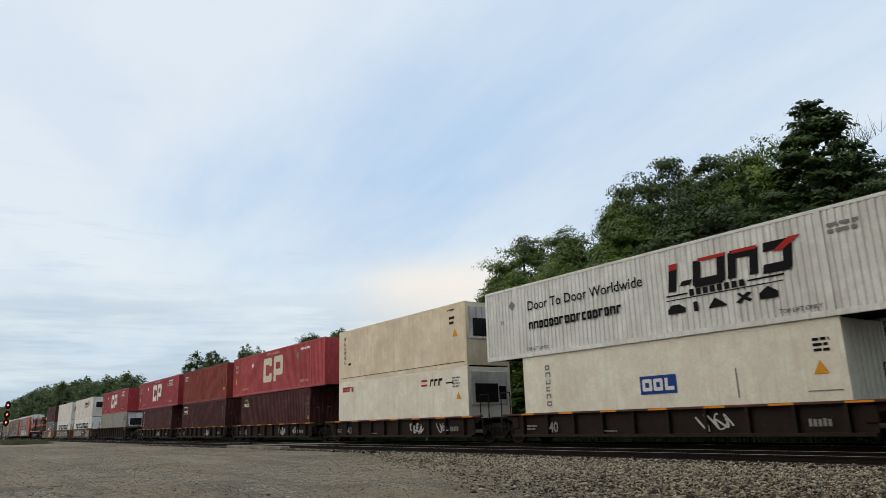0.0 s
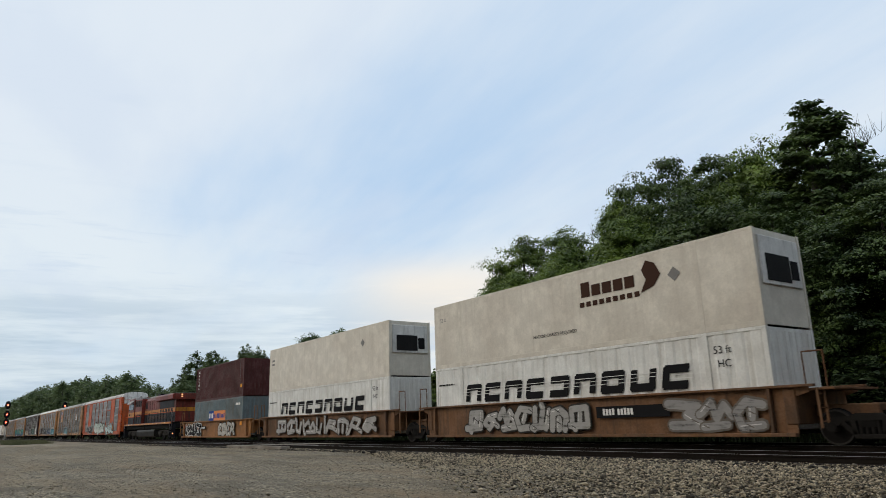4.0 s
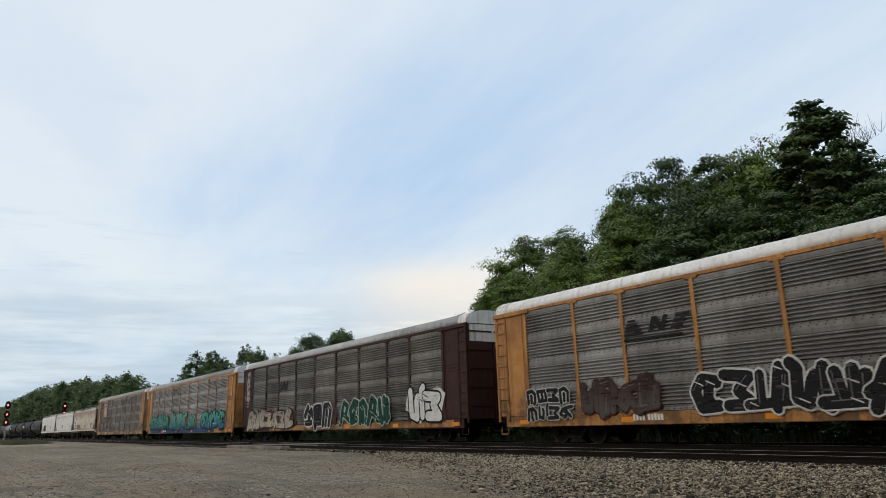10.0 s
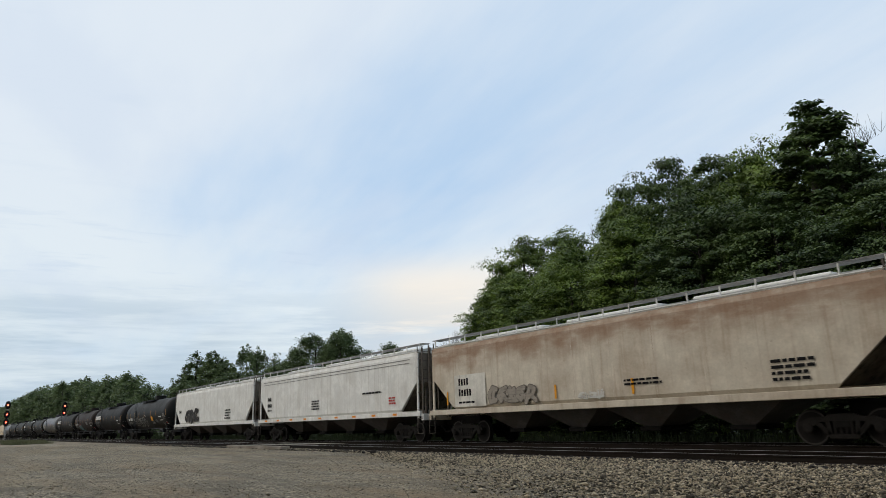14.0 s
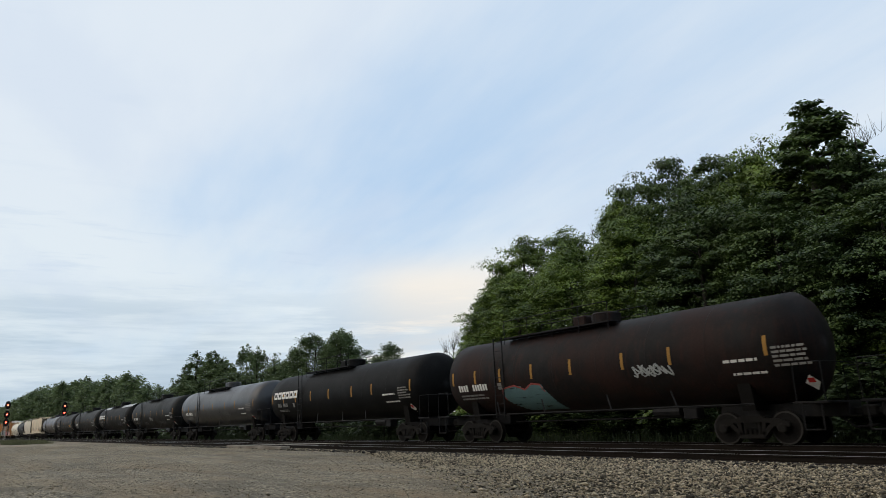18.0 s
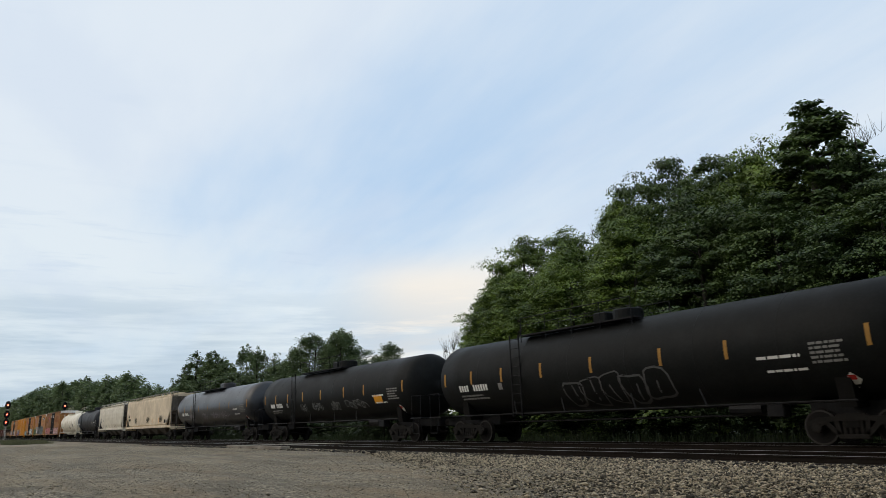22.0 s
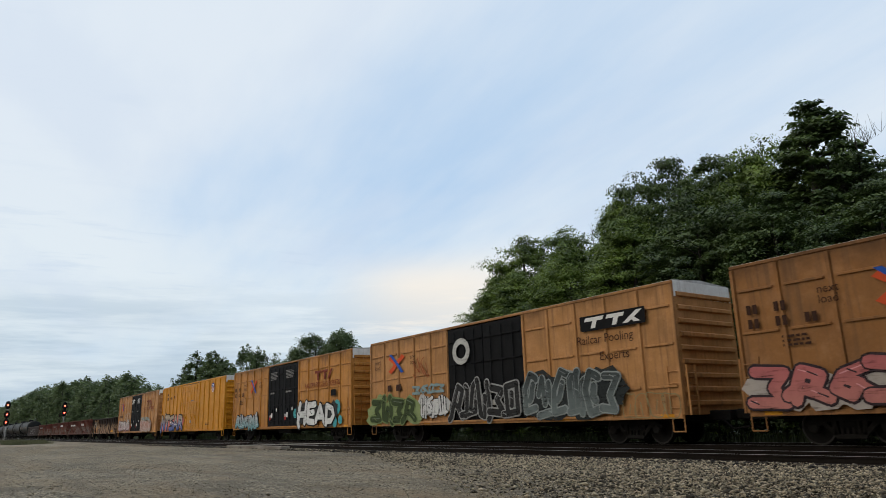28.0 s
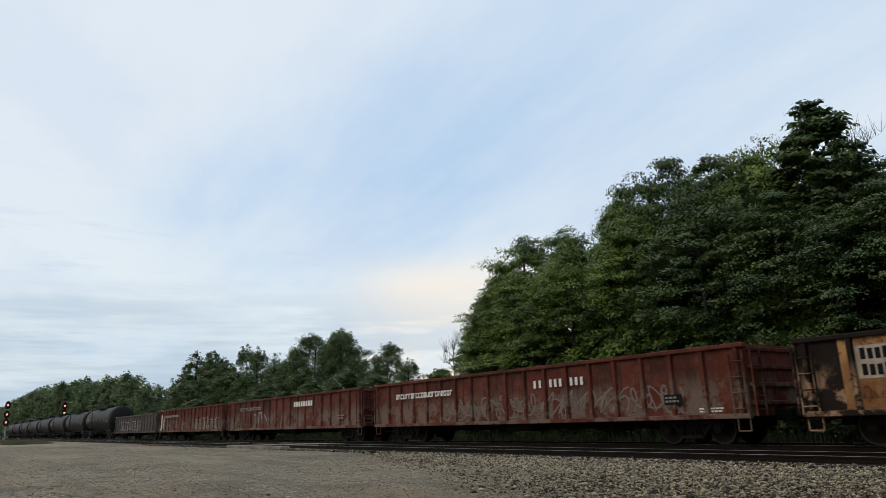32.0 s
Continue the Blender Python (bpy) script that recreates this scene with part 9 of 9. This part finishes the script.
RUST_RAIL = paint("rusty_top_chord", (0.11, 0.05, 0.027), 0.75, (0.06, 0.04, 0.03), 0.5, 0.3, 0.0, 0.1, 0.2)
RACK_ORANGE = paint("orange_rack_paint", (0.46, 0.085, 0.02), 0.5, (0.16, 0.07, 0.04), 0.35, 0.35, 0.0, 0.05, 0.1)
RACK_TAN = paint("tan_rack_paint", (0.40, 0.225, 0.115), 0.55, (0.10, 0.07, 0.048), 0.5, 0.5, 0.0, 0.05, 0.25, grime=0.75, dust=(0.065, 0.048, 0.036))
RACK_YELLOW = paint("yellow_rack_paint", (0.44, 0.205, 0.062), 0.5, (0.11, 0.065, 0.038), 0.4, 0.45, 0.0, 0.05, 0.2, grime=0.6, dust=(0.075, 0.052, 0.036))
RACK_BROWN = paint("brown_rack_paint", (0.055, 0.027, 0.0235), 0.6, (0.07, 0.047, 0.038), 0.4, 0.4, 0.0, 0.05, 0.1)
HOP_TAN = paint("tan_hopper_paint", (0.55, 0.50, 0.41), 0.55, (0.28, 0.19, 0.12), 0.3, 0.25, 0.0, 0.06, 0.03, crown=4.05)
HOP_WHITE = paint("white_hopper_paint", (0.67, 0.67, 0.64), 0.5, (0.40, 0.36, 0.30), 0.15, 0.22, 0.0, 0.04)
HOP_CREAM = paint("cream_hopper_paint", (0.62, 0.51, 0.36), 0.5, (0.36, 0.28, 0.19), 0.3, 0.14, 0.0, 0.05)
HOP_GREY = paint("pale_grey_hopper_paint", (0.62, 0.57, 0.47), 0.55, (0.34, 0.28, 0.2), 0.25, 0.2, 0.0, 0.06)
TANK_BLACK = paint("black_tank_paint", (0.0048, 0.0052, 0.0056), 0.55, (0.012, 0.012, 0.011), 0.3, 0.3, 0.0, 0.03, spec=0.16)
TANK_DUSTY = paint("dusty_black_tank_paint", (0.0095, 0.0105, 0.0105), 0.5, (0.018, 0.0175, 0.016), 0.4, 0.4, 0.0, 0.03, spec=0.24)
TANK_SLATE = paint("slate_tank_paint", (0.030, 0.032, 0.037), 0.5, (0.05, 0.047, 0.044), 0.3, 0.3, 0.0, 0.04)
TANK_RUST = paint("rust_stained_tank_paint", (0.012, 0.011, 0.011), 0.55, (0.06, 0.024, 0.017), 0.6, 0.6, 0.0, 0.05, spec=0.2)
TANK_SHINY = paint("glossy_black_tank_paint", (0.008, 0.010, 0.015), 0.36, (0.018, 0.02, 0.024), 0.25, 0.3, 0.0, 0.01, spec=0.6)
TANK_WHITE = paint("white_tank_paint", (0.72, 0.67, 0.56), 0.5, (0.42, 0.34, 0.24), 0.15, 0.25, 0.0, 0.04)
SOOT = (0.07, 0.034, 0.016)
BOX_TAN = paint("tan_boxcar_paint", (0.47, 0.205, 0.042), 0.5, (0.21, 0.10, 0.035), 0.3, 0.45, 0.0, 0.05, 0.08, crown=5.5, crown_colour=SOOT)
BOX_PALE = paint("faded_tan_boxcar_paint", (0.46, 0.225, 0.08), 0.55, (0.24, 0.125, 0.055), 0.3, 0.5, 0.0, 0.05, 0.08, crown=5.5, crown_colour=SOOT)
BOX_BROWN = paint("brown_tan_boxcar_paint", (0.31, 0.14, 0.045), 0.55, (0.15, 0.08, 0.04), 0.3, 0.45, 0.0, 0.05, 0.1, crown=5.4, crown_colour=SOOT)
BOX_YELLOW = paint("yellow_boxcar_paint", (0.56, 0.235, 0.012), 0.5, (0.26, 0.12, 0.025), 0.2, 0.3, 0.0, 0.04, 0.03)
DOOR_BLACK = paint("black_door_paint", (0.005, 0.0056, 0.0068), 0.65, (0.022, 0.021, 0.02), 0.3, 0.3, 0.0, 0.05, spec=0.2)
GON_RED = paint("oxide_red_gondola", (0.115, 0.027, 0.016), 0.75, (0.03, 0.016, 0.012), 0.55, 0.6, 0.0, 0.15, 0.5, 0.9, dust=(0.17, 0.125, 0.1))
GON_BLACK = paint("rusted_black_gondola", (0.018, 0.014, 0.012), 0.75, (0.05, 0.024, 0.015), 0.5, 0.5, 0.0, 0.12, 0.15, 1.0, dust=(0.38, 0.24, 0.15))
GON_GREY = paint("worn_grey_gondola", (0.075, 0.062, 0.058), 0.7, (0.05, 0.035, 0.028), 0.5, 0.5, 0.0, 0.12, 0.3)


# ---------------------------------------------------------------- the train, front to rear
def build_train():
    base, tier = 0.36, 2.895
    # five-unit articulated well car
    units = [(-20.6, 0), (-36.4, 1), (-52.4, 2), (-68.3, 3), (-84.2, 4)]
    for s, k in units:
        w = well_car(s - 0.25, s + 12.19 + 0.25, 1.12, WELL_BROWN, "brown articulated well car carrying stacked containers", RUST_RAIL,
                     [s - 1.85] + ([s + 12.19 + 2.1] if k == 0 else []), 10, 1.85, 1.85, [(s - 3.4, math.pi)] if k == 4 else ())
        WELLS.append(w)
    container(-20.6, base, 12.19, tier, 2.44, WHITE_BOX, "white smooth-sided container with a blue logo panel", False)
    container(-22.7, base + tier, 16.15, tier, 2.59, WHITE_COOL, "long white ribbed container with black and red lettering", True, (-6.1, 6.1), pitch=0.2)
    container(-36.4, base, 12.19, tier, 2.44, WHITE_BOX, "off-white refrigerated container with a small red logo", False, reefer=True)
    container(-36.4, base + tier, 12.19, tier, 2.44, CREAM, "cream refrigerated container on top of a white one", False, reefer=True)
    container(-52.45, base, 12.19, tier, 2.44, BROWN_BOX, "dark brown ribbed container under a red one")
    container(-54.3, base + tier, 16.15, tier, 2.59, RED_FADED, "bright red 53-foot container with large white block logo", True, (-6.1, 6.1), pitch=0.19)
    container(-68.3, base, 12.19, tier, 2.44, BROWN_BOX, "dark brown ribbed container with a small sign")
    container(-68.3, base + tier, 12.19, tier, 2.44, RUST_BOX, "brick red ribbed container above a brown one")
    container(-84.2, base, 12.19, tier, 2.44, MAROON_BOX, "maroon ribbed container under a red one")
    container(-86.1, base + tier, 16.15, tier, 2.59, RED_BOX, "bright red 53-foot container with large white block logo", True, (-6.1, 6.1), pitch=0.19)
    # single 53-foot well car
    WELLS.append(well_car(-108.55, -91.95, 1.50, WELL_DARK, "weathered dark well car with upright ribs", RUST_RAIL, [-110.6, -89.9], 14, 3.1, 3.0, [(-111.9, math.pi), (-88.7, 0)]))
    container(-108.3, base, 16.15, tier, 2.59, GREY_BOX, "grey 53-foot container with rust streaks", False, (-6.1, 6.1), reefer=True, pitch=0.6)
    container(-108.3, base + tier, 16.15, tier, 2.59, RED_BOX, "bright red 53-foot container with large white block logo", True, (-6.1, 6.1), pitch=0.19)
    # three-unit articulated yellow well car
    for k, (s, m) in enumerate(((-132.1, WELL_YELLOW_OLD), (-152.4, WELL_YELLOW_OLD), (-172.2, WELL_YELLOW))):
        WELLS.append(well_car(s - 0.25, s + 16.4, 1.58, m, "worn yellow articulated well car sprayed with graffiti", m, [s - 1.95] + ([s + 18.3] if k == 0 else []), 2, 1.95, 1.95,
                              [(s + 19.6, 0)] if k == 0 else ([(s - 3.3, math.pi)] if k == 2 else ())))
    container(-132.1, base, 16.15, tier, 2.59, WHITE_COOL, "white 53-foot container with black slanted lettering", True, (-6.1, 6.1), pitch=0.6)
    container(-132.1, base + tier, 16.15, tier, 2.59, CREAM_WHITE, "off-white 53-foot refrigerated container with a brown logo", False, (-6.1, 6.1), reefer=True)
    container(-152.4, base, 16.15, tier, 2.59, WHITE_COOL, "white 53-foot container with black slanted lettering", True, (-6.1, 6.1), pitch=0.6)
    container(-152.4, base + tier, 16.15, tier, 2.59, CREAM_WHITE, "plain off-white 53-foot refrigerated container above a lettered one", False, (-6.1, 6.1), reefer=True)
    container(-169.95, base, 12.19, tier, 2.44, BLUEGREY_BOX, "blue-grey ribbed container with a blue and orange sign")
    container(-169.95, base + tier, 12.19, tier, 2.44, MAROON_BOX, "maroon ribbed container with white upright lettering")
    locomotive(-198.2)
    # autoracks
    autorack(-227.0, RACK_ORANGE, "orange autorack with grey louvred panels and graffiti", RACK_ORANGE, (1, 7), posts_mat=RACK_ORANGE, panel_mat=GALV_LIGHT)
    autorack(-256.0, RACK_TAN, "tan autorack with dusty louvred panels and a shield sign", None, (), panel_mat=GALV_BROWN, roof_mat=ROOF_MID)
    autorack(-285.3, RACK_YELLOW, "yellow autorack with grey louvred panels and blue graffiti", roof_mat=ROOF_WHITE)
    autorack(-314.7, RACK_BROWN, "brown autorack with dusty louvred panels and white graffiti", panel_mat=GALV_BROWN, roof_mat=ROOF_MID)
    autorack(-344.0, RACK_YELLOW, "yellow autorack with grey louvred panels and green graffiti", roof_mat=ROOF_GREY)
    autorack(-373.2, RACK_TAN, "tan autorack with grey-brown louvres and a shield sign", panel_mat=GALV_BROWN, roof_mat=ROOF_GREY)
    # covered hoppers
    hopper(-395.2, 20.4, HOP_TAN, "tan covered hopper stained brown along the roof", roof_mat=HOP_WHITE)
    hopper(-416.5, 21.0, HOP_WHITE, "clean white covered hopper")
    hopper(-438.2, 21.2, HOP_WHITE, "white covered hopper with a small dark tag")
    # tank cars
    tanks = [(-459.2, 21.0, TANK_DUSTY, "dusty black tank car with white graffiti"), (-479.8, 20.6, TANK_BLACK, "black tank car with a white block logo"),
             (-497.9, 18.0, TANK_RUST, "black tank car streaked with rust"), (-518.6, 20.7, TANK_BLACK, "black tank car with a white block logo"),
             (-540.2, 21.5, TANK_SHINY, "glossy black tank car with yellow reflectors"), (-560.7, 20.5, TANK_DUSTY, "dull black tank car with faint graffiti"),
             (-581.3, 20.6, TANK_BLACK, "black tank car with pale roof patches and a white block logo"), (-602.7, 21.4, TANK_DUSTY, "dark grey tank car with yellow reflectors"),
             (-624.1, 21.4, TANK_DUSTY, "dark tank car with yellow reflectors and thin graffiti"), (-645.6, 21.5, TANK_SHINY, "glossy black tank car with white tags")]
    for s, p, m, label in tanks:
        TANKS.append(tank_car(s + 0.1, p, m, label))
    hopper(-668.0, 20.2, HOP_CREAM, "cream covered hopper with black tags")
    hopper(-685.6, 16.2, HOP_GREY, "pale grey round-sided covered hopper with dirt streaks", 4.15, True, 3)
    TANKS.append(tank_car(-703.3, 17.7, TANK_SLATE, "short dark slate-grey tank car", dash=None))
    TANKS.append(tank_car(-722.4, 19.0, TANK_WHITE, "white tank car with brown streaks", gear=TANK_WHITE, tall_rail=True))
    # boxcars
    boxcar(-743.4, BOX_BROWN, "brownish tan boxcar with black doors and pink graffiti", door_mat=DOOR_BLACK)
    boxcar(-764.4, BOX_PALE, "tan boxcar with black doors covered in graffiti", door_mat=DOOR_BLACK)
    boxcar(-785.5, BOX_TAN, "tan boxcar with black doors and white graffiti", door_mat=DOOR_BLACK)
    boxcar(-806.6, BOX_YELLOW, "bright yellow boxcar with blue graffiti", ribs_h=False, door_x=(-2.9, 2.75))
    boxcar(-827.5, BOX_PALE, "faded tan boxcar with black doors and pale graffiti", door_mat=DOOR_BLACK)
    # gondolas
    gondola(-845.2, 16.4, GON_BLACK, "rusted black gondola with a yellow-brown panel", 15, 2.75)
    gondola(-867.35, 20.7, GON_RED, "oxide red ribbed gondola, rusty and scuffed")
    gondola(-890.0, 21.2, GON_RED, "oxide red ribbed gondola, faded")
    gondola(-910.8, 19.6, GON_RED, "oxide red ribbed gondola with white scrawls")
    gondola(-932.6, 20.6, GON_GREY, "worn grey-brown gondola with white scrawls", 17, 2.7)
    for k in range(8):
        TANKS.append(tank_car(-954.6 - 20.9 * k, 20.9, TANK_DUSTY, "dull dark tank car near the rear of the train"))


CREAM_WHITE = paint("off_white_container", (0.62, 0.58, 0.50), 0.45, (0.40, 0.34, 0.27), 0.2, 0.15, 0.0, 0.04)
WELLS, TANKS = [], []
build_train()
mark_train()


def travelled(t):
    """How far the train has come since the start, in metres: about 95 km/h, slowing a little."""
    return 26.45 * t - 0.0105 * t * t


def motions():
    for ob, s, z in MOVERS:
        walk(ob, [(t, pose(s + travelled(t), TRACK_Y, z)) for t in (0.0, 8.0, 16.0, 24.0, 32.0)])


motions()
